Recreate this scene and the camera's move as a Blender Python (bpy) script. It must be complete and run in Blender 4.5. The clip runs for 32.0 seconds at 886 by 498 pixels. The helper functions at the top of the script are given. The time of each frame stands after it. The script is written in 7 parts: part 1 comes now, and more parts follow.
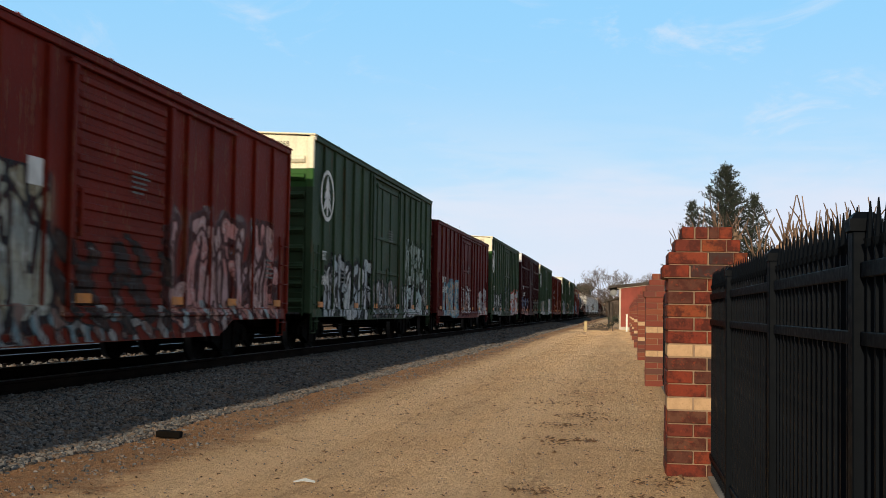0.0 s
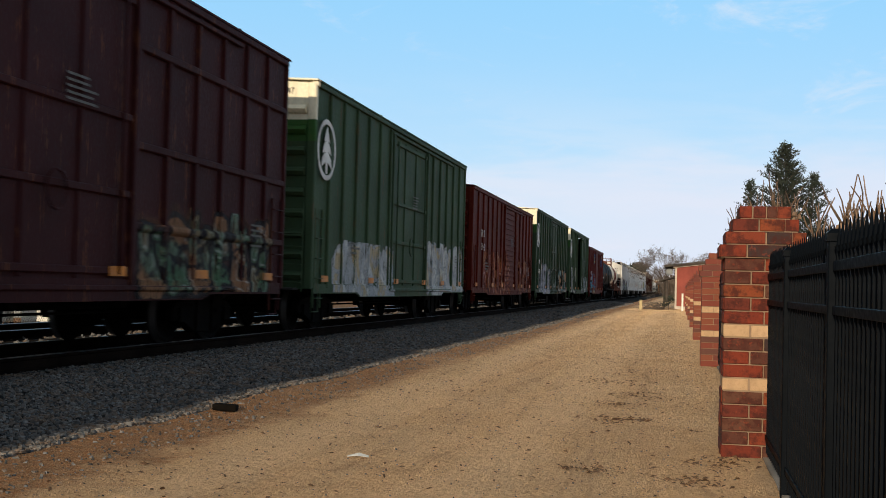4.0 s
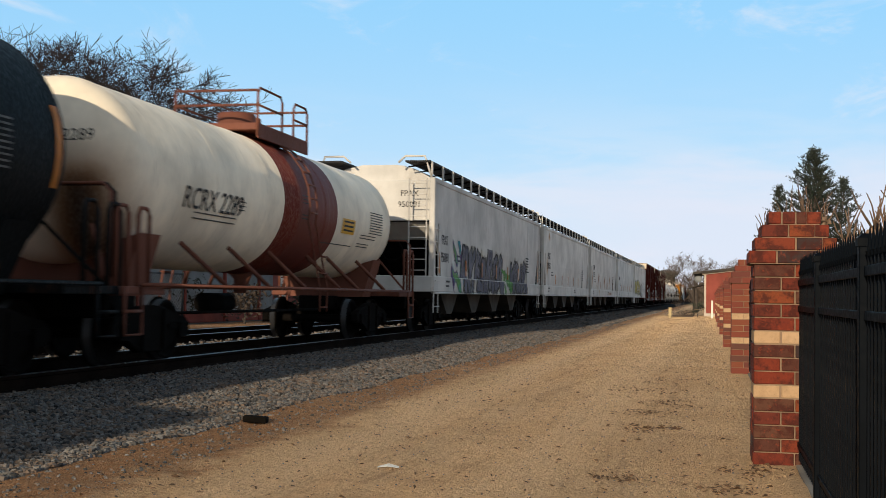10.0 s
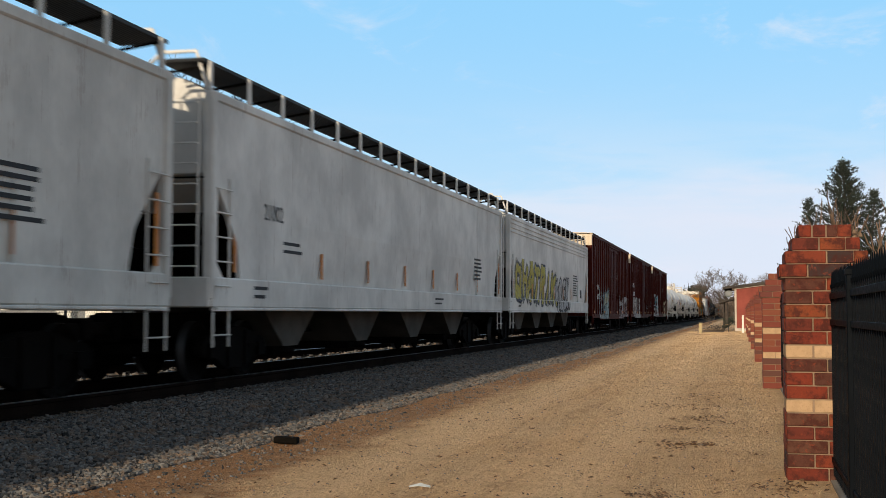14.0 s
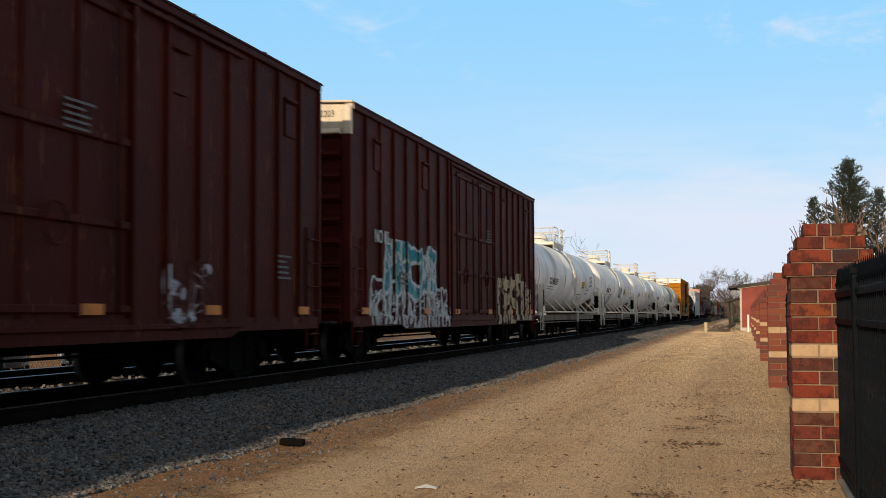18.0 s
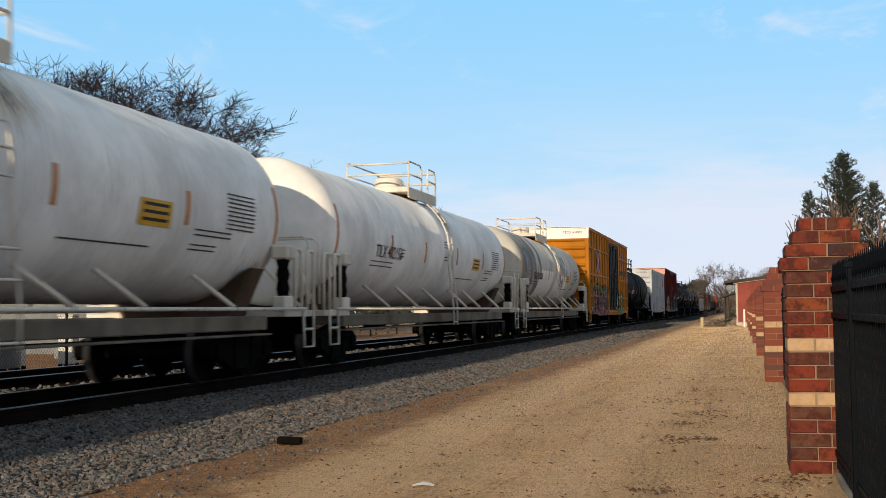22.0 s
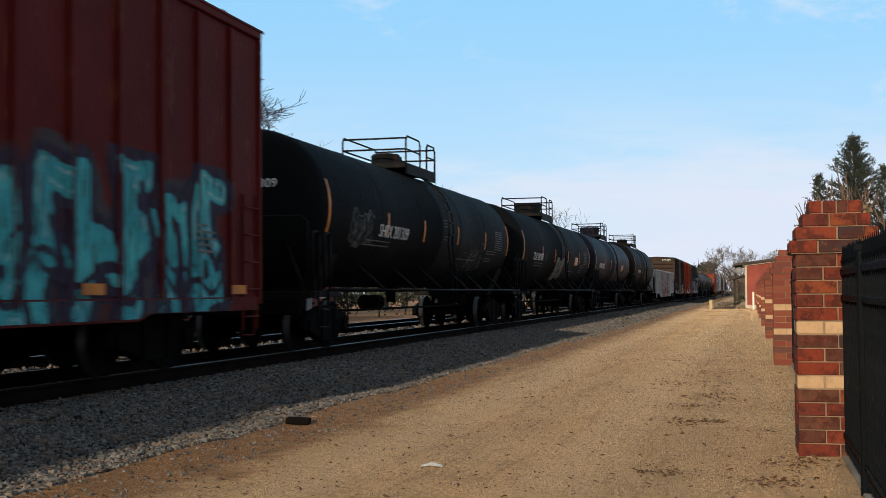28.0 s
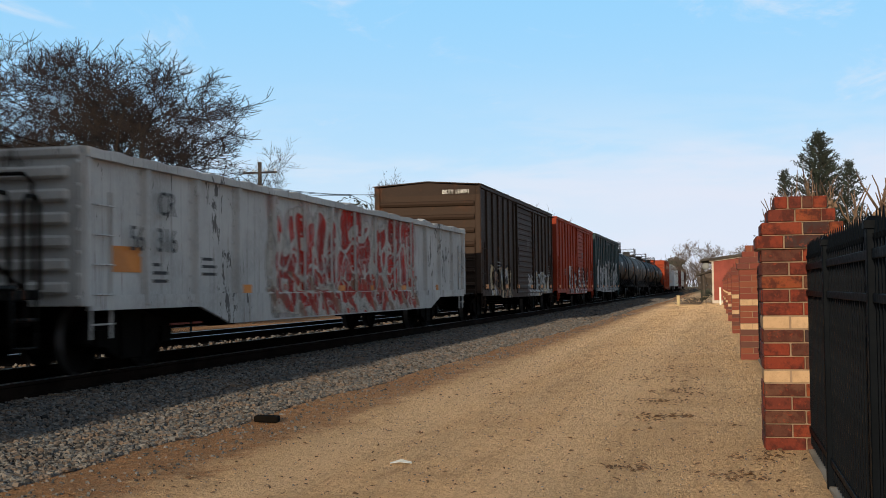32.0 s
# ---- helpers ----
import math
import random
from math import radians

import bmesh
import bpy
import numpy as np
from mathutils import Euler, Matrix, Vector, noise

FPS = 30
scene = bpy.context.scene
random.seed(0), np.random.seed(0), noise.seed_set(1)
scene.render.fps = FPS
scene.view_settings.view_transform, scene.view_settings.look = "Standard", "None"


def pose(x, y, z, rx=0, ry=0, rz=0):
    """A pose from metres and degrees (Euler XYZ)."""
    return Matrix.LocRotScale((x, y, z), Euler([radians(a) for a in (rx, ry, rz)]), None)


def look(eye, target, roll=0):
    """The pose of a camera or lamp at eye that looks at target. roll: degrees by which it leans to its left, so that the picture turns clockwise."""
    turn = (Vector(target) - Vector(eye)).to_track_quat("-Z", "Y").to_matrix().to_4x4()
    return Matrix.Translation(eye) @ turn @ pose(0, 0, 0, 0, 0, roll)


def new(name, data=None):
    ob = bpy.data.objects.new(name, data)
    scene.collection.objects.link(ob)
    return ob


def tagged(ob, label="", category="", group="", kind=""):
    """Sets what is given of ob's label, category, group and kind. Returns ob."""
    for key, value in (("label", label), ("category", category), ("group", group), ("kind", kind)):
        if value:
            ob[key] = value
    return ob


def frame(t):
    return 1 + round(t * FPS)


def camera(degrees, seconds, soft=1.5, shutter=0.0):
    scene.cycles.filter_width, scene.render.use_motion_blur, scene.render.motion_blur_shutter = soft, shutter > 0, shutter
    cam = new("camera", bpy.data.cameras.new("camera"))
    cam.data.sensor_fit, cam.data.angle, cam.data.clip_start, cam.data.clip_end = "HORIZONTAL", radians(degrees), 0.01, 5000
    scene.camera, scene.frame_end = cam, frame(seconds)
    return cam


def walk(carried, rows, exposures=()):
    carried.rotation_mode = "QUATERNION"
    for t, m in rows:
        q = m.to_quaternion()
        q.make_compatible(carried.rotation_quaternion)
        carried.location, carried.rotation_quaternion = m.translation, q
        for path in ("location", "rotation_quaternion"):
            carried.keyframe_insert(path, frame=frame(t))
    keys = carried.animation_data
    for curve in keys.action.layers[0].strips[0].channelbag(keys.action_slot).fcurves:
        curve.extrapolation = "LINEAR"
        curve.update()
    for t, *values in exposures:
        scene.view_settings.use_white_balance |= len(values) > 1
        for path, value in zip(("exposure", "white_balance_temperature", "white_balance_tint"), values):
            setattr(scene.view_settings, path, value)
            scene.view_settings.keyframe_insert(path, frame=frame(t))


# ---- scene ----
from mathutils.bvhtree import BVHTree

# Camera: held by hand at one spot beside the fence. Rows: seconds, yaw to the left, pitch up, lean.
EYE = (0.0, 0.0, 1.25)
VIEW = [
    (0, 8.501, 2.859, .931), (.5, 8.543, 2.611, .849), (1, 8.625, 2.361, .852), (1.5, 8.348, 2.437, .759),
    (2, 9.471, 2.485, .986), (2.5, 10.69, 2.419, .818), (3, 10.609, 2.351, .769), (3.5, 10.58, 2.095, 1.192),
    (5.5, 12.382, .589, 2.096), (6, 12.139, .376, 2.23), (6.5, 12.029, .312, 1.949), (7, 11.3, .935, 2.021),
    (7.5, 11.272, 1.232, 2.253), (8, 11.415, 1.393, 2.027), (8.5, 11.425, 1.421, 1.578), (9, 11.6, 1.566, 1.298),
    (9.5, 11.878, 1.757, 1.251), (10, 12.376, 2.167, .861), (10.5, 12.618, 2.23, .609), (11, 12.768, 2.27, .561),
    (11.5, 12.813, 2.342, .403), (12, 13.009, 2.327, .348), (12.5, 13.137, 2.433, .312), (13, 13.318, 2.661, .286),
    (13.5, 13.518, 2.902, .229), (15.5, 14.154, 3.235, -.299), (16, 14.085, 3.41, -.39), (16.5, 14.119, 3.372, -.27),
    (17, 14.232, 3.1, -.09), (17.5, 14.134, 3.005, -.159), (18, 13.927, 3.083, -.267), (18.5, 13.546, 3.268, -.259),
    (19, 13.682, 3.122, -.044), (19.5, 13.665, 3.252, -.277), (20, 13.634, 3.179, -.334), (20.5, 13.437, 3.068, -.34),
    (21, 13.429, 2.97, -.439), (21.5, 13.586, 2.717, -.411), (22, 13.729, 2.949, -.725), (22.5, 13.332, 3.332, -1.151),
    (23, 13.063, 3.67, -1.186), (23.5, 12.578, 3.806, -1.097), (24, 12.3, 3.871, -1.154), (24.5, 12.214, 3.727, -1.018),
    (25, 11.845, 3.16, -.516), (25.5, 12.566, 1.898, -.605), (27.5, 14.24, 2.12, -.485), (28, 14.161, 2.076, -.495),
    (28.5, 13.973, 1.868, -.615), (29, 13.808, 1.878, -.703), (29.5, 13.52, 1.737, -.799), (30, 13.158, 1.778, -.943),
    (30.5, 12.88, 1.889, -.949), (31, 12.733, 1.966, -.926), (31.5, 12.697, 1.924, -.894), (32, 12.678, 1.909, -.773)]


def view(yaw, pitch, lean):
    return (Matrix.Translation(EYE) @ Matrix.Rotation(radians(yaw), 4, "Z") @ Matrix.Rotation(radians(90 + pitch), 4, "X")
            @ Matrix.Rotation(radians(lean), 4, "Z"))


cam = camera(40.08, 32.0, soft=0.6, shutter=0.2)
walk(cam, [(t, view(a, b, c)) for t, a, b, c in VIEW], [(0, 0.0), (32, 0.0)])

# Late winter sun, low behind the camera and a touch to its left, along the track.
SUN_UP, SUN_SIDE = 13.5, 5.5
sun = new("sun", bpy.data.lights.new("sun", "SUN"))
sun.data.energy, sun.data.angle, sun.data.color = 4.9, radians(0.55), (1.0, 0.83, 0.60)
to_sun = Vector((-math.sin(radians(SUN_SIDE)) * math.cos(radians(SUN_UP)), -math.cos(radians(SUN_SIDE)) * math.cos(radians(SUN_UP)), math.sin(radians(SUN_UP))))
sun.matrix_world = look(to_sun * 60, (0, 0, 0))

world = bpy.data.worlds.new("sky")
scene.world = world
world.use_nodes = True


# ---------------------------------------------------------------- node helpers
class Nodes:
    """A small hand for wiring node trees."""

    def __init__(self, tree):
        self.tree = tree

    def add(self, kind, values=None, operation=None, feature=None, target=None):
        node = self.tree.nodes.new("ShaderNode" + kind)
        if operation:
            node.operation = operation
        if feature:
            node.feature = feature
        if target:
            node.object = target
        for key, value in (values or {}).items():
            self.put(node.inputs[key], value)
        return node

    def put(self, socket, value):
        if isinstance(value, bpy.types.NodeSocket):
            self.tree.links.new(value, socket)
        elif isinstance(value, (tuple, list)) and len(value) == 3 and socket.type == "RGBA":
            socket.default_value = (*value, 1)
        else:
            socket.default_value = value

    def math(self, op, a, b=0.0, c=0.0):
        return self.add("Math", {0: a, 1: b, 2: c}, operation=op).outputs[0]

    def mix(self, fac, a, b, blend="MIX"):
        node = self.add("Mix")
        node.data_type, node.blend_type, node.clamp_factor = "RGBA", blend, True
        self.put(node.inputs[0], fac), self.put(node.inputs[6], a), self.put(node.inputs[7], b)
        return node.outputs[2]

    def ramp(self, value, lo, hi, a=0.0, b=1.0):
        node = self.add("MapRange", {0: value, 1: lo, 2: hi, 3: a, 4: b})
        node.interpolation_type = "SMOOTHSTEP"
        return node.outputs[0]

    def noise(self, vector, scale, detail=3.0, rough=0.55, warp=0.0):
        return self.add("TexNoise", {"Vector": vector, "Scale": scale, "Detail": detail, "Roughness": rough, "Distortion": warp}).outputs[0]

    def scaled(self, vector, s, shift=(0, 0, 0)):
        return self.add("Mapping", {"Vector": vector, "Location": shift, "Scale": s}).outputs[0]

    def box(self, axes, lims, soft=0.02):
        """1 inside the box of limits (axis value, lo, hi), soft at its edges."""
        out = None
        for value, lo, hi in zip(axes, lims[0::2], lims[1::2]):
            m = self.math("MULTIPLY", self.ramp(value, lo - soft, lo + soft), self.ramp(value, hi - soft, hi + soft, 1.0, 0.0))
            out = m if out is None else self.math("MULTIPLY", out, m)
        return out


def material(name):
    m = bpy.data.materials.new(name)
    m.use_nodes = True
    n = Nodes(m.node_tree)
    n.shader = m.node_tree.nodes["Principled BSDF"]
    return m, n


def finish(n, color, rough=0.7, metal=0.0, bump=None, depth=0.01, strength=0.6, spec=0.5):
    n.put(n.shader.inputs["Base Color"], color)
    n.put(n.shader.inputs["Roughness"], rough)
    n.put(n.shader.inputs["Metallic"], metal)
    n.put(n.shader.inputs["Specular IOR Level"], spec)
    if bump is not None:
        b = n.add("Bump", {"Strength": strength, "Distance": depth, "Height": bump})
        n.put(n.shader.inputs["Normal"], b.outputs[0])


def shade(c, k):
    return tuple(min(1.0, v * k) for v in c)


def plain(name, color, rough=0.7, metal=0.0, scale=6.0, vary=0.35, bump=0.004, random_by=0.0, spec=0.3):
    """A worn surface of one colour: stains, grain and a fine relief, at real size."""
    m, n = material(name)
    p = n.add("TexCoord").outputs["Object"]
    big, fine = n.noise(p, scale * 0.25, 4), n.noise(p, scale * 5, 3)
    c = n.mix(n.ramp(big, 0.35, 0.7), shade(color, 1 + vary * 0.4), shade(color, 1 - vary))
    c = n.mix(n.math("MULTIPLY", fine, 0.35), c, shade(color, 1 - vary * 0.8))
    if random_by:
        r = n.add("ObjectInfo").outputs["Random"]
        h = n.add("HueSaturation", {"Color": c, "Value": n.ramp(r, 0, 1, 1 - random_by, 1 + random_by)})
        c = h.outputs[0]
    finish(n, c, n.ramp(fine, 0.2, 0.8, rough - 0.08, min(1, rough + 0.1)), metal, fine, bump, 0.6, spec)
    return m


# ---------------------------------------------------------------- sky
n = Nodes(world.node_tree)
p = n.add("TexCoord").outputs["Generated"]
sky = n.add("TexSky")
sky.sky_type, sky.sun_disc, sky.sun_elevation, sky.sun_rotation = "NISHITA", False, radians(SUN_UP), radians(180 + SUN_SIDE)
sky.altitude, sky.air_density, sky.dust_density, sky.ozone_density = 200.0, 1.0, 0.2, 2.0
part_xyz = n.add("SeparateXYZ", {0: p})
up = part_xyz.outputs[2]
# thin high cloud: streaks drawn out along the horizon, thicker low down
flat = n.add("VectorMath", {0: p, 1: n.add("CombineXYZ", {0: n.math("ADD", up, 0.12), 1: n.math("ADD", up, 0.12), 2: 1.0}).outputs[0]}, operation="DIVIDE").outputs[0]
wisp = n.noise(n.scaled(flat, (1.5, 0.9, 1.0), (2.3, 0.4, 0)), 1.9, 7, 0.62, 0.7)
bank = n.noise(n.scaled(p, (3.0, 3.0, 16.0)), 2.0, 5, 0.55, 0.3)
high = n.math("MULTIPLY", n.ramp(wisp, 0.55, 0.78), n.ramp(up, 0.03, 0.2, 0.25, 0.55))
low = n.math("MULTIPLY", n.ramp(bank, 0.42, 0.62), n.ramp(up, 0.0, 0.19, 0.85, 0.0))
cloud = n.math("MAXIMUM", high, low)
# the clear winter blue, paler towards the horizon
blue = n.mix(n.ramp(up, -0.02, 0.27), (5.25, 6.65, 8.1), (2.6, 5.7, 8.6))
blue = n.mix(n.ramp(up, 0.3, 0.8), blue, (2.2, 2.8, 3.5))
# paler and warmer round towards the low sun
blue = n.mix(n.ramp(part_xyz.outputs[1], 0.0, 0.7, 0.65, 0.0), blue, (4.1, 4.05, 3.95))
color = n.mix(0.88, sky.outputs[0], blue)
color = n.mix(cloud, color, (6.7, 7.0, 7.7))
# a flat bank of pale cloud low down, with a soft level top
top = n.math('ADD', up, n.math('MULTIPLY', n.math('SUBTRACT', n.noise(n.scaled(p, (2.5, 2.5, 9.0), (0.7, 0.2, 0.0)), 1.6, 5, 0.55), 0.5), 0.13))
low_bank = n.math('MULTIPLY', n.ramp(top, 0.085, 0.125, 0.8, 0.0), n.ramp(part_xyz.outputs[0], -0.3, 0.02, 0.25, 1.0))
color = n.mix(low_bank, color, (6.35, 6.75, 7.85))
back = world.node_tree.nodes["Background"]
n.put(back.inputs[0], color)
back.inputs[1].default_value = 0.12

# ---------------------------------------------------------------- materials
def ground_material():
    m, n = material("sandy_dirt")
    p = n.add("TexCoord").outputs["Object"]
    x = n.add("SeparateXYZ", {0: p})
    big, mid, fine = n.noise(p, 0.35, 5, 0.6), n.noise(p, 2.2, 5, 0.6), n.noise(p, 22, 5, 0.75)
    clod, grit = n.noise(p, 9, 4, 0.7), n.noise(p, 75, 3, 0.8)
    c = n.mix(n.ramp(big, 0.35, 0.65), (0.71, 0.468, 0.262), (0.6, 0.376, 0.2))
    c = n.mix(n.math("MULTIPLY", n.ramp(mid, 0.48, 0.68), 0.45), c, (0.42, 0.25, 0.131))
    # long wheel tracks that run beside the railway, broad and fine
    ruts = n.noise(n.scaled(p, (1.6, 0.09, 1.0)), 1.0, 3, 0.5)
    c = n.mix(n.math("MULTIPLY", n.ramp(ruts, 0.45, 0.65), 0.5), c, (0.53, 0.365, 0.215))
    # fine tracks: the shade in their grooves is painted as dark lines
    bend = n.math("ADD", x.outputs[0], n.math("MULTIPLY", n.math("SUBTRACT", n.noise(n.scaled(p, (0.35, 0.12, 1.0), (3, 1, 0)), 1.0, 3, 0.5), 0.5), 1.6))
    tread = n.noise(n.add("CombineXYZ", {0: n.math("MULTIPLY", bend, 5.0), 1: n.math("MULTIPLY", x.outputs[1], 0.1), 2: 0.0}).outputs[0], 1.0, 4, 0.65)
    c = n.mix(n.math("MULTIPLY", n.ramp(tread, 0.53, 0.64), n.ramp(mid, 0.35, 0.6, 0.15, 0.6)), c, (0.31, 0.178, 0.09))
    # two worn wheel strips of pale sand, the grass darker between them
    sway = n.math("ADD", x.outputs[0], n.math("MULTIPLY", n.math("SUBTRACT", n.noise(n.scaled(p, (0.6, 0.12, 1.0)), 1.0, 4, 0.6), 0.5), 1.3))
    for mid_x in (-2.9, -1.25):
        strip = n.ramp(n.math("ABSOLUTE", n.math("SUBTRACT", sway, mid_x)), 0.1, 0.5, 0.7, 0.0)
        c = n.mix(strip, c, (0.74, 0.505, 0.3))
    # red clay in ragged patches by the foot of the ballast
    ragged = n.math("ADD", n.math("MULTIPLY", n.math("SUBTRACT", mid, 0.5), 1.5), n.math("MULTIPLY", n.math("SUBTRACT", clod, 0.5), 0.7))
    edge = n.math("ADD", x.outputs[0], ragged)
    c = n.mix(n.math("MULTIPLY", n.ramp(edge, -3.85, -3.35, 0.9, 0.0), n.ramp(big, 0.3, 0.5, 0.7, 1.0)), c, n.mix(n.ramp(clod, 0.4, 0.62), (0.3, 0.118, 0.042), (0.17, 0.07, 0.03)))
    # scattered leaf and bark litter
    litter = n.math("MULTIPLY", n.ramp(fine, 0.64, 0.7), n.ramp(mid, 0.42, 0.6))
    c = n.mix(n.math("MULTIPLY", litter, 0.85), c, (0.075, 0.045, 0.025))
    c = n.mix(n.math("MULTIPLY", n.ramp(grit, 0.45, 0.65), 0.5), c, (0.78, 0.55, 0.33))
    c = n.mix(n.math("MULTIPLY", n.ramp(n.noise(p, 34, 4, 0.75), 0.5, 0.64), 0.55), c, (0.3, 0.18, 0.094))
    c = n.mix(n.math("MULTIPLY", n.ramp(clod, 0.52, 0.68), 0.3), c, (0.3, 0.178, 0.092))
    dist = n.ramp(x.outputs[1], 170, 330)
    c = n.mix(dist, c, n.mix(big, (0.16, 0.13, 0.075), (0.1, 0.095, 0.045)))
    h = n.math("ADD", n.math("MULTIPLY", mid, 1.6), n.math("ADD", n.math("MULTIPLY", fine, 0.9), n.math("MULTIPLY", grit, 0.25)))
    h = n.math("ADD", h, n.math("SUBTRACT", n.math("MULTIPLY", clod, 0.9), n.math("MULTIPLY", tread, 1.2)))
    finish(n, c, 0.95, 0, h, 0.075, 1.0, 0.1)
    return m


def stone_material(name, dark, light):
    m, n = material(name)
    p = n.add("TexCoord").outputs["Object"]
    r = n.add("NewGeometry").outputs["Random Per Island"]
    fine = n.noise(p, 40, 3)
    c = n.mix(r, dark, light)
    tint = n.math("FRACT", n.math("MULTIPLY", r, 17.3))
    c = n.mix(n.ramp(tint, 0.6, 0.75, 0.0, 0.55), c, (0.17, 0.115, 0.08))
    c = n.mix(n.ramp(tint, 0.2, 0.1, 0.0, 0.5), c, (0.07, 0.085, 0.1))
    c = n.mix(n.ramp(n.noise(p, 3.0, 3), 0.55, 0.75), c, (0.2, 0.13, 0.085))
    c = n.mix(n.math("MULTIPLY", fine, 0.5), c, shade(dark, 0.6))
    finish(n, c, 0.9, 0, fine, 0.006, 0.6, 0.3)
    return m


def brick_material(name, tones, gloss=0.75, mottle=1.0):
    m, n = material(name)
    p = n.add("TexCoord").outputs["Object"]
    r = n.add("ObjectInfo").outputs["Random"]
    ramp = n.add("ValToRGB", {0: r})
    ramp.color_ramp.interpolation = "CONSTANT"
    els = ramp.color_ramp.elements
    els.remove(els[1])
    els[0].color = (*tones[0], 1)
    for i, c in enumerate(tones[1:], 1):
        els.new(i / len(tones)).color = (*c, 1)
    seed = n.add("VectorMath", {0: p, 1: n.add("CombineXYZ", {0: n.math("MULTIPLY", r, 37.0), 1: r, 2: r}).outputs[0]}, operation="ADD").outputs[0]
    big, fine = n.noise(seed, 11, 5, 0.65), n.noise(seed, 90, 4, 0.75)
    c = n.mix(n.math("MULTIPLY", n.ramp(big, 0.42, 0.62), 0.7 * mottle), ramp.outputs[0], shade(tones[0], 0.3))
    c = n.mix(n.math("MULTIPLY", n.ramp(n.noise(seed, 26, 4, 0.7), 0.55, 0.7), 0.45 * mottle), c, shade(tones[1], 1.25))
    c = n.mix(n.math("MULTIPLY", n.ramp(fine, 0.5, 0.75), 0.4), c, shade(tones[-1], 0.35))
    finish(n, c, gloss, 0, fine, 0.006, 0.7, 0.3)
    return m


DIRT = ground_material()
STONE = stone_material("ballast_stone", (0.009, 0.0095, 0.0105), (0.21, 0.2, 0.19))
BED = plain("ballast_bed", (0.02, 0.018, 0.016), 0.95, 0, 14, 0.5, 0.03, 0.0, 0.04)
BRICK = brick_material("red_brick", [(0.132, 0.0175, 0.0068), (0.158, 0.026, 0.0085), (0.098, 0.016, 0.0078), (0.17, 0.037, 0.010), (0.07, 0.022, 0.013), (0.144, 0.0195, 0.0064), (0.028, 0.015, 0.014), (0.15, 0.025, 0.0085), (0.082, 0.031, 0.017), (0.115, 0.0165, 0.0068)], 0.8, 1.25)
CREAM = brick_material("cream_brick", [(0.4, 0.262, 0.15), (0.43, 0.285, 0.168)], 0.85, 0.3)
MORTAR = plain("mortar", (0.22, 0.15, 0.1), 0.95, 0, 20, 0.4, 0.006)
IRON = plain("black_fence_paint", (0.0026, 0.0040, 0.0062), 0.5, 0.0, 8, 0.3, 0.001, 0.0, 0.03)
RAIL = plain("rusty_rail", (0.012, 0.0075, 0.0055), 0.9, 0.0, 5, 0.5, 0.003, 0.0, 0.02)
HEAD = plain("polished_rail_head", (0.2, 0.2, 0.205), 0.42, 1.0, 5, 0.15, 0.001)
TIE = plain("creosoted_tie", (0.010, 0.008, 0.0065), 0.9, 0, 7, 0.5, 0.01, 0.3, 0.04)
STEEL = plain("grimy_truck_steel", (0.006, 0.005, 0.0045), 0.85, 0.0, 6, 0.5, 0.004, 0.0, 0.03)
TREAD = plain("bright_wheel_tread", (0.05, 0.05, 0.052), 0.5, 0.6, 6, 0.2, 0.002)
BARK = plain("grey_bark", (0.06, 0.048, 0.04), 0.95, 0, 8, 0.4, 0.01)
TWIG = plain("winter_twig", (0.055, 0.042, 0.034), 0.95, 0, 2, 0.3, 0.002)
PALE = plain("pale_pruned_wood", (0.2, 0.13, 0.085), 0.85, 0, 14, 0.75, 0.006)
SHOOT = plain("brown_shoot", (0.15, 0.095, 0.062), 0.85, 0, 9, 0.6, 0.004, 0.3)
NEEDLE = plain("conifer_needles", (0.030, 0.040, 0.030), 0.8, 0, 3, 0.5, 0.004)
LEAF = plain("evergreen_leaves", (0.026, 0.032, 0.02), 0.7, 0, 3, 0.5, 0.004)
WHITE = plain("white_stencil", (0.62, 0.62, 0.6), 0.7, 0, 10, 0.25, 0.001)
BLACK = plain("black_stencil", (0.02, 0.02, 0.022), 0.7, 0, 10, 0.25, 0.001)
ORANGE = plain("yellow_reflector", (0.5, 0.165, 0.010), 0.5, 0, 6, 0.3, 0.001)
SIGN = plain("yellow_placard", (0.62, 0.33, 0.01), 0.5, 0, 6, 0.2, 0.001)
GRATE = plain("galvanised_grating", (0.03, 0.03, 0.031), 0.7, 0.0, 6, 0.4, 0.002)
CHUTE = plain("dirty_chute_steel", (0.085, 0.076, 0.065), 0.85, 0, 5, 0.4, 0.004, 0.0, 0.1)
CONCRETE = plain("concrete", (0.2, 0.17, 0.135), 0.9, 0, 6, 0.35, 0.006)


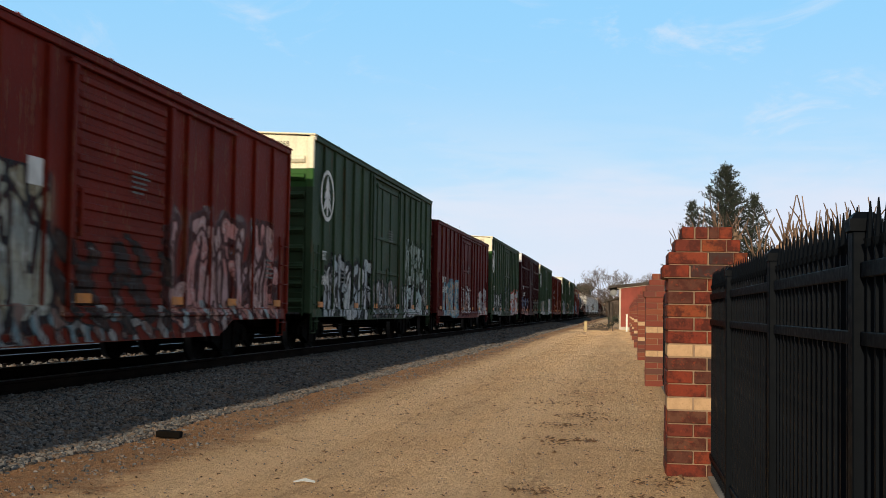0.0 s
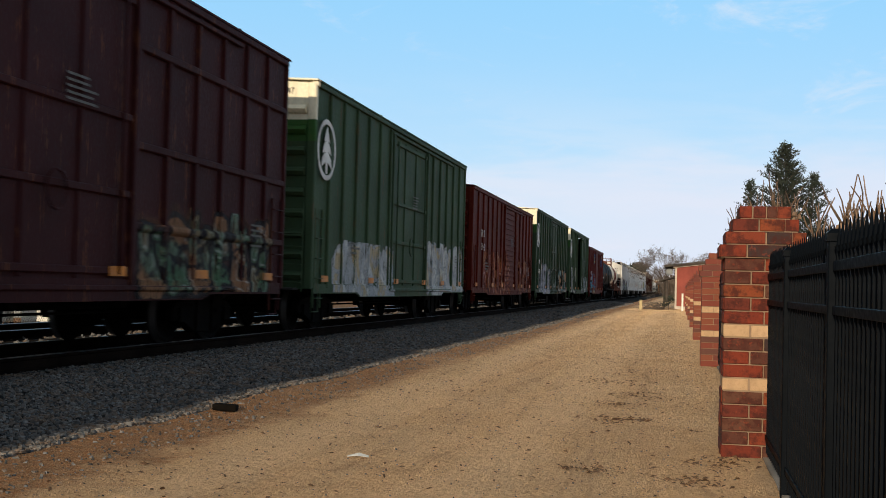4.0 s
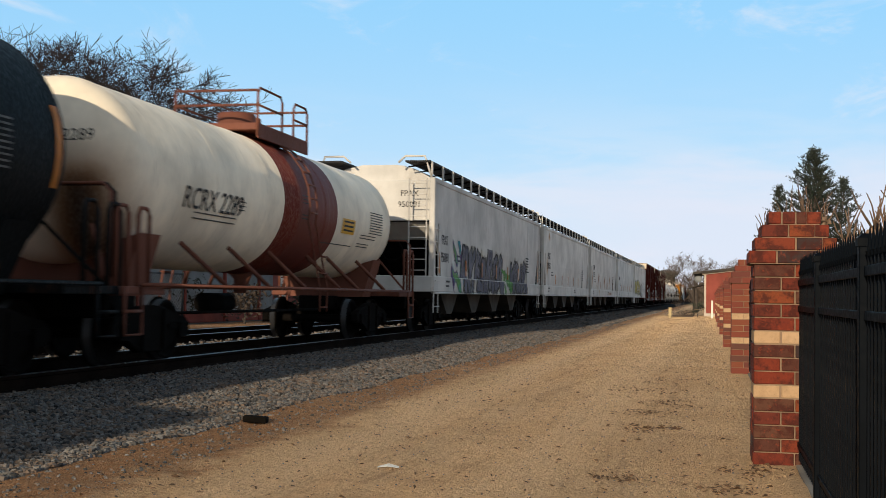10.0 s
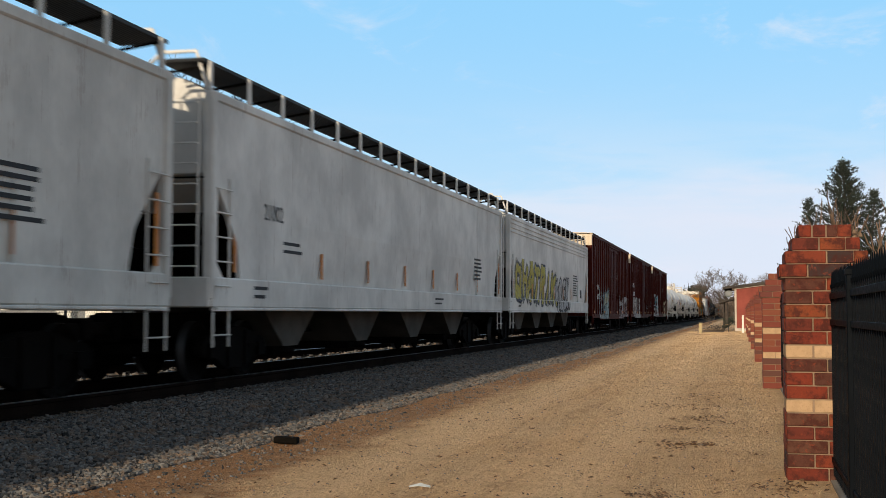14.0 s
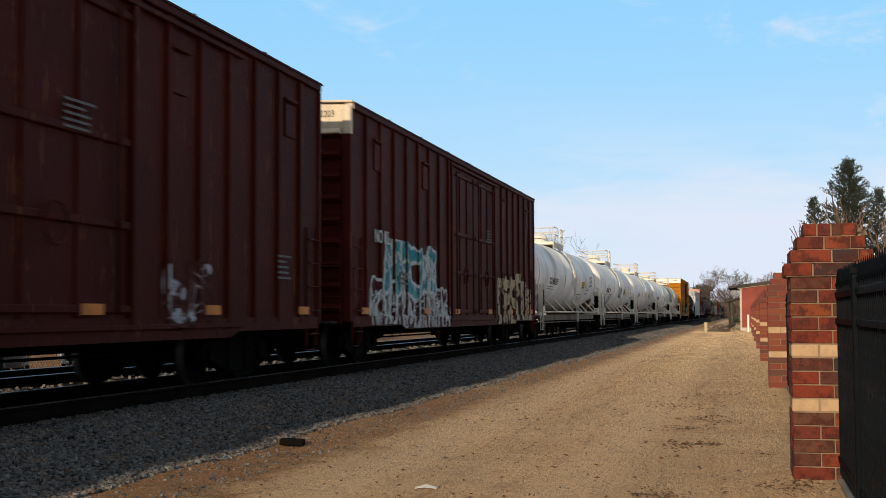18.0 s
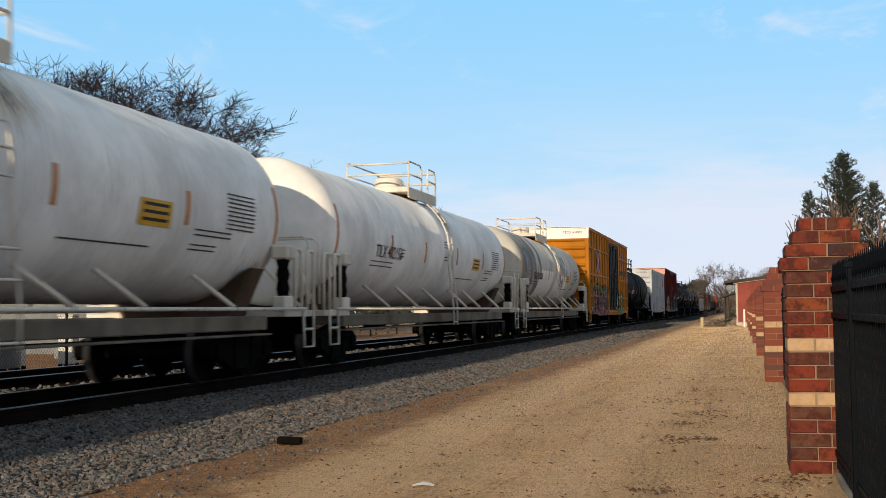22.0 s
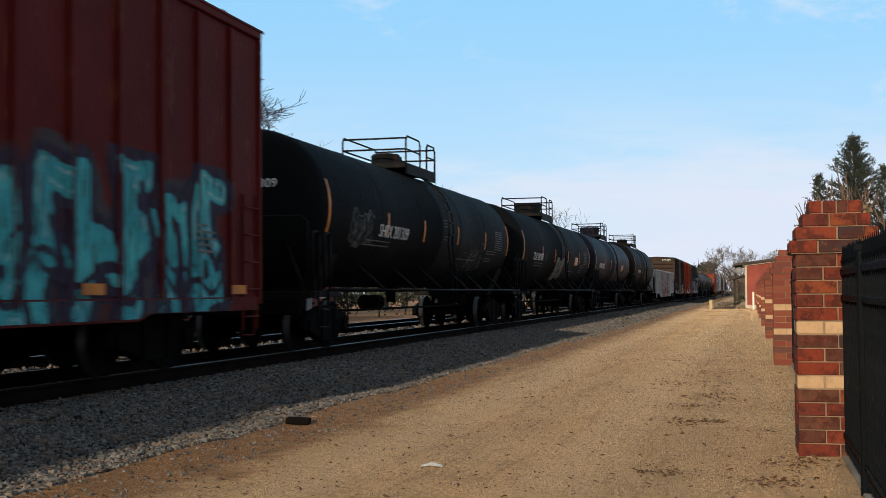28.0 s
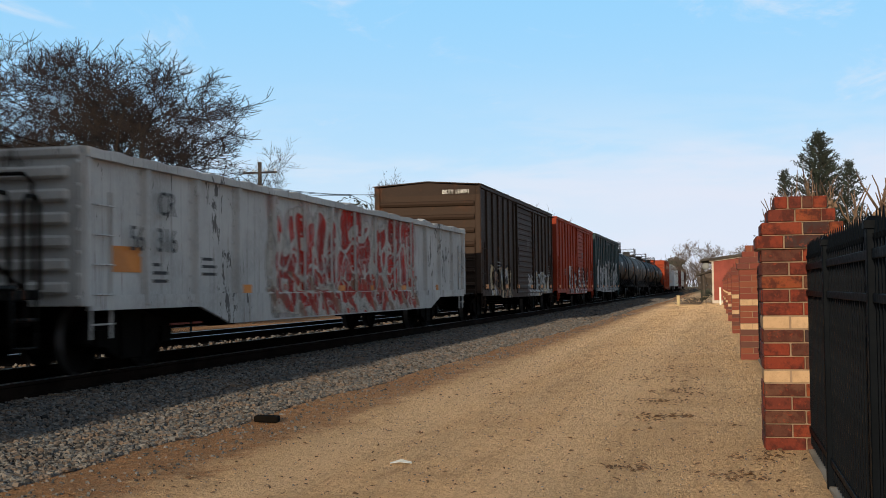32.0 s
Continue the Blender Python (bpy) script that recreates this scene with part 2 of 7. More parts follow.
def paint(name, base, car, rust=0.3, bands=(), gloss=0.5, dusty=0.25, stains=(), spec=0.05, peel=None):
    """Old car paint in the car's own space: streaks, rust and dust. bands: (x0, x1, y0, y1, z0, z1, colour)."""
    m, n = material(name)
    p = n.add("TexCoord", target=car).outputs["Object"]
    axes = n.add("SeparateXYZ", {0: p}).outputs
    big, fine = n.noise(p, 0.7, 4, 0.6), n.noise(p, 18, 4, 0.65)
    streak = n.noise(n.scaled(p, (2.0, 3.5, 0.22)), 2.0, 5, 0.6)
    c = n.mix(n.ramp(big, 0.3, 0.7), shade(base, 1.1), shade(base, 0.75))
    for x0, x1, y0, y1, z0, z1, col, *soft in bands:
        c = n.mix(n.box(axes, (x0, x1, y0, y1, z0, z1), soft[0] if soft else 0.006), c, col)
    c = n.mix(n.math("MULTIPLY", n.ramp(streak, 0.5, 0.75), dusty * 1.6), c, shade(base, 0.45))
    c = n.mix(n.math("MULTIPLY", n.ramp(fine, 0.4, 0.7), dusty), c, n.mix(0.05, shade(base, 1.25), (0.3, 0.27, 0.23)))
    rusty = n.math("MULTIPLY", n.ramp(n.math("MULTIPLY", streak, n.noise(p, 2.6, 5, 0.7)), 0.31 - 0.1 * rust, 0.42 - 0.1 * rust), min(1.0, rust * 1.6))
    c = n.mix(rusty, c, n.mix(fine, (0.09, 0.03, 0.015), (0.2, 0.075, 0.03)))
    if peel:
        # flakes where the top coat has come away, more of them along the edges
        flake = n.math("ADD", n.noise(n.scaled(p, (1.0, 1.0, 0.55), (3, 0, 1)), 3.4, 7, 0.72, 0.4), n.ramp(n.noise(p, 0.9, 3), 0.45, 0.7, -0.06, 0.07))
        c = n.mix(n.ramp(flake, 0.585, 0.61, 0.0, 0.85), c, n.mix(fine, peel, shade(peel, 2.2)))
    for yc, zc, ry, rz, col in stains:
        # a blot of rust with a dark heart and a ragged, running edge
        a = n.math("DIVIDE", n.math("SUBTRACT", axes[1], yc), ry)
        b = n.math("DIVIDE", n.math("SUBTRACT", axes[2], zc), rz)
        d = n.math("SQRT", n.math("ADD", n.math("MULTIPLY", a, a), n.math("MULTIPLY", b, b)))
        d = n.math("ADD", d, n.math("MULTIPLY", n.math("SUBTRACT", n.noise(n.scaled(p, (1, 2.2, 0.9)), 2.2, 5, 0.65), 0.5), 1.6))
        c = n.mix(n.math("MULTIPLY", n.ramp(d, 0.15, 1.0, 0.85, 0.0), n.ramp(axes[0], 0.2, 0.5)), c, col)
        c = n.mix(n.math("MULTIPLY", n.ramp(d, -0.15, 0.42, 0.95, 0.0), n.ramp(axes[0], 0.2, 0.5)), c, shade(col, 0.22))
    finish(n, c, n.ramp(fine, 0.2, 0.8, gloss - 0.08, gloss + 0.2), 0, n.math("ADD", fine, n.math("MULTIPLY", rusty, 0.5)), 0.003, 0.4, spec)
    return m


# ---------------------------------------------------------------- mesh helpers
MESHES = {}


def mesh_of(name, verts, faces, mat, smooth=False):
    me = bpy.data.meshes.new(name)
    me.from_pydata([tuple(v) for v in verts], [], faces)
    me.validate()
    me.update()
    if mat:
        me.materials.append(mat)
    if smooth:
        me.polygons.foreach_set("use_smooth", [True] * len(me.polygons))
    return me


def link(name, me, parent=None, m=None, label=""):
    ob = new(name, me)
    if parent is not None:
        ob.parent = parent
    if m is not None:
        ob.matrix_basis = m
    return tagged(ob, label)


def thing(name, label, category, m=None, group="", kind=""):
    ob = new(name)
    ob.empty_display_size = 0.2
    if m is not None:
        ob.matrix_basis = m
    return tagged(ob, label, category, group, kind)


def part(name, bm, mat, parent=None, label="", smooth=False, m=None):
    """Links a bmesh as one mesh object under a thing or a part."""
    bmesh.ops.recalc_face_normals(bm, faces=bm.faces)
    me = bpy.data.meshes.new(name)
    bm.to_mesh(me)
    bm.free()
    me.materials.append(mat)
    if smooth:
        me.polygons.foreach_set("use_smooth", [True] * len(me.polygons))
    return link(name, me, parent, m, label)


def box_into(bm, x0, x1, y0, y1, z0, z1, m=None):
    r = bmesh.ops.create_cube(bm, size=1.0)["verts"]
    bmesh.ops.transform(bm, matrix=Matrix.Translation(((x0 + x1) / 2, (y0 + y1) / 2, (z0 + z1) / 2)) @ Matrix.Diagonal((x1 - x0, y1 - y0, z1 - z0, 1)), verts=r)
    if m is not None:
        bmesh.ops.transform(bm, matrix=m, verts=r)
    return r


def bevelled(bm, width, segments=1):
    bmesh.ops.bevel(bm, geom=list(bm.edges), offset=width, segments=segments, affect="EDGES", profile=0.5)


def pbox(name, parent, mat, x0, x1, y0, y1, z0, z1, bevel=0.008, label="", turn=(0, 0, 0)):
    """A bevelled box as one part; boxes of one size and paint share their mesh."""
    size = (round(abs(x1 - x0), 3), round(abs(y1 - y0), 3), round(abs(z1 - z0), 3))
    key = (name, mat.name, size, bevel)
    if key not in MESHES:
        bm = bmesh.new()
        a, b, c = (v / 2 for v in size)
        box_into(bm, -a, a, -b, b, -c, c)
        if bevel:
            bevelled(bm, min(bevel, min(size) * 0.3))
        me = bpy.data.meshes.new(name)
        bm.to_mesh(me)
        bm.free()
        me.materials.append(mat)
        MESHES[key] = me
    return link(name, MESHES[key], parent, pose((x0 + x1) / 2, (y0 + y1) / 2, (z0 + z1) / 2, *turn), label)


def tube_into(verts, faces, pts, r, sides=6, r1=None, close=True):
    """Adds a tapered tube along pts to the lists."""
    pts = [Vector(q) for q in pts]
    start, count = len(verts), len(pts)
    r1 = r if r1 is None else r1
    for i, q in enumerate(pts):
        d = (pts[min(i + 1, count - 1)] - pts[max(i - 1, 0)]).normalized()
        a = d.cross(Vector((0.31, 0.17, 0.93)) if abs(d.z) < 0.9 else Vector((1, 0, 0))).normalized()
        b = d.cross(a)
        rr = r + (r1 - r) * i / max(1, count - 1)
        for k in range(sides):
            w = 2 * math.pi * k / sides
            verts.append(q + a * (rr * math.cos(w)) + b * (rr * math.sin(w)))
    for i in range(count - 1):
        for k in range(sides):
            a, b = start + i * sides + k, start + i * sides + (k + 1) % sides
            faces.append((a, b, b + sides, a + sides))
    if close:
        faces.append(tuple(start + k for k in reversed(range(sides))))
        faces.append(tuple(start + (count - 1) * sides + k for k in range(sides)))


def tubes(name, paths, r, mat, parent=None, label="", sides=6, m=None):
    verts, faces = [], []
    for pts in paths:
        tube_into(verts, faces, pts, r, sides)
    return link(name, mesh_of(name, verts, faces, mat, True), parent, m, label)


def lathe(name, profile, mat, parent=None, axis="Y", sides=32, m=None, label="", smooth=True):
    """profile: (radius, position along the axis) from end to end."""
    verts, faces = [], []
    for r, s in profile:
        for k in range(sides):
            w = 2 * math.pi * k / sides
            c, q = r * math.cos(w), r * math.sin(w)
            verts.append((c, s, q) if axis == "Y" else (s, c, q) if axis == "X" else (c, q, s))
    for i in range(len(profile) - 1):
        for k in range(sides):
            a, b = i * sides + k, i * sides + (k + 1) % sides
            faces.append((a, b, b + sides, a + sides) if axis != "Y" else (b, a, a + sides, b + sides))
    me = mesh_of(name, verts, faces, mat, smooth)
    return link(name, me, parent, m, label) if parent is not None or m is not None else me


def prism(name, outline, y0, y1, mat, parent=None, axis="Y", label="", m=None, bevel=0.0):
    """An outline of (a, b) drawn out along an axis; Y: (x, z), X: (y, z), Z: (x, y)."""
    bm = bmesh.new()
    ends = []
    for s in (y0, y1):
        ends.append([bm.verts.new((a, s, b) if axis == "Y" else (s, a, b) if axis == "X" else (a, b, s)) for a, b in outline])
    k = len(outline)
    bm.faces.new(ends[0])
    bm.faces.new(list(reversed(ends[1])))
    for i in range(k):
        bm.faces.new((ends[0][i], ends[1][i], ends[1][(i + 1) % k], ends[0][(i + 1) % k]))
    if bevel:
        bevelled(bm, bevel)
    return part(name, bm, mat, parent, label, False, m)


FONT_MESHES = {}


def lettering(text, size, mat, parent, m, name="reporting_mark", squeeze=1.0, label=""):
    """Stencilled characters as thin raised paint."""
    key = (text, round(size, 3), mat.name, squeeze)
    if key not in FONT_MESHES:
        cu = bpy.data.curves.new("letters", "FONT")
        cu.body, cu.size, cu.extrude, cu.align_x, cu.align_y, cu.resolution_u = text, size, 0.002, "CENTER", "CENTER", 3
        tmp = bpy.data.objects.new("letters", cu)
        me = bpy.data.meshes.new_from_object(tmp)
        me.transform(Matrix.Diagonal((squeeze, 1, 1, 1)))
        me.materials.clear()
        me.materials.append(mat)
        bpy.data.objects.remove(tmp)
        FONT_MESHES[key] = me
    return link(name, FONT_MESHES[key], parent, m, label)


SIDE = Matrix(((0, 0, 1, 0), (1, 0, 0, 0), (0, 1, 0, 0), (0, 0, 0, 1)))   # text read from the +x side, running along +y
FACE = Matrix(((1, 0, 0, 0), (0, 0, -1, 0), (0, 1, 0, 0), (0, 0, 0, 1)))  # text read from the -y end


def on_side(x, y, z, tilt=0):
    return Matrix.Translation((x, y, z)) @ Matrix.Rotation(radians(tilt), 4, "Y") @ SIDE


def on_end(x, y, z):
    return Matrix.Translation((x, y, z)) @ FACE


def stencil_lines(parent, mat, x, y, z, width, rows, height=0.035, gap=0.075, tilt=0, seed=0):
    """Small print too small to read: rows of bars."""
    rnd = random.Random(seed + rows * 17 + int(y * 10))
    for i in range(rows):
        w = width * rnd.uniform(0.6, 1.0)
        me_key = ("stencil", mat.name, round(w, 1), height)
        if me_key not in MESHES:
            bm = bmesh.new()
            box_into(bm, -0.002, 0.002, 0, round(w, 1), -height / 2, height / 2)
            me = bpy.data.meshes.new("stencil")
            bm.to_mesh(me)
            bm.free()
            me.materials.append(mat)
            MESHES[me_key] = me
        zz = z - i * gap
        link("stencil", MESHES[me_key], parent, pose(x + (0 if not tilt else -math.tan(radians(tilt)) * i * gap), y, zz, 0, 0, 0))


# ---------------------------------------------------------------- running gear, shared by all cars
RAIL_Z, TRACK_X = 0.30, -8.22
WHEEL_R = 0.42
WHEELSETS = []


def wheel_mesh():
    verts, faces = [], []
    prof = [(0.06, -0.06), (0.13, -0.06), (0.15, -0.03), (0.33, -0.01), (0.36, -0.05), (0.455, -0.05), (0.45, -0.025), (WHEEL_R, -0.02),
            (WHEEL_R - 0.008, 0.09), (0.36, 0.09), (0.33, 0.03), (0.15, 0.02), (0.13, 0.08), (0.06, 0.08)]
    sides = 28
    for side in (-1, 1):
        start = len(verts)
        for r, s in prof:
            for k in range(sides):
                w = 2 * math.pi * k / sides
                verts.append((side * (0.75 + s), r * math.cos(w), r * math.sin(w)))
        for i in range(len(prof) - 1):
            for k in range(sides):
                a, b = start + i * sides + k, start + i * sides + (k + 1) % sides
                faces.append((a, b, b + sides, a + sides) if side > 0 else (b, a, a + sides, b + sides))
    tube_into(verts, faces, [(-1.02, 0, 0), (-0.7, 0, 0), (0, 0, 0), (0.7, 0, 0), (1.02, 0, 0)], 0.085, 10)
    for side in (-1, 1):
        for k in range(3):
            w = 2.1 * k
            tube_into(verts, faces, [(side * 1.0, 0.045 * math.cos(w), 0.045 * math.sin(w)), (side * 1.05, 0.045 * math.cos(w), 0.045 * math.sin(w))], 0.014, 5)
    me = mesh_of("wheelset", verts, faces, STEEL, True)
    me.materials.append(TREAD)
    for poly in me.polygons:
        c = poly.center
        if abs(math.hypot(c.y, c.z) - WHEEL_R) < 0.012:
            poly.material_index = 1
    return me


def side_frame_mesh():
    """Cast truck side frame: arched top, sagging bottom, two windows and the spring opening."""
    bm = bmesh.new()
    half = [(-1.16, .36), (-1.16, .52), (-1.02, .60), (-.62, .66), (-.32, .74), (0, .76)]
    top = half + [(-a, b) for a, b in reversed(half[:-1])]
    low = [(1.02, .33), (.74, .35), (.50, .22), (.34, .14), (-.34, .14), (-.50, .22), (-.74, .35), (-1.02, .33)]
    outline = top + low
    fr = [bm.verts.new((0.075, a, b)) for a, b in outline]
    bk = [bm.verts.new((-0.075, a, b)) for a, b in outline]
    bm.faces.new(fr), bm.faces.new(list(reversed(bk)))
    k = len(outline)
    for i in range(k):
        bm.faces.new((fr[i], bk[i], bk[(i + 1) % k], fr[(i + 1) % k]))
    bevelled(bm, 0.02)
    for s in (-1, 1):
        box_into(bm, 0.06, 0.10, s * 0.58 - 0.14, s * 0.58 + 0.14, 0.44, 0.50)
        box_into(bm, -0.12, 0.13, s * 0.86 - 0.13, s * 0.86 + 0.13, 0.32, 0.52)
        box_into(bm, 0.05, 0.11, s * 0.30 - 0.035, s * 0.30 + 0.035, 0.18, 0.70)
    me = bpy.data.meshes.new("side_frame")
    bmesh.ops.recalc_face_normals(bm, faces=bm.faces)
    bm.to_mesh(me)
    bm.free()
    me.materials.append(STEEL)
    return me


def spring_mesh():
    verts, faces = [], []
    for y in (-0.17, 0, 0.17):
        pts = [(0.06 * math.cos(a * 0.9), y + 0.06 * math.sin(a * 0.9), 0.17 + 0.30 * a / 34) for a in range(35)]
        tube_into(verts, faces, pts, 0.014, 4)
    return mesh_of("spring_group", verts, faces, STEEL, True)


def bolster_mesh():
    bm = bmesh.new()
    box_into(bm, -1.0, 1.0, -0.2, 0.2, 0.46, 0.66)
    bevelled(bm, 0.02)
    box_into(bm, -0.35, 0.35, -0.33, 0.33, 0.64, 0.74)
    for s in (-1, 1):
        box_into(bm, -0.8, 0.8, s * 0.42 - 0.04, s * 0.42 + 0.04, 0.36, 0.46)
    me = bpy.data.meshes.new("truck")
    bm.to_mesh(me)
    bm.free()
    me.materials.append(STEEL)
    return me


def coupler_mesh():
    bm = bmesh.new()
    box_into(bm, -0.09, 0.09, -0.55, 0.5, 0.66, 0.82)
    box_into(bm, -0.15, 0.13, -0.72, -0.5, 0.6, 0.88)
    box_into(bm, -0.22, 0.22, 0.0, 0.12, 0.56, 0.92)
    bevelled(bm, 0.025)
    me = bpy.data.meshes.new("coupler")
    bm.to_mesh(me)
    bm.free()
    me.materials.append(STEEL)
    return me


WHEEL_ME, FRAME_ME, SPRING_ME, BOLSTER_ME, COUPLER_ME = wheel_mesh(), side_frame_mesh(), spring_mesh(), bolster_mesh(), coupler_mesh()


def running_gear(car, length, inset=2.1):
    for y in (inset, length - inset):
        truck = link("truck", BOLSTER_ME, car, pose(0, y, 0), "grimy cast steel freight truck")
        for s in (-1, 1):
            link("side_frame", FRAME_ME, truck, pose(s * 0.98, 0, 0, 0, 0, 0 if s > 0 else 180))
            link("spring_group", SPRING_ME, truck, pose(s * 0.98, 0, 0))
            w = link("wheelset", WHEEL_ME, truck)
            w.matrix_parent_inverse = Matrix.Translation((0, s * 0.86, WHEEL_R))
            WHEELSETS.append(w)
    link("coupler", COUPLER_ME, car, pose(0, 0, 0))
    link("coupler", COUPLER_ME, car, pose(0, length, 0, 0, 0, 180))


def ladder(parent, mat, x, y, z0, z1, width=0.42, rungs=6, facing="x", name="ladder", deep=True):
    """Two stiles and round rungs, standing off the wall."""
    verts, faces = [], []
    for k in (-1, 1):
        if facing == "x":
            tube_into(verts, faces, [(x + 0.015, y + k * width / 2, z0), (x + 0.015, y + k * width / 2, z1)], 0.018, 4)
        else:
            tube_into(verts, faces, [(x + k * width / 2, y - 0.015, z0), (x + k * width / 2, y - 0.015, z1)], 0.018, 4)
    ob = link(name, mesh_of(name, verts, faces, mat, False), parent)
    for i in range(rungs):
        z = z0 + (z1 - z0) * (i + 0.5) / rungs
        key = ("rung", mat.name, round(width, 3), facing)
        if key not in MESHES:
            h = width / 2
            pts = [(0, -h, 0), (0.06, 0.02 - h, 0), (0.06, h - 0.02, 0), (0, h, 0)] if facing == "x" else [(-h, 0, 0), (0.02 - h, -0.06, 0), (h - 0.02, -0.06, 0), (h, 0, 0)]
            rv, rf = [], []
            tube_into(rv, rf, pts, 0.012, 5)
            MESHES[key] = mesh_of("rung", rv, rf, mat, False)
        link("rung", MESHES[key], ob if deep else parent, pose(x, y, z))
    return ob


def underframe(car, length, floor=0.85):
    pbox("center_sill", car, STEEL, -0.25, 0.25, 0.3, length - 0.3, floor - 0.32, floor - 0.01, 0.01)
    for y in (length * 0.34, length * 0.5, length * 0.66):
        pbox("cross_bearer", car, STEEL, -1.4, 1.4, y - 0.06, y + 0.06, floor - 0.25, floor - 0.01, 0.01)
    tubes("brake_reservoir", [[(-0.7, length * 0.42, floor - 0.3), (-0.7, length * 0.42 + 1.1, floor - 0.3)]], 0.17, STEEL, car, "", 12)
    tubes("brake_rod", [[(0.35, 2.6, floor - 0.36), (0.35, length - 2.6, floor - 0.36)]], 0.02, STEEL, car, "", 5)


# ---------------------------------------------------------------- spray paint that lies on the cars' sides
GLYPHS = {
    "A": ((0, 0, .42, 1), (.42, 1, .6, 1), (.6, 1, 1, 0), (.25, .36, .78, .36)), "T": ((0, .92, 1, .92), (.5, .92, .42, 0)),
    "R": ((.08, 0, .08, 1), (.08, .95, .75, .95), (.75, .95, .85, .7), (.85, .7, .6, .48), (.6, .48, .1, .48), (.45, .45, .95, 0)),
    "I": ((.5, 0, .5, .62), (.5, .9, .5, .96)), "K": ((.08, 0, .08, 1), (.1, .42, .9, 1), (.4, .55, .95, 0)),
    "Y": ((0, 1, .45, .5), (1, 1, .45, .5), (.45, .5, .4, 0)), "E": ((.1, .05, .1, .95), (.1, .95, .9, .95), (.1, .52, .75, .52), (.1, .05, .95, .05)),
    "B": ((.1, .05, .1, .95), (.1, .95, .7, .93), (.7, .93, .8, .72), (.8, .72, .6, .52), (.6, .52, .15, .52), (.6, .52, .95, .28), (.95, .28, .75, .05), (.75, .05, .1, .05)),
    "O": ((.3, .05, .05, .5), (.05, .5, .35, .95), (.35, .95, .75, .92), (.75, .92, .95, .5), (.95, .5, .7, .05), (.7, .05, .3, .05)),
    "W": ((0, 1, .25, 0), (.25, 0, .5, .7), (.5, .7, .75, 0), (.75, 0, 1, 1)), "J": ((.75, 1, .75, .2), (.75, .2, .4, 0), (.4, 0, .1, .25)),
    "H": ((.1, 0, .1, 1), (.1, .5, .9, .5), (.9, .6, .9, 0)), "D": ((.1, .05, .1, .95), (.1, .95, .6, .92), (.6, .92, .95, .5), (.95, .5, .6, .08), (.6, .08, .1, .05)),
    "N": ((.1, 0, .1, 1), (.1, .95, .88, .05), (.88, 0, .88, 1))}
FLESH = ("side_wall", "side_post", "side_rail", "door", "side_sill", "body", "shell", "side_sheet", "sill_lip", "corrugation", "side_stake", "corner_post")


def loose_glyph(rng):
    """A letter-like shape: stems, slants and bars thrown together."""
    out = [(rng.uniform(-.05, .2), 0, rng.uniform(0, .3), 1)]
    if rng.random() < 0.75:
        out.append((rng.uniform(.7, 1.05), 0, rng.uniform(.65, 1.0), rng.uniform(.75, 1.08)))
    for z in (0.06, 0.5, 0.94):
        if rng.random() < 0.6:
            out.append((.1, z + rng.uniform(-.08, .08), .9, z + rng.uniform(-.12, .12)))
    if rng.random() < 0.5:
        out.append((.15, rng.uniform(.3, 1), .95, rng.uniform(0, .5)))
    return out


def spray_paint(line, cols, seed, soft, wear):
    """Ink by the stored fields: letter depth, drop shadow, tone and haze."""
    m, n = material("spray_paint")
    field = n.add("Attribute")
    field.attribute_name = "spray"
    d, drop, tone = n.add("SeparateColor", {0: field.outputs["Color"]}).outputs
    haze = field.outputs["Alpha"]
    p = n.scaled(n.add("TexCoord").outputs["Object"], (1, 1, 1), (0, seed * 3.1, 0))
    d = n.math("ADD", d, n.math("MULTIPLY", n.math("SUBTRACT", n.noise(p, 7, 3, 0.6), 0.5), 0.05))
    cols = list(cols) if len(cols) > 1 else list(cols) * 2
    fills = cols[:3] if len(cols) > 3 else cols
    fill = fills[0]
    for i, c in enumerate(fills[1:], 1):
        fill = n.mix(n.ramp(tone, i / len(fills) - 0.06, i / len(fills) + 0.06), fill, c)
    fill = n.mix(n.ramp(n.noise(p, 2.3, 4, 0.6, 0.6), 0.5, 0.62, 0.0, 0.6), fill, fills[-1])
    pale = tuple(0.35 * v + 0.4 for v in fills[0])
    shine = n.math("MULTIPLY", n.ramp(n.math("ABSOLUTE", n.math("ADD", d, 0.045)), 0.006, 0.02, 0.5, 0.0), n.ramp(n.noise(p, 1.7, 2), 0.5, 0.56))
    ink = n.mix(n.ramp(d, -0.008, 0.008), n.mix(shine, fill, pale), line)
    ink = n.mix(n.ramp(d, 0.07, 0.085), ink, n.mix(n.ramp(drop, -0.01, 0.01), shade(line, 0.9), cols[-1]))
    alpha = n.math("MAXIMUM", n.ramp(d, 0.07, 0.085, 1.0, 0.0), n.ramp(drop, -0.01, 0.012, 0.85, 0.0))
    alpha = n.math("MAXIMUM", alpha, n.ramp(haze, -0.04, soft, 0.35, 0.0))
    streak = n.noise(n.scaled(p, (2.0, 9.0, 1.2)), 2.2, 5, 0.65)
    alpha = n.math("MULTIPLY", alpha, n.ramp(streak, 0.62 - 0.3 * wear, 0.72 - 0.2 * wear, 0.96, 0.96 - wear))
    ink = n.mix(n.ramp(n.noise(p, 24, 4, 0.7), 0.4, 0.75, 0.05, 0.4), ink, (0.05, 0.045, 0.042))
    finish(n, ink, 0.7, 0, None, 0, 0, 0.08)
    n.put(n.shader.inputs["Alpha"], alpha)
    return m


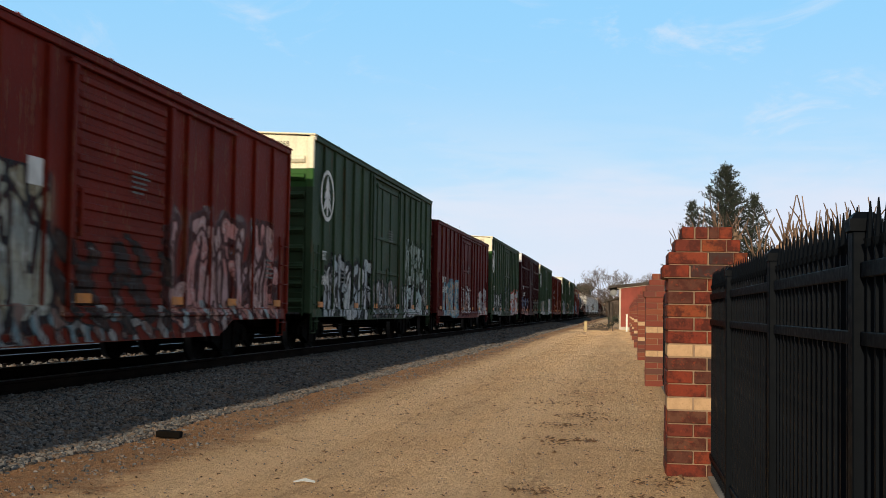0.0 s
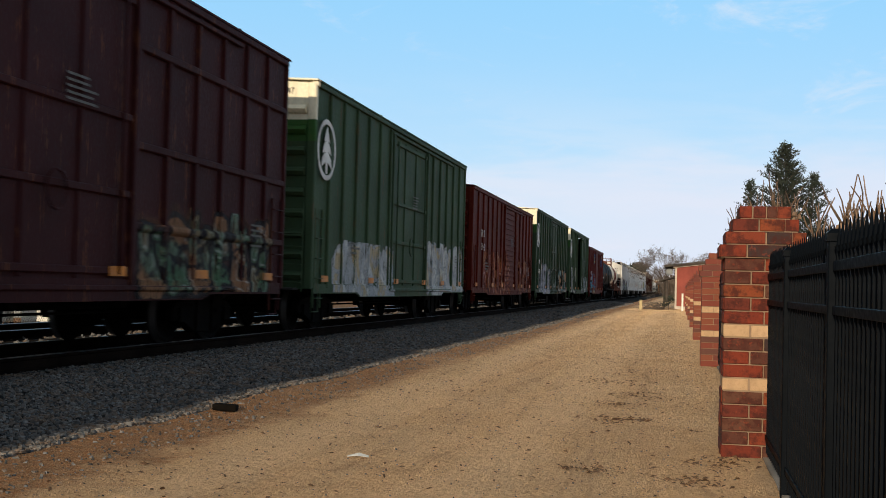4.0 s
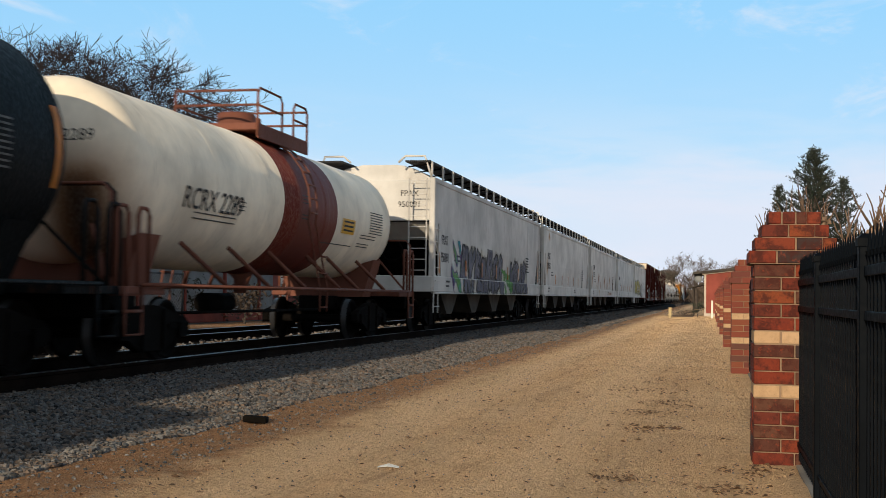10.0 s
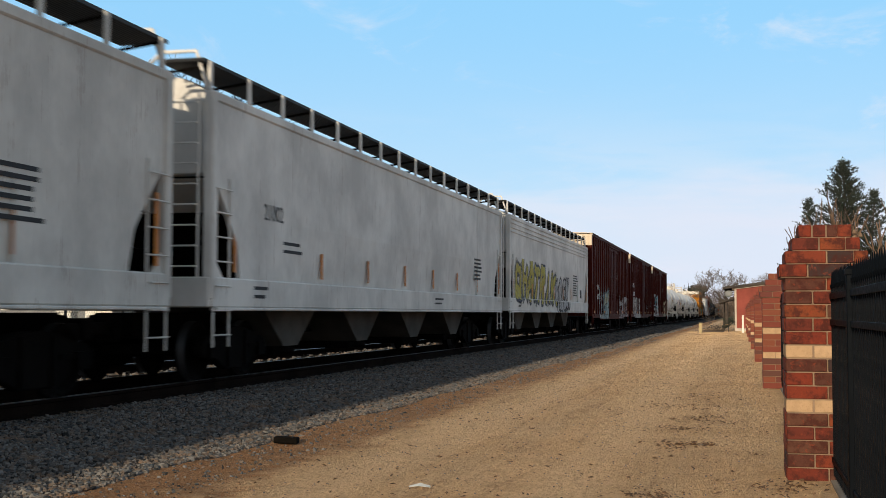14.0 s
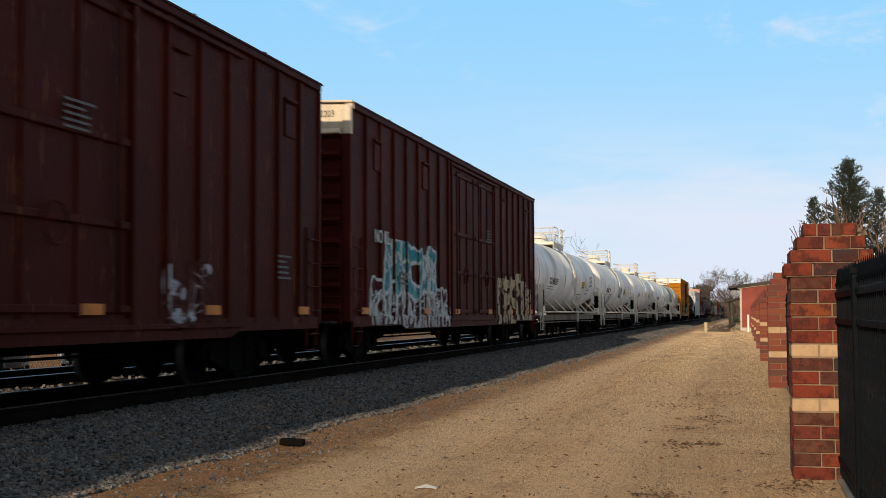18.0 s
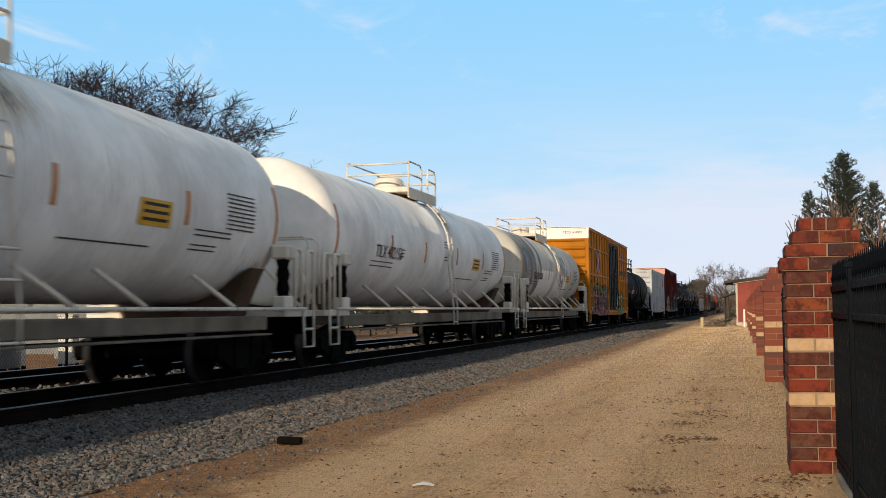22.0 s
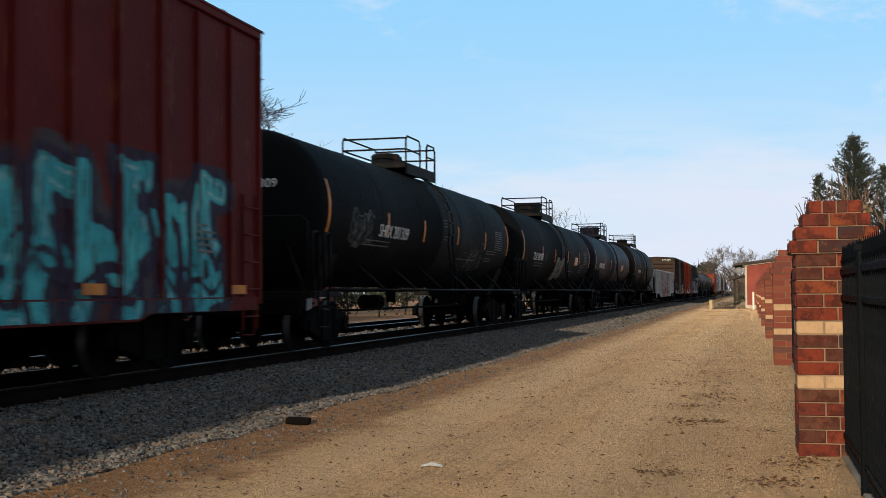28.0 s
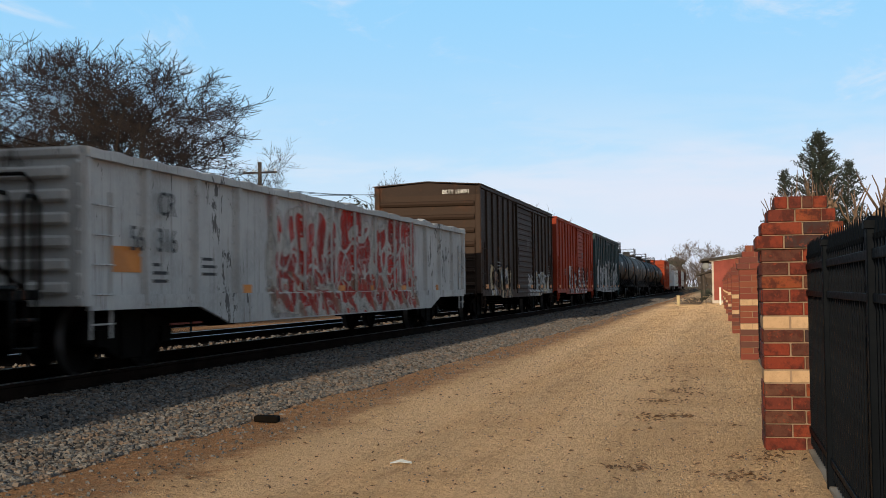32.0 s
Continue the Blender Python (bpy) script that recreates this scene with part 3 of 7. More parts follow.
def spray(car, tags):
    """Sprayed pieces on the near side: thin skins that follow ribs, doors and shells.
    tags: (y0, y1, z0, z1, outline, colours, seed, letters, word or style)."""
    if not tags:
        return
    verts, faces = [], []
    for ob in car.children:
        for o, m in [(ob, ob.matrix_basis)] + [(c, ob.matrix_basis @ c.matrix_basis) for c in ob.children]:
            if o.type == "MESH" and (o.name.split(".")[0] in FLESH or o.name.startswith("door_")):
                base = len(verts)
                verts += [m @ v.co for v in o.data.vertices]
                faces += [[base + k for k in f.vertices] for f in o.data.polygons]
    tree = BVHTree.FromPolygons(verts, faces)
    for coat, (y0, y1, z0, z1, line, cols, seed, letters, *word) in enumerate(tags):
        word = word[0] if word else ""
        letters = letters if word else max(2, round(letters * 1.2))
        rng = random.Random(seed * 7 + 1)
        h, w = z1 - z0, y1 - y0
        ys = np.linspace(y0 - 0.25 * h, y1 + 0.25 * h, int((w + 0.5 * h) / 0.045) + 2)
        zs = np.linspace(z0 - 0.22 * h, z1 + 0.22 * h, int(1.44 * h / 0.03) + 2)
        Y, Z = np.meshgrid(ys, zs)
        a, b = (Y - y0) / h, (Z - z0) / h
        ph = [rng.uniform(0, 6.28) for _ in range(8)]
        wa = a + 0.05 * np.sin(4.1 * b + 2.3 * a + ph[0]) + 0.03 * np.sin(9 * b + ph[1] + 3 * a)
        wb = b + 0.05 * np.sin(3.3 * a + ph[2]) + 0.035 * np.sin(8.2 * a + 2 * b + ph[3])
        wide = w / h
        cell = wide / letters

        def reach(segs, x, z, r):
            out = np.full(x.shape, 9.0)
            for p0, q0, p1, q1 in segs:
                dx, dz = p1 - p0, q1 - q0
                t = np.clip(((x - p0) * dx + (z - q0) * dz) / (dx * dx + dz * dz + 1e-6), 0, 1)
                # square-ended marker strokes: a blend of round and boxy distance
                ex, ez = x - p0 - t * dx, z - q0 - t * dz
                out = np.minimum(out, 0.6 * np.hypot(ex, ez) + 0.4 * np.maximum(abs(ex), abs(ez)))
            return out - r

        d = np.full(a.shape, 1.0)
        drop = np.full(a.shape, 1.0)
        tone = np.full(a.shape, 0.5)
        if word == "patch":
            f = np.zeros(a.shape)
            for k in range(9):
                f += np.sin(rng.uniform(1, 9) * a + rng.uniform(2, 8) * b + rng.uniform(0, 6.28) + 1.5 * np.sin(rng.uniform(2, 5) * b + rng.uniform(0, 6))) / 3
            d = 0.25 * (0.25 - f) + 0.5 * np.maximum(0, abs(b - 0.5) - 0.42) + 0.5 * np.maximum(0, abs(a - wide / 2) - wide / 2)
            tone = 0.5 + 0.4 * np.sin(3 * a + ph[4] + 2 * b)
        else:
            for k in range(letters):
                ch = word[k] if k < len(word) else ""
                segs = GLYPHS.get(ch) or loose_glyph(rng)
                grow, up, lean = rng.uniform(0.88, 1.18), rng.uniform(-.06, .08), rng.uniform(-.12, .18)
                lw = cell * rng.uniform(0.78, 0.98)
                x0 = k * cell + 0.1 * cell
                r = min(0.14, (0.14 if word else 0.175) * cell) * rng.uniform(0.85, 1.2)
                segs = [(x0 + p0 * lw * 0.8 + lean * q0 * 0.5, up + q0 * grow * 0.86 + 0.07, x0 + p1 * lw * 0.8 + lean * q1 * 0.5, up + q1 * grow * 0.86 + 0.07) for p0, q0, p1, q1 in segs]
                one = reach(segs, wa, wb, r)
                drop = np.minimum(drop, reach(segs, wa + 0.13, wb + 0.09, r + 0.03))
                cuts = [(x0 + rng.uniform(0, lw), rng.uniform(0, .9), x0 + rng.uniform(0, lw), rng.uniform(0.1, 1)) for _ in range(2)] if not word else [(0, -3, 0.01, -3)]
                one = np.maximum(one, 0.03 - reach(cuts, wa, wb, 0.012))
                over = one < 0.075
                d = np.where(over, one, np.minimum(d, one))
                tone = np.where(over, 0.5 + 0.45 * np.sin(ph[5] + k * 1.9 + 2.6 * wb + 1.2 * wa), tone)
            # loose can strokes across the letters
            for k in range(0 if word else 2):
                wave = rng.uniform(.2, .8) + rng.uniform(.1, .3) * np.sin(rng.uniform(1.5, 5) * a + rng.uniform(0, 6)) + 0.1 * np.sin(rng.uniform(6, 13) * a + rng.uniform(0, 6))
                d = np.where(d < 0.075, np.maximum(d, 0.022 - 0.9 * abs(b - wave)), d)
            # runs of wet paint below
            for k in range(int(w * 1.2)):
                at, low = rng.uniform(0, wide), rng.uniform(-.2, .02)
                d = np.minimum(d, reach([(at, low, at, 0.2)], a, b, 0.004))
        rough = 0.05 * np.sin(11 * a + ph[6]) + 0.05 * np.sin(7 * b + 5 * a + ph[7])
        haze = np.minimum(d - 0.1, 0.4) + rough
        spots, keep = [], {}
        for i in range(len(zs)):
            for j in range(len(ys)):
                if d[i, j] < 0.3 or drop[i, j] < 0.15:
                    hit = tree.ray_cast((2.6, ys[j], zs[i]), (-1, 0, 0))[0]
                    if hit is not None and hit.x > 0.5:
                        keep[(i, j)] = len(spots)
                        spots.append((hit.x + 0.005 + 0.004 * coat, ys[j], zs[i], d[i, j], drop[i, j], tone[i, j], haze[i, j]))
        quads = [(keep[(i, j)], keep[(i, j + 1)], keep[(i + 1, j + 1)], keep[(i + 1, j)]) for i, j in keep
                 if (i, j + 1) in keep and (i + 1, j + 1) in keep and (i + 1, j) in keep]
        if not quads:
            continue
        me = bpy.data.meshes.new("graffiti")
        me.from_pydata([q[:3] for q in spots], [], quads)
        ink = me.color_attributes.new("spray", "FLOAT_COLOR", "POINT")
        ink.data.foreach_set("color", [v for q in spots for v in q[3:]])
        me.materials.append(spray_paint(line, cols, seed, 0.02 if word == "patch" else 0.05, 0.5))
        link("graffiti", me, car, None, "spray-painted graffiti")


W2 = 1.6


def boxcar(label, y0, y1, eave, color, ribs=14, doors=1, door_kind="plug", door_color=None, door_at=0.5, door_w=3.0, grid=False, rust=0.3,
           tags=(), end_bands=(), side_bands=(), marks=(), end_mark="", mark_paint=None, sill_drop=0.0, dusty=0.25, round_roof=False, open_door=0.0, stripes=True, peak=0.07, end_size=0.17, plates=False):
    """A steel boxcar in its own space: the front end at y = 0, the rail heads at z = 0."""
    L = y1 - y0
    car = thing("boxcar", label, "boxcar", pose(TRACK_X, y0, RAIL_Z), "cars of the freight train")
    ink = mark_paint or WHITE
    coat = paint("boxcar_paint", color, car, rust, [(-2, 2, -.2, .14, a, b, c) for a, b, c in end_bands] + list(side_bands), 0.55, dusty)
    dark = STEEL
    F = 0.82
    t = 0.05
    # body: floor and walls with thickness; the doorway on the near side is a real opening
    d0, d1 = L * door_at - door_w * doors / 2, L * door_at + door_w * doors / 2
    for a, b in ((0, d0), (d1, L)):
        pbox("side_wall", car, coat, W2 - 0.10, W2 - 0.05, a, b, F, eave, 0.0)
    pbox("door_header", car, coat, W2 - 0.10, W2 - 0.05, d0, d1, eave - 0.22, eave, 0.0)
    pbox("side_wall", car, coat, -W2 + 0.05, -W2 + 0.10, 0, L, F, eave, 0.0)
    prism("end_wall", [(-W2 + .1, F), (W2 - .1, F), (W2 - .1, eave), (0, eave + peak), (-W2 + .1, eave)], L - t, L, coat, car)
    pbox("floor_deck", car, coat, -W2 + 0.10, W2 - 0.10, t, L - t, F, F + 0.08, 0.0)
    # front end wall with pressed horizontal ribs
    end = prism("end_wall", [(-W2 + .1, F), (W2 - .1, F), (W2 - .1, eave), (0, eave + peak), (-W2 + .1, eave)], 0, t, coat, car, "Y", "corrugated steel car end")
    rib_n = max(6, int((eave - F) / 0.42))
    zs = [F + 0.25 + i * (eave - F - 0.75) / (rib_n - 1) for i in range(rib_n)]
    out = [(-0.085, 0), (-0.06, 0.06), (0, 0.11), (0.06, 0.06), (0.085, 0)]
    bm = bmesh.new()
    a = [bm.verts.new((-W2 + 0.2, -b, h)) for h, b in out]
    b2 = [bm.verts.new((W2 - 0.2, -b, h)) for h, b in out]
    for i in range(4):
        bm.faces.new((a[i], b2[i], b2[i + 1], a[i + 1]))
    bm.faces.new(a), bm.faces.new(list(reversed(b2)))
    bmesh.ops.recalc_face_normals(bm, faces=bm.faces)
    me = bpy.data.meshes.new("end_rib")
    bm.to_mesh(me)
    bm.free()
    me.materials.append(coat)
    for z in zs:
        link("end_rib", me, end, pose(0, 0, z))
    # corner posts, top chord, side sill
    for x in (-1, 1):
        for y in (0.0, L):
            pbox("corner_post", car, coat, x * (W2 - 0.09) - 0.08, x * (W2 - 0.09) + 0.08, y - 0.05, y + 0.09 if y == 0 else y + 0.05, F, eave, 0.02)
        pbox("top_chord", car, coat, x * (W2 - 0.05) - 0.06, x * (W2 - 0.05) + 0.06, 0, L, eave - 0.07, eave + 0.03, 0.012)
    if sill_drop:
        pts = [(0.2, F), (0.2, F - .1), (3.4, F - .1), (4.1, F - sill_drop), (L - 4.1, F - sill_drop), (L - 3.4, F - .1), (L - .2, F - .1), (L - .2, F), (L - .2, F + 0.1), (.2, F + .1)]
    else:
        pts = [(0.1, F + .1), (0.1, F - .08), (3.2, F - .08), (3.5, F - .16), (L - 3.5, F - .16), (L - 3.2, F - .08), (L - .1, F - .08), (L - .1, F + .1)]
    for s in (1, -1):
        prism("side_sill", pts, s * (W2 - 0.05), s * (W2 - 0.01), coat, car, "X")
    # roof: shallow gable with raised seams
    prism("roof", [(-W2 - 0.02, eave + 0.03), (-W2 - 0.02, eave + 0.06), (0, eave + peak + 0.05), (W2 + 0.02, eave + 0.06), (W2 + 0.02, eave + 0.03), (0, eave + peak + 0.02)], -0.06, L + 0.06, coat, car, "Y", "low gabled steel car roof")
    nseam = int(L / 1.15)
    for i in range(1, nseam):
        y = L * i / nseam
        prism("roof_seam", [(-W2, eave + 0.06), (-W2, eave + 0.09), (0, eave + peak + 0.09), (W2, eave + 0.09), (W2, eave + 0.06), (0, eave + peak + 0.05)], y - 0.03, y + 0.03, coat, car) if i % 2 == 0 else None
    # side posts
    step = L / (ribs + 1)
    for i in range(1, ribs + 1):
        y = step * i
        for s in (1, -1):
            if s > 0 and d0 - 0.12 < y < d1 + 0.12:
                continue
            pbox("side_post", car, coat, s * (W2 - 0.05) - 0.03, s * (W2 - 0.05) + 0.055, y - 0.055, y + 0.055, F + 0.02, eave - 0.08, 0.02)
    if grid:
        for z in (F + (eave - F) * 0.2, F + (eave - F) * 0.46, F + (eave - F) * 0.78):
            for a, b in ((0.1, d0), (d1, L - 0.1)):
                pbox("side_rail", car, coat, W2 - 0.06, W2 + 0.012, a, b, z - 0.05, z + 0.05, 0.015)
    if plates:
        for y in (L * 0.085, L * 0.27, L * 0.73, L * 0.93):
            pbox("inspection_plate", car, coat, W2 - 0.052, W2 - 0.02, y - 0.2, y + 0.2, eave - 1.0, eave - 0.5, 0.012)
            pbox("plate_bracket", car, coat, W2 - 0.052, W2 + 0.02, y - 0.24, y + 0.24, eave - 0.47, eave - 0.42, 0.01)
    # doors on the near side
    dcoat = paint("door_paint", door_color, car, rust, (), 0.5, dusty) if door_color else coat
    for k in range(doors):
        a = d0 + k * door_w + 0.03
        b = a + door_w - 0.06
        if open_door:
            a, b = a + open_door, b + open_door
        xo = W2 + (0.03 if open_door else -0.03)
        z0, z1 = F + 0.06, eave - 0.2
        bm = bmesh.new()
        box_into(bm, xo - 0.08, xo - 0.02, a, b, z0, z1)
        bevelled(bm, 0.01)
        door = part("door", bm, dcoat, car, "closed plug door" if door_kind == "plug" and not open_door else "corrugated sliding door" if door_kind == "slide" else "plug door slid open")
        if door_kind == "plug":
            for f in (0.04, 0.30, 0.56, 0.96):
                pbox("door_rail", door, dcoat, xo - 0.03, xo + 0.03, a + 0.02, b - 0.02, z0 + (z1 - z0) * f - 0.045, z0 + (z1 - z0) * f + 0.045, 0.012)
            for f in (0.34, 0.66):
                pbox("door_stile", door, dcoat, xo - 0.03, xo + 0.012, a + (b - a) * f - 0.03, a + (b - a) * f + 0.03, z0 + 0.05, z1 - 0.05, 0.01)
            tubes("locking_rod", [[(xo + 0.045, a + 0.3, z0 + 0.1), (xo + 0.045, a + 0.3, z1 - 0.1)]], 0.02, dcoat, door)
            tubes("locking_rod", [[(xo + 0.045, b - 0.3, z0 + 0.1), (xo + 0.045, b - 0.3, z1 - 0.1)]], 0.02, dcoat, door)
            tubes("operating_wheel", [[(xo + 0.06, a + (b - a) * 0.5 + 0.22 * math.cos(q), z0 + 1.0 + 0.22 * math.sin(q)) for q in [i * math.pi / 6 for i in range(13)]]], 0.016, dcoat, door, "", 4)
        else:
            nz = 15
            for i in range(nz):
                z = z0 + 0.12 + i * (z1 - z0 - 0.24) / (nz - 1)
                pbox("corrugation", door, dcoat, xo - 0.04, xo + 0.012, a + 0.1, b - 0.1, z - 0.05, z + 0.05, 0.02)
            pbox("door_handle", door, dcoat, xo + 0.0, xo + 0.05, a + 0.12, a + 0.2, z0 + 0.9, z0 + 1.5, 0.01)
    for z in (F + 0.0, eave - 0.16):
        pbox("door_track", car, coat, W2 - 0.06, W2 + 0.03, max(0.4, d0 - 0.25), min(L - 0.4, d1 + (door_w * 0.95 if doors == 1 else 0.4)), z - 0.03, z + 0.03, 0.008)
    for y in (d0 - 0.06, d1 + 0.06):
        pbox("door_post", car, coat, W2 - 0.1, W2 + 0.02, y - 0.07, y + 0.07, F, eave - 0.1, 0.015)
    # ladders and grab irons
    ladder(car, coat, W2 - 0.04, 0.36, F - 0.35, F + 1.5, 0.46, 5, "x")
    ladder(car, coat, W2 - 0.04, L - 0.36, F - 0.35, F + 1.5, 0.46, 5, "x")
    ladder(end, coat, W2 - 0.42, -0.02, F - 0.05, F + 1.6, 0.44, 5, "y", "end_ladder", False)
    for y in (0.36, L - 0.36):
        tubes("stirrup", [[(W2 - .06, y - .2, F - .05), (W2 - .06, y - .2, F - .42), (W2 - .06, y + .2, F - .42), (W2 - .06, y + .2, F - .05)]], 0.016, coat, car)
    tubes("crossover_handhold", [[(-W2 + .2, -.16, F + .98), (W2 - .2, -.16, F + .98)]], 0.014, coat, end)
    pbox("crossover_platform", car, GRATE, -W2 + 0.25, W2 - 0.25, -0.36, -0.06, F - 0.02, F + 0.02, 0.005)
    # yellow reflectors along the sill
    if stripes:
        for y in (0.75, L * 0.27, L * 0.42, L * 0.62, L * 0.78, L - 0.8):
            pbox("reflector", car, ORANGE, W2 + 0.007, W2 + 0.013, y - 0.22, y + 0.22, F + 0.14, F + 0.26, 0.0)
    for text, y, z, size in marks:
        lettering(text, size, ink, car, on_side(W2 + 0.012, y, z), "reporting_mark", 0.9)
    if end_mark:
        lettering(end_mark, end_size, ink if end_bands == () else (BLACK if sum(end_bands[-1][2]) > 0.9 else WHITE), end, on_end(0.85, -0.006, eave - 0.16), "reporting_mark", 0.85)
    small_ink = FADED_WHITE if ink is WHITE else FADED_BLACK
    stencil_lines(car, small_ink, W2 + 0.008, L * 0.16, F + 0.95, 0.7, 3, 0.04, 0.1)
    stencil_lines(car, small_ink, W2 + 0.008 + (0.06 if open_door else 0.0), d1 - door_w * 0.45 + open_door, eave * 0.68, 0.7, 5, 0.028, 0.07)
    stencil_lines(car, small_ink, W2 + 0.008, L * 0.9, F + 1.0, 0.5, 5, 0.03, 0.08)
    spray(car, tags)
    underframe(car, L, F)
    running_gear(car, L)
    return car


FADED_WHITE = plain("worn_white_stencil", (0.13, 0.13, 0.125), 0.8, 0, 30, 0.6, 0.001)
FADED_BLACK = plain("worn_black_stencil", (0.075, 0.072, 0.07), 0.8, 0, 30, 0.6, 0.001)
BEAM = plain("dirty_beam_paint", (0.19, 0.16, 0.125), 0.8, 0, 3, 0.5, 0.004, 0.0, 0.05)
SADDLE = plain("rusty_saddle_plate", (0.11, 0.07, 0.045), 0.85, 0, 4, 0.5, 0.004, 0.0, 0.08)


def tank_car(label, y0, y1, r, color, z_mid=2.43, rust=0.2, bands=(), marks=(), ink=None, small=None, white_gear=False, dome=False, sill=False, tags=(), dusty=0.3, gloss=0.45, orange=True, end_mark="", gear_color=None, stains=(), spec=0.03):
    """A tank car: shell, heads, saddles, top platform with rails, ladder, running boards and end platforms."""
    # the shell runs from y0 to y1, the car's platforms stick out past it
    L = y1 - y0
    car = thing("tank_car", label, "tank car", pose(TRACK_X, y0 + 0.8, RAIL_Z), "cars of the freight train")
    ink = ink or WHITE
    coat = paint("tank_paint", color, car, rust, bands, gloss, dusty, stains, spec)
    gear = paint("tank_fittings_paint", gear_color or color, car, rust + 0.15, (), 0.55, dusty)
    head = 0.62
    prof = [(0.001, -head)] + [(r * math.sin(a), -head * math.cos(a)) for a in [i * math.pi / 20 for i in range(1, 10)]]
    prof += [(r, 0), (r, L * 0.25), (r, L * 0.49), (r + 0.012, L * 0.49 + 0.02), (r + 0.012, L * 0.51), (r, L * 0.51 + 0.02), (r, L * 0.75), (r, L)]
    prof += [(r * math.sin(a), L + head * math.cos(a)) for a in [i * math.pi / 20 for i in range(9, 0, -1)]] + [(0.001, L + head)]
    shell = lathe("shell", prof, coat, car, "Y", 48, pose(0, 0, z_mid), "")
    # weld seams
    for f in (0.0, 0.2, 0.38, 0.62, 0.8, 1.0):
        lathe("weld_seam", [(r, -0.012), (r + 0.007, 0), (r, 0.012)], coat, shell, "Y", 48, pose(0, L * f, 0))
    top = z_mid + r
    mid = L * 0.5 + 0.3
    # platform, manway, valves and rails
    px = 0.75
    plat = pbox("top_platform", car, gear, -px, px, mid - 1.25, mid + 1.35, top + 0.0, top + 0.12, 0.01)
    lathe("manway", [(0.001, 0.36), (0.3, 0.36), (0.34, 0.33), (0.34, 0.05), (0.4, 0.04), (0.4, -0.1)], gear, car, "Z", 20, pose(0, mid - 0.35, top + 0.05), "hatch with bolted lid")
    if dome:
        lathe("protective_housing", [(0.001, 0.5), (0.5, 0.5), (0.52, 0.46), (0.48, 0.1), (0.52, -0.15)], gear, car, "Z", 22, pose(0, mid + 0.1, top + 0.05))
    else:
        for yy, h in ((mid + 0.35, 0.3), (mid + 0.65, 0.22), (mid + 0.05, 0.2)):
            lathe("valve", [(0.001, h), (0.07, h), (0.08, h * 0.7), (0.05, h * 0.6), (0.1, 0.05), (0.1, 0)], gear, car, "Z", 10, pose(0.12, yy, top + 0.12))
    h = top + 0.72
    # rails: one loop each side of the ladder's gap on the near side, one long loop on the far side
    for s, y0r, y1r in ((1, mid - 1.25, mid - 0.05), (1, mid + 0.55, mid + 1.32), (-1, mid - 1.25, mid + 1.32)):
        tubes("platform_rail", [[(s * px, y0r, top - 0.1), (s * px, y0r, h - 0.1), (s * px, y0r + 0.1, h), (s * px, y1r - 0.1, h), (s * px, y1r, h - 0.1), (s * px, y1r, top - 0.1)], [(s * px, y0r, top + 0.42), (s * px, y1r, top + 0.42)]], 0.022, gear, plat, "", 6)
    for y, z in ((mid - 1.25, h - 0.05), (mid - 1.25, top + 0.42), (mid + 1.32, h - 0.05), (mid + 1.32, top + 0.42)):
        tubes("end_rail", [[(-px, y, z), (px, y, z)]], 0.022, gear, plat)
    for o in plat.children:
        o.location -= plat.location
    pbox("platform_apron", car, gear, px - 0.02, px + 0.02, mid - 1.25, mid + 1.35, top - 0.14, top + 0.1, 0.008)
    # side ladder following the shell
    for s in (1, -1):
        paths = []
        for dy in (-0.2, 0.2):
            line = [(s * (r + 0.1) * math.cos(radians(a)), mid + 0.15 + dy, z_mid + (r + 0.1) * math.sin(radians(a))) for a in (60, 45, 30, 15, 0, -12)]
            paths.append(line + [(s * (W2 - 0.08), mid + 0.15 + dy, 1.05), (s * (W2 - 0.08), mid + 0.15 + dy, 0.62)])
        for a in (52, 40, 28, 17, 6, -5):
            q = (s * (r + 0.1) * math.cos(radians(a)), z_mid + (r + 0.1) * math.sin(radians(a)))
            paths.append([(q[0], mid - 0.05, q[1]), (q[0], mid + 0.35, q[1])])
        for z in (1.6, 1.3, 1.0, 0.7):
            paths.append([(s * (W2 - 0.08), mid - 0.05, z), (s * (W2 - 0.08), mid + 0.35, z)])
        tubes("ladder", paths, 0.018, gear, car, "", 5)
    # running board bar and braces
    for s in (1, -1):
        tubes("side_handrail", [[(s * (W2 - 0.05), -0.6, 1.02), (s * (W2 - 0.05), L + 0.6, 1.02)]], 0.026, gear, car)
        for f in (0.14, 0.28, 0.42, 0.58, 0.68, 0.84):
            tubes("brace", [[(s * (W2 - 0.05), L * f + 0.3, 1.04), (s * (r * 0.9), L * f - 0.25, z_mid - r * 0.72)]], 0.036, gear, car, "", 6)
    # saddles, end platforms and their rails
    for y, d in ((0.55, -1), (L - 0.55, 1)):
        # saddle plates spread up under the shell, dark with rust
        prism("saddle", [(-0.85, 0.88), (0.85, 0.88), (r * 0.9, z_mid - 0.8), (r * 0.7, z_mid - r * 0.72), (0, z_mid - r * 1.0), (-r * 0.7, z_mid - r * 0.72), (-r * 0.9, z_mid - 0.8)], y - 0.3, y + 0.3, SADDLE if white_gear else gear, car)
        e = -1.15 if d < 0 else L + 1.15
        pbox("end_platform", car, gear, -W2 + 0.1, W2 - 0.1, min(e, e - d * 1.3), max(e, e - d * 1.3), 0.9, 1.0, 0.01)
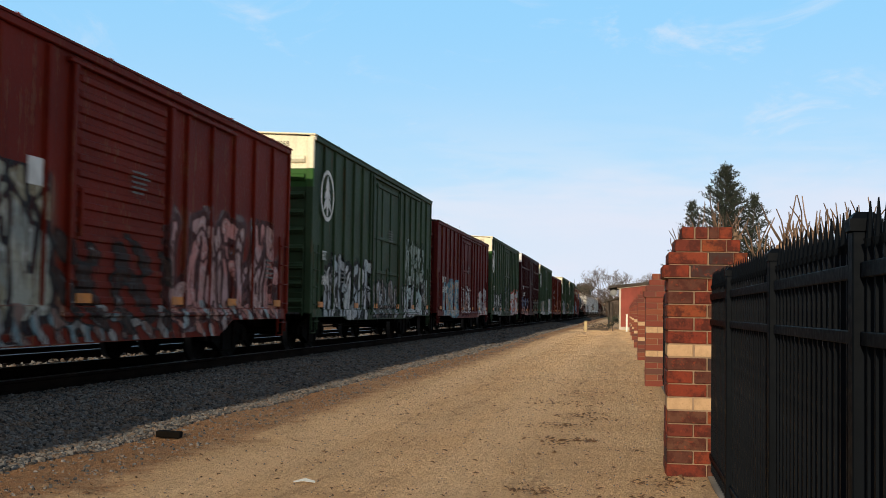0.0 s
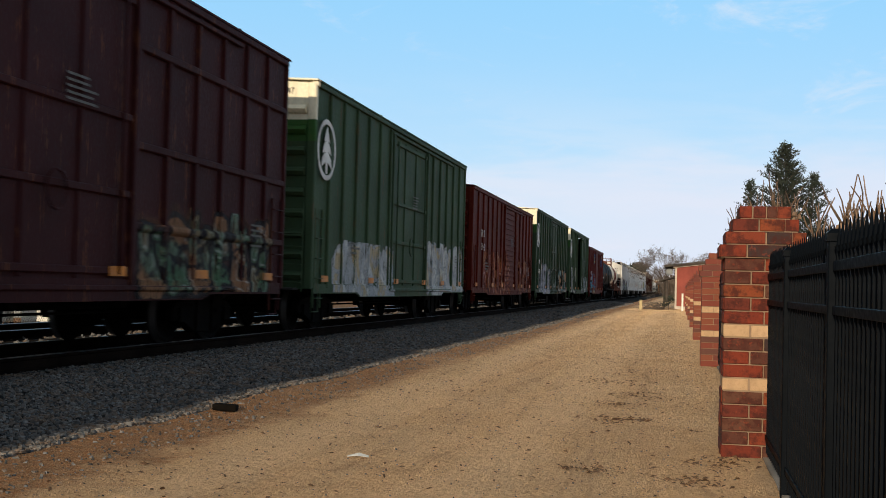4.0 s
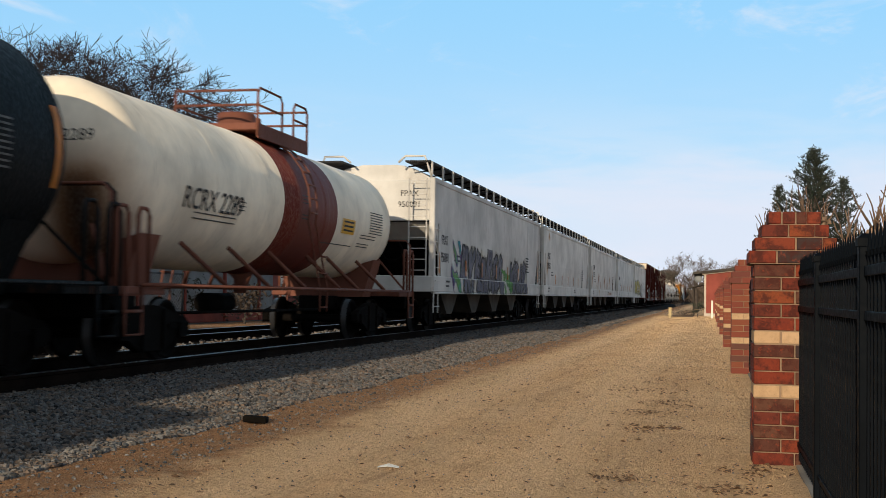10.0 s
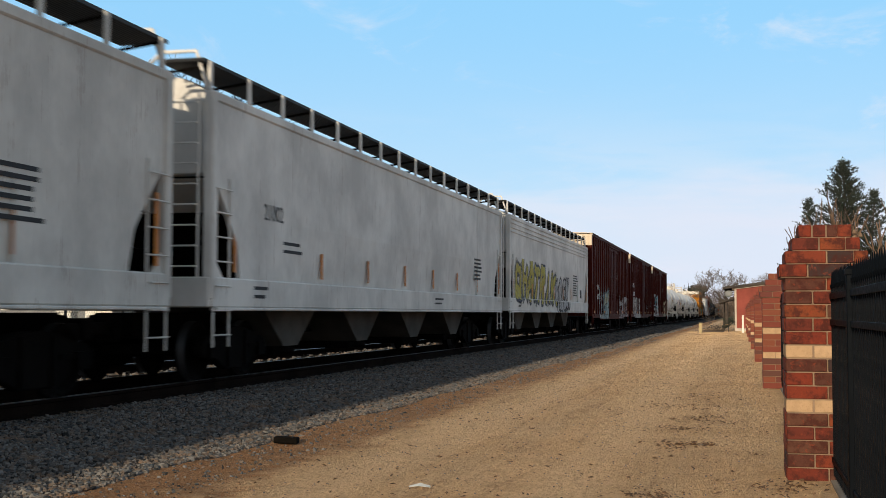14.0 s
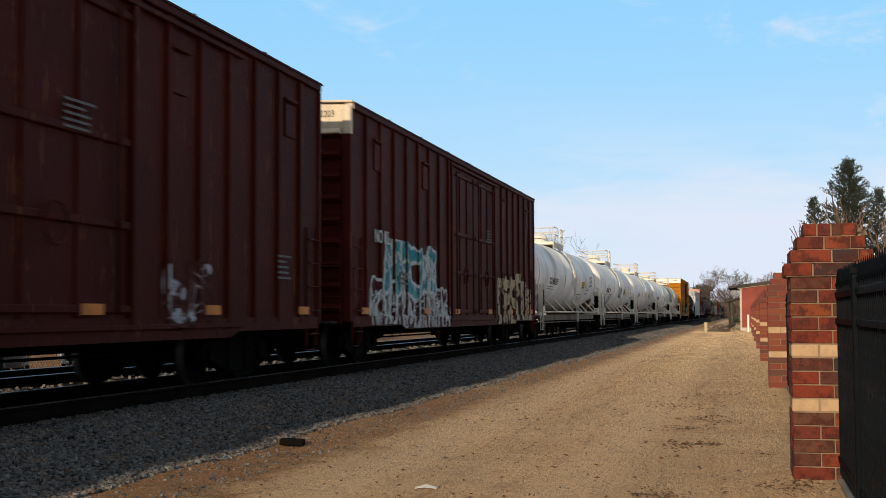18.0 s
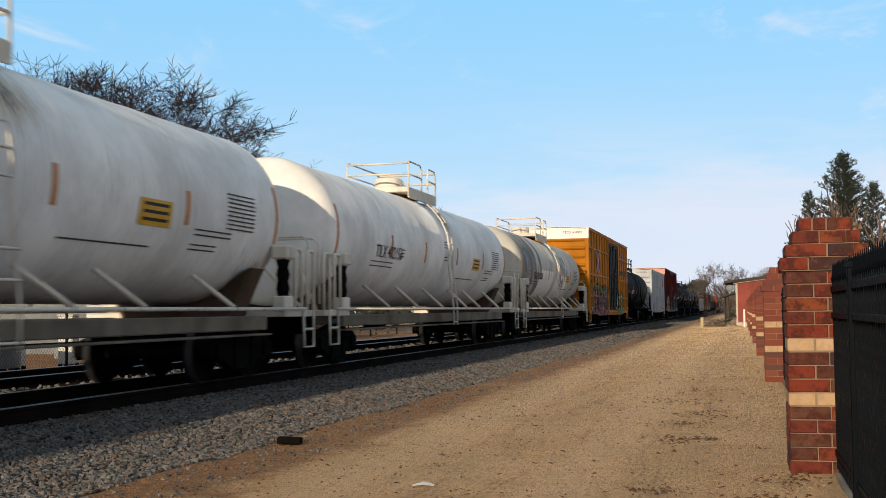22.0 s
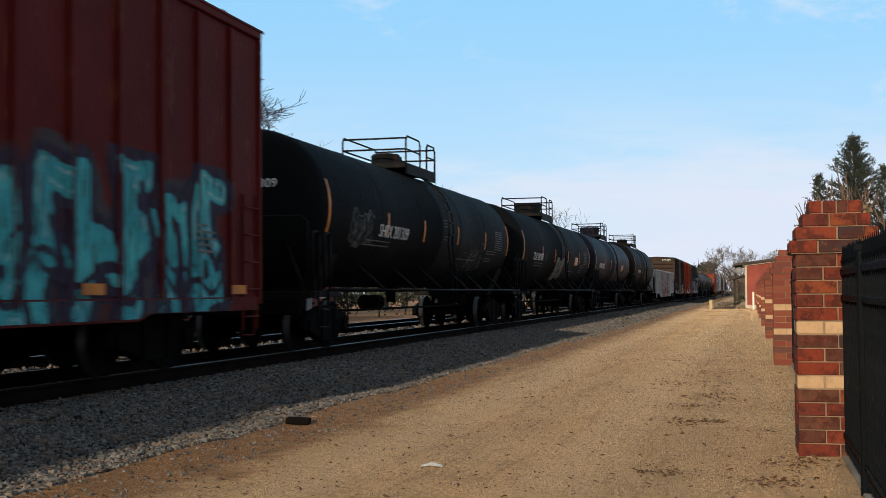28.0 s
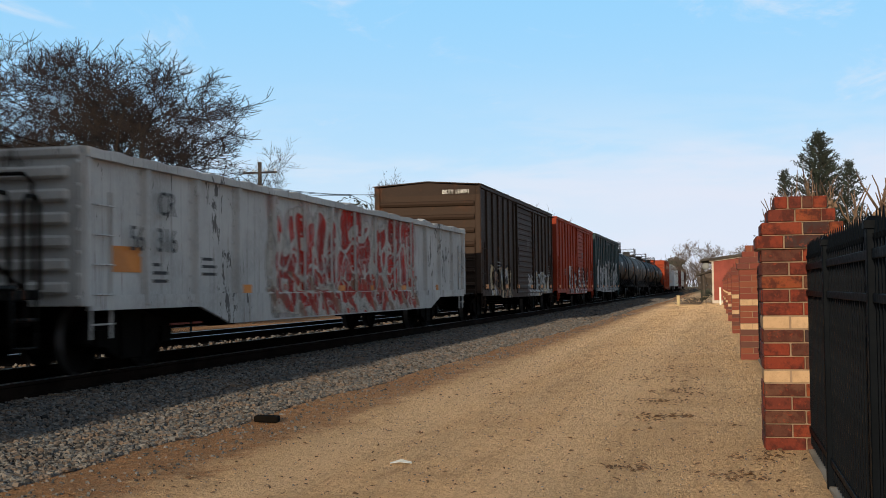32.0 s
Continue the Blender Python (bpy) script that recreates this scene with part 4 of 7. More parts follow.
        for s in (1, -1):
            x = s * (W2 - 0.12)
            for k in (0.0, 0.55):
                g0, g1 = e - d * k, e - d * (k + 0.3)
                tubes("end_handrail", [[(x, g0, 1.0), (x, g0, 1.86), (x, g0 - d * 0.06, 1.95), (x, g1 + d * 0.06, 1.95), (x, g1, 1.86), (x, g1, 1.0)]], 0.026, gear, car)
            tubes("stirrup", [[(x + s * 0.05, e - d * 0.15, 1.0), (x + s * 0.05, e - d * 0.15, 0.42), (x + s * 0.05, e - d * 0.6, 0.42), (x + s * 0.05, e - d * 0.6, 1.0)], [(x + s * 0.05, e - d * 0.15, 0.7), (x + s * 0.05, e - d * 0.6, 0.7)]], 0.022, gear, car)
            tubes("head_brace", [[(x * 0.9, e - d * 0.05, 1.0), (x * 0.55, -0.5 if d < 0 else L + 0.5, 1.75)]], 0.024, gear, car)
            bx = s * (W2 - 0.2)
            yb = 0.0 if d < 0 else L
            if white_gear:
                pbox("valve_box", car, gear, bx - 0.14, bx + 0.14, yb - 0.16, yb + 0.16, 1.78, 2.0, 0.03)
                lathe("bellows", [(0.001, 0)] + [(0.11 if i % 2 else 0.085, 0.11 * i) for i in range(6)] + [(0.001, 0.56)], STEEL, car, "Z", 12, pose(bx, yb, 1.22), "black ribbed bellows")
                pbox("valve_bracket", car, gear, bx - 0.1, bx + 0.1, yb - 0.2, yb + 0.2, 1.0, 1.22, 0.02)
        tubes("crossover_rail", [[(-W2 + 0.2, e, 1.1), (-W2 + 0.2, e, 2.1), (-W2 + 0.3, e, 2.2), (W2 - 0.3, e, 2.2), (W2 - 0.2, e, 2.1), (W2 - 0.2, e, 1.1)]], 0.022, gear, car)
        pbox("end_sill", car, STEEL, -1.3, 1.3, e - 0.12 if d < 0 else e, e if d < 0 else e + 0.12, 0.62, 0.9, 0.02)
        pbox("stub_sill", car, STEEL, -0.3, 0.3, min(e, y + 1.2 * -d), max(e, y - 1.2 * d), 0.6, 0.9, 0.02)
    if sill:
        for s in (1, -1):
            pbox("side_beam", car, BEAM, s * 1.25 - 0.05, s * 1.25 + 0.05, 0.4, L - 0.4, 0.71, 0.92, 0.015)
            pbox("beam_flange", car, BEAM, s * 1.25 - 0.12, s * 1.25 + 0.12, 0.4, L - 0.4, 0.63, 0.66, 0.008)
    tubes("brake_rod", [[(0.4, 1.5, 0.62), (0.4, L - 1.5, 0.62)]], 0.025, STEEL, car)
    tubes("brake_reservoir", [[(-0.5, mid - 0.5, 0.75), (-0.5, mid + 0.6, 0.75)]], 0.18, STEEL, car, "", 12)
    lathe("bottom_outlet", [(0.001, -0.35), (0.12, -0.35), (0.12, -0.1), (0.22, 0.0), (0.22, 0.2)], gear, car, "Z", 12, pose(0, mid, z_mid - r))
    # markings that wrap on the shell: bent strips
    def strip(name, y, a0, a1, w, mat, lab="", lift=0.0):
        verts, faces = [], []
        steps = 5
        for i in range(steps + 1):
            a = radians(a0 + (a1 - a0) * i / steps)
            for dy in (-w / 2, w / 2):
                for rr in (r + 0.004 + lift, r + 0.009 + lift):
                    verts.append((rr * math.cos(a), y + dy, rr * math.sin(a)))
        for i in range(steps):
            k = 4 * i
            faces += [(k + 1, k + 3, k + 7, k + 5), (k, k + 4, k + 6, k + 2), (k, k + 1, k + 5, k + 4), (k + 2, k + 6, k + 7, k + 3)]
        link(name, mesh_of(name, verts, faces, mat), shell, None, lab)
    if orange:
        for f, lo, hi in ((0.004, -22, 20), (0.225, -16, 4), (0.4, -16, 4), (0.6, -14, 5), (0.8, -14, 5), (0.996, -18, 20)):
            strip("reflector", L * f, lo, hi, 0.1, ORANGE)
    def curved(text, y, ang, size, mat):
        a = radians(ang)
        lettering(text, size, mat, shell, Matrix.Translation(((r + 0.006) * math.cos(a), y, (r + 0.006) * math.sin(a))) @ Matrix.Rotation(-a, 4, "Y") @ SIDE)
    for text, y, ang, size in marks:
        curved(text, y, ang, size, ink)
    # small stencilled notices: lines of unreadable writing
    faded = FADED_WHITE if ink is WHITE else FADED_BLACK
    for yy, lines_at, w in ((L * 0.14, (-21, -25), 1.7), (L * 0.27, (-8, -11, -14), 0.28), (L * 0.61, (-29,), 2.3), (L * 0.815, (-16, -19), 1.3), (L * 0.815, (-25, -28), 0.9), (L * 0.5, (8, 5, 2, -8, -11), 0.5)):
        for a0 in lines_at:
            strip("stencil", yy + w / 2, a0, a0 + 0.9, w * 0.9, faded)
    for k in range(9):
        strip("stencil", L * 0.91, 8 - k * 2.6, 8.9 - k * 2.6, 0.95, faded)
    if small:
        strip("placard", L * 0.745, -17, -3, 0.85, small, "yellow warning placard")
        for k in range(3):
            strip("placard_line", L * 0.745, -14.5 + k * 4, -12.8 + k * 4, 0.66, BLACK if small is SIGN else ink, "", 0.004)
    if end_mark:
        lettering(end_mark, 0.22, ink, shell, Matrix.Translation((0.35, -head - 0.02, 0.35)) @ Matrix.Rotation(radians(-12), 4, "X") @ FACE)
    spray(car, tags)
    running_gear(car, L, 0.75)
    return car


def hopper_car(label, y0, y1, eave, color, tags=(), marks=(), end_mark="", rust=0.12, dusty=0.05, round_side=False, stains=()):
    """A covered hopper: tall smooth sides, sloped ends, corner posts, roof walk and discharge chutes."""
    L = y1 - y0
    car = thing("covered_hopper", label, "hopper car", pose(TRACK_X, y0, RAIL_Z), "cars of the freight train")
    coat = paint("hopper_paint", color, car, rust, (), 0.5, dusty, stains)
    s0, s1 = 1.02, 1.42
    # the body: a smooth prism whose lower ends slope inwards
    bulge = 0.0
    sec = [(W2 - 0.12, s1), (W2 - 0.06, 2.3), (W2 - 0.06, 2.75), (W2 - 0.06, eave - 0.1), (W2 - 0.14, eave), (0.9, eave + 0.3), (0.45, eave + 0.4), (-0.45, eave + 0.4), (-0.9, eave + 0.3), (-W2 + 0.14, eave), (-W2 + 0.06, eave - 0.1), (-W2 + 0.06, 2.75), (-W2 + 0.06, 2.3), (-W2 + 0.12, s1)]
    bm = bmesh.new()
    rows = []
    hi = 2.75
    def lean(z):
        return 0.55 if z >= hi else 0.55 + (hi - z) * 1.7
    for end in (0, 1):
        ring = []
        for x, z in sec:
            d = lean(z)
            ring.append(bm.verts.new((x, d if end == 0 else L - d, z)))
        rows.append(ring)
    k = len(sec)
    # an extra ring where the slope begins keeps the sides flat
    bm.faces.new(rows[0]), bm.faces.new(list(reversed(rows[1])))
    for i in range(k):
        bm.faces.new((rows[0][i], rows[1][i], rows[1][(i + 1) % k], rows[0][(i + 1) % k]))
    part("body", bm, coat, car, "smooth-sided grey hopper body", False)
    # end walls above the slope and the shear plates beside the openings
    for e, d in ((0.0, 1), (L, -1)):
        # the slope sheet's dark colour stands in for shade in the end recess
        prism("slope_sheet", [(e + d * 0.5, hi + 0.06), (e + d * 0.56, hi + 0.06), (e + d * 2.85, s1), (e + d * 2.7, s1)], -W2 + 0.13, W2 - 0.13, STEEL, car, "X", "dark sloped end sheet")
        pbox("end_panel", car, coat, -W2 + 0.1, W2 - 0.1, min(e + d * 0.3, e + d * 0.56), max(e + d * 0.3, e + d * 0.56), hi + 0.05, eave - 0.02, 0.02)
        for s in (1, -1):
            pbox("corner_post", car, coat, s * (W2 - 0.09) - 0.07, s * (W2 - 0.09) + 0.07, e - 0.03 if d > 0 else e - 0.15, e + 0.15 if d > 0 else e + 0.03, s1 - 0.3, eave + 0.02, 0.02)
            prism("side_sheet", [(e + d * 0.1, eave - 0.05), (e + d * 0.1, hi - 0.05), (e + d * 0.42, 2.42), (e + d * 0.85, 1.9), (e + d * 0.98, s1), (e + d * 3.2, s1), (e + d * 3.2, eave - 0.05)], s * (W2 - 0.12), s * (W2 - 0.057), coat, car, "X")
            prism("end_gusset", [(e + d * 0.1, s1), (e + d * 0.1, s1 + 0.3), (e + d * 0.4, s1)], s * (W2 - 0.1), s * (W2 - 0.06), coat, car, "X")
        pbox("end_sill", car, coat, -W2 + 0.05, W2 - 0.05, e - 0.05 if d > 0 else e - 0.12, e + 0.12 if d > 0 else e + 0.05, s0, s1, 0.02)
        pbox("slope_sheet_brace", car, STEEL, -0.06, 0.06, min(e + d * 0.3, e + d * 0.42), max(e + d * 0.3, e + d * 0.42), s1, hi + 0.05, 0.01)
        pbox("end_platform", car, GRATE, -W2 + 0.2, W2 - 0.2, min(e, e + d * 1.4), max(e, e + d * 1.4), s1 - 0.04, s1, 0.004)
        tubes("brake_wheel", [[(0.45 + 0.26 * math.cos(q), e + d * 0.2, 2.05 + 0.26 * math.sin(q)) for q in [i * math.pi / 8 for i in range(17)]]], 0.016, STEEL, car, "", 4)
        ladder(car, coat, W2 - 0.06, e + d * 0.32, 0.5, 2.75, 0.5, 7, "x")
    ladder(car, coat, W2 - 0.45, -0.02, s1, eave, 0.45, 9, "y")
    # side sill and top chord
    for s in (1, -1):
        pbox("side_sill", car, coat, s * (W2 - 0.07) - 0.05, s * (W2 - 0.07) + 0.05, 0.0, L, s0, s1, 0.02)
        pbox("sill_lip", car, coat, s * (W2 - 0.05) - 0.06, s * (W2 - 0.05) + 0.06, 0.1, L - 0.1, s0 - 0.04, s0, 0.01)
        pbox("top_chord", car, coat, s * (W2 - 0.08) - 0.05, s * (W2 - 0.08) + 0.05, 0.05, L - 0.05, eave - 0.1, eave + 0.03, 0.02)
    # roof walk: a ridged grating on upright brackets along both edges, dark from below
    wz = eave + 0.4
    for s in (1, -1):
        n_br = int(L / 1.25)
        for i in range(n_br + 1):
            y = 0.1 + (L - 0.2) * i / n_br
            pbox("walk_bracket", car, coat, s * (W2 - 0.13) - 0.02, s * (W2 - 0.13) + 0.02, y - 0.045, y + 0.045, eave, wz + 0.03, 0.004)
            if s > 0:
                tubes("walk_strut", [[(s * (W2 - 0.16), y, wz - 0.02), (s * 0.86, y, eave + 0.3)]], 0.022, STEEL, car, "", 5)
        verts, faces = [], []
        for i in range(13):
            x = s * (W2 - 0.16 - 0.05 * i)
            box = [(x - 0.014, -0.1), (x + 0.014, -0.1), (x + 0.014, L + 0.1), (x - 0.014, L + 0.1)]
            b = len(verts)
            verts += [(a, q, wz) for a, q in box] + [(a, q, wz + 0.045) for a, q in box]
            faces += [(b, b + 3, b + 2, b + 1), (b + 4, b + 5, b + 6, b + 7), (b, b + 1, b + 5, b + 4), (b + 1, b + 2, b + 6, b + 5), (b + 2, b + 3, b + 7, b + 6), (b + 3, b, b + 4, b + 7)]
        for i in range(int(L / 0.12)):
            y = i * 0.12
            tube_into(verts, faces, [(s * (W2 - 0.15), y, wz + 0.02), (s * (W2 - 0.78), y, wz + 0.02)], 0.01, 3)
        link("roof_walk", mesh_of("roof_walk", verts, faces, GRATE), car, None, "dark steel grating roof walk")
        for y in (0.02, L - 0.02):
            tubes("end_handhold", [[(s * (W2 - 0.12), y, eave + 0.02), (s * (W2 - 0.3), y, wz + 0.16), (s * 0.8, y, wz + 0.16), (s * 0.62, y, wz)]], 0.028, coat, car, "", 6)
    for i in range(4):
        y = L * (0.14 + 0.24 * i)
        pbox("roof_hatch", car, coat, -0.35, 0.35, y - 0.9, y + 0.9, eave + 0.38, eave + 0.52, 0.03)
    # discharge chutes and gates
    for i in range(4):
        y = 4.1 + (L - 8.2) * i / 3
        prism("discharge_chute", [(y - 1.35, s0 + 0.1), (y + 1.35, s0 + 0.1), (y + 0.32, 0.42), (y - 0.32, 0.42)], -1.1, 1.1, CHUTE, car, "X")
        pbox("outlet_gate", car, STEEL, -0.75, 0.95, y - 0.4, y + 0.4, 0.28, 0.42, 0.02)
        tubes("gate_shaft", [[(-1.0, y, 0.34), (1.15, y, 0.34)]], 0.05, STEEL, car, "", 8)
    for f in (0.02, 0.2, 0.33, 0.46, 0.58, 0.7, 0.82, 0.965):
        y = L * f + 0.4
        bm = bmesh.new()
        box_into(bm, W2 - 0.066 + bulge, W2 - 0.058 + bulge, y - 0.05, y + 0.05, s1 + 0.08, s1 + (0.95 if f in (0.02, 0.965) else 0.5))
        part("reflector", bm, ORANGE, car)
    for text, y, z, size in marks:
        lettering(text, size, BLACK, car, on_side(W2 - 0.052 + bulge, y, z), "reporting_mark", 0.9)
    if end_mark:
        for i, t in enumerate(end_mark.split()):
            lettering(t, 0.2, BLACK, car, on_end(0.85, 0.29, eave - 0.35 - 0.28 * i))
    stencil_lines(car, BLACK, W2 - 0.056 + bulge, 2.6, 2.0, 1.0, 2, 0.05, 0.12)
    if round_side:
        for z, t in ((eave - 0.2, 0.03), (eave - 0.34, 0.03), (eave - 0.47, 0.025)):
            pbox("side_bead", car, coat, W2 - 0.06, W2 - 0.03, 0.1, L - 0.1, z - t, z + t, 0.01)
        pbox("placard_board", car, BLACK, W2 - 0.058, W2 - 0.05, L - 2.5, L - 2.05, 1.6, 1.95, 0.0)
        stencil_lines(car, FADED_BLACK, W2 - 0.056, L - 4.7, 2.5, 1.5, 9, 0.05, 0.1)
    else:
        stencil_lines(car, BLACK, W2 - 0.056 + bulge, L - 3.6, 2.35, 0.9, 6, 0.05, 0.1)
    stencil_lines(car, BLACK, W2 - 0.018, L * 0.6, 1.27, 0.8, 2, 0.04, 0.1)
    stencil_lines(car, BLACK, W2 - 0.018, 1.4, 1.3, 0.6, 2, 0.05, 0.12)
    pbox("center_sill", car, STEEL, -0.3, 0.3, 0.3, L - 0.3, 0.6, 0.95, 0.02)
    spray(car, tags)
    running_gear(car, L, 2.0)
    return car


def gondola(label, y0, y1, top, color, tags, marks):
    L = y1 - y0
    car = thing("gondola_car", label, "gondola", pose(TRACK_X, y0, RAIL_Z), "cars of the freight train")
    coat = paint("gondola_paint", color, car, 0.12, (), 0.6, 0.3, peel=(0.035, 0.033, 0.032))
    F = 0.82
    for s in (1, -1):
        pbox("side_wall", car, coat, s * (W2 - 0.1) - 0.03, s * (W2 - 0.1) + 0.03, 0, L, F, top, 0.004)
    pbox("rear_wall", car, coat, -W2 + 0.13, W2 - 0.13, L - 0.06, L, F, top, 0.004)
    pbox("floor", car, coat, -W2 + 0.13, W2 - 0.13, 0.06, L - 0.06, F, F + 0.08, 0.004)
    end = pbox("end_wall", car, coat, -W2 + 0.13, W2 - 0.13, 0, 0.06, F, top, 0.01, "ribbed gondola end")
    for i in range(6):
        z = F + 0.2 + i * (top - F - 0.4) / 5
        pbox("end_rib", end, coat, -W2 + 0.2, W2 - 0.2, -0.1, 0.0, z - 0.07, z + 0.07, 0.03)
    for o in end.children:
        o.location -= end.location
    for s in (1, -1):
        # the chord is dented and bent from loading
        bent, verts, faces = random.Random(31 + s), [], []
        for i in range(61):
            dx, dz = bent.gauss(0, 0.012), bent.gauss(0, 0.014) - (0.03 if bent.random() < 0.12 else 0)
            x = s * (W2 - 0.07) + dx
            verts += [(x - 0.09, L * i / 60, top - 0.04), (x + 0.09, L * i / 60, top - 0.04), (x + 0.085, L * i / 60, top + 0.07 + dz), (x - 0.085, L * i / 60, top + 0.09 + dz)]
        for i in range(60):
            faces += [(4 * i + k, 4 * i + 4 + k, 4 * i + 4 + (k + 1) % 4, 4 * i + (k + 1) % 4) for k in range(4)]
        faces += [(0, 1, 2, 3), (243, 242, 241, 240)]
        link("top_chord", mesh_of("top_chord", verts, faces, coat), car, None, "dented top chord")
        prism("side_sill", [(0.1, F + .12), (0.1, F - .05), (3.0, F - .05), (4.0, F - .3), (L - 4.0, F - .3), (L - 3.0, F - .05), (L - .1, F - .05), (L - .1, F + .12)], s * (W2 - 0.06), s * (W2 - 0.02), coat, car, "X")
        for i in range(15):
            y = 0.06 + (L - 0.12) * i / 14
            prism("side_stake", [(s * (W2 - 0.07), y - 0.1), (s * (W2 - 0.07), y + 0.1), (s * W2, y + 0.06), (s * W2, y - 0.06)], F, top, coat, car, "Z")
    verts, faces = [], []
    for i in range(15):
        y = 0.06 + (L - 0.12) * i / 14
        for k in range(7):
            for dy in (-0.14, 0.14):
                z = F + 0.1 + k * (top - F - 0.2) / 6
                tube_into(verts, faces, [(W2 - 0.075, y + dy, z), (W2 - 0.052, y + dy, z)], 0.022, 6)
    tagged(link("riveting", mesh_of("riveting", verts, faces, coat), car), "", "", "", "stuff")
    for x in (-1, 1):
        pbox("end_chord", car, coat, -W2 + 0.1, W2 - 0.1, -0.05 if x < 0 else L - 0.06, 0.08 if x < 0 else L + 0.05, top - 0.04, top + 0.08, 0.03)
    for text, y, z, size in marks:
        lettering(text, size, BLACK, car, on_side(W2 + 0.006, y, z), "reporting_mark", 0.9)
    for y, z, w, h in ((1.0, 1.35, 0.75, 0.3), (4.6, 0.98, 0.6, 0.16), (9.3, 0.98, 0.4, 0.14), (11.4, 0.98, 0.4, 0.14), (13.8, 0.98, 0.4, 0.14), (17.2, 1.0, 0.5, 0.14)):
        pbox("reflector", car, ORANGE, W2 - 0.068, W2 - 0.06, y - w / 2, y + w / 2, z - h / 2, z + h / 2, 0.0)
    stencil_lines(car, BLACK, W2 - 0.064, 3.1, 1.4, 0.6, 3, 0.04, 0.1)
    stencil_lines(car, BLACK, W2 - 0.064, 1.6, 1.3, 0.5, 3, 0.04, 0.1)
    ladder(car, coat, W2 - 0.07, 0.4, 0.45, 2.1, 0.45, 5, "x")
    ladder(car, coat, W2 - 0.07, L - 0.4, 0.45, 2.1, 0.45, 5, "x")
    spray(car, tags)
    underframe(car, L, F)
    running_gear(car, L)
    return car


# ---------------------------------------------------------------- the train, from its nearest car to the far end
CARS = []
WHT, GRY, BLU, BLK = (0.58, 0.59, 0.58), (0.38, 0.4, 0.42), (0.06, 0.13, 0.3), (0.015, 0.015, 0.018)
PINK, TEAL, YEL, ORG, PUR, LIM, TAN = (0.5, 0.22, 0.2), (0.03, 0.26, 0.3), (0.5, 0.42, 0.08), (0.5, 0.15, 0.04), (0.12, 0.07, 0.2), (0.12, 0.3, 0.08), (0.45, 0.36, 0.22)
MAROON, BROWN, GREEN = (0.075, 0.0085, 0.008), (0.055, 0.0075, 0.0045), (0.032, 0.056, 0.0305)
CREAM_END = (0.72, 0.66, 0.5)


def add(car):
    CARS.append(car)
    return car


def tree_badge(car, y, z):
    """The white ring with a plain fir shape on the green cars."""
    verts, faces = [], []
    ring = [(W2 + 0.015, y + 0.56 * math.cos(a), z + 0.53 * math.sin(a)) for a in [i * math.pi / 16 for i in range(33)]]
    tube_into(verts, faces, ring, 0.05, 4)
    verts = [Vector((W2 + 0.010 + (v[0] - W2 - 0.015) * 0.1, v[1], v[2])) for v in verts]
    me = mesh_of("badge_ring", verts, faces, WHITE)
    link("badge_ring", me, car)
    fir = [(-.05, -.55), (.05, -.55), (.05, -.28), (.3, -.42), (.24, -.2), (.05, -.02), (.24, -.1), (.18, .08), (.05, .22), (.16, .18), (.08, .38), (0, .55),
           (-.08, .38), (-.16, .18), (-.05, .22), (-.18, .08), (-.24, -.1), (-.05, -.02), (-.24, -.2), (-.3, -.42), (-.05, -.28)]
    prism("badge_fir", [(y + a * 1.15, z + b * 0.82) for a, b in fir], W2 + 0.006, W2 + 0.013, WHITE, car, "X")


def green_car(y0, y1, label, tags, mark, end_mark, tone=1.0, open_door=0.0, badge=True, door_at=0.513, door_w=3.8):
    car = boxcar(label, y0, y1, 4.64, shade(GREEN, tone), 15, 1, "plug", door_at=door_at, door_w=door_w, rust=0.18, tags=tags,
                 end_bands=((3.55, 3.95, (0.03, 0.085, 0.022)), (3.95, 5.0, CREAM_END)), marks=mark, end_mark=end_mark, open_door=open_door, dusty=0.22)
    if badge:
        tree_badge(car, 1.2 if y0 < 30 else 0.66, 3.46)
    return add(car)


# the cars that have just gone by still shade the bank
for y0 in (-28.3, -10.6):
    add(boxcar("dull maroon boxcar that has gone by", y0, y0 + 16.2, 4.2, MAROON, 0, 1, "plug", rust=0.3, stripes=False))
WHITE_TAGS = (WHT, GRY, (0.4, 0.45, 0.47), BLK)
add(boxcar("rust-red steel boxcar with pink and grey graffiti along its lower side", 7.5, 23.5, 4.06, (0.12, 0.0105, 0.004), 13, 1, "slide", door_at=0.498, door_w=3.1, rust=0.35, sill_drop=0.36,
           peak=0.12, tags=((9.6, 15.4, 0.85, 2.25, (0.06, 0.02, 0.02), (PINK, (0.5, 0.3, 0.3), (0.42, 0.26, 0.24), (0.3, 0.36, 0.38)), 3, 6), (0.5, 6.1, 0.75, 2.2, BLK, ((0.33, 0.33, 0.28), (0.24, 0.26, 0.24), (0.28, 0.25, 0.17), (0.34, 0.28, 0.2)), 5, 4), (0.4, 9.6, 0.42, 0.85, (0.02, 0.02, 0.02), ((0.3, 0.28, 0.27), (0.16, 0.24, 0.27), (0.2, 0.12, 0.1)), 6, 9, "patch"), (6.2, 9.6, 0.75, 1.7, (0.015, 0.014, 0.013), ((0.03, 0.02, 0.018), (0.05, 0.03, 0.025)), 7, 5, "patch"), (9.8, 15.2, 0.55, 0.95, (0.05, 0.02, 0.02), ((0.33, 0.4, 0.42), (0.4, 0.18, 0.14)), 8, 7, "patch")),
           marks=(("LR", 1.6, 2.9, 0.4),), dusty=0.3))
pbox("notice", CARS[-1], WHITE, W2 - 0.05, W2 - 0.04, 5.3, 5.7, 2.3, 2.62, 0.0, "white paper notice")
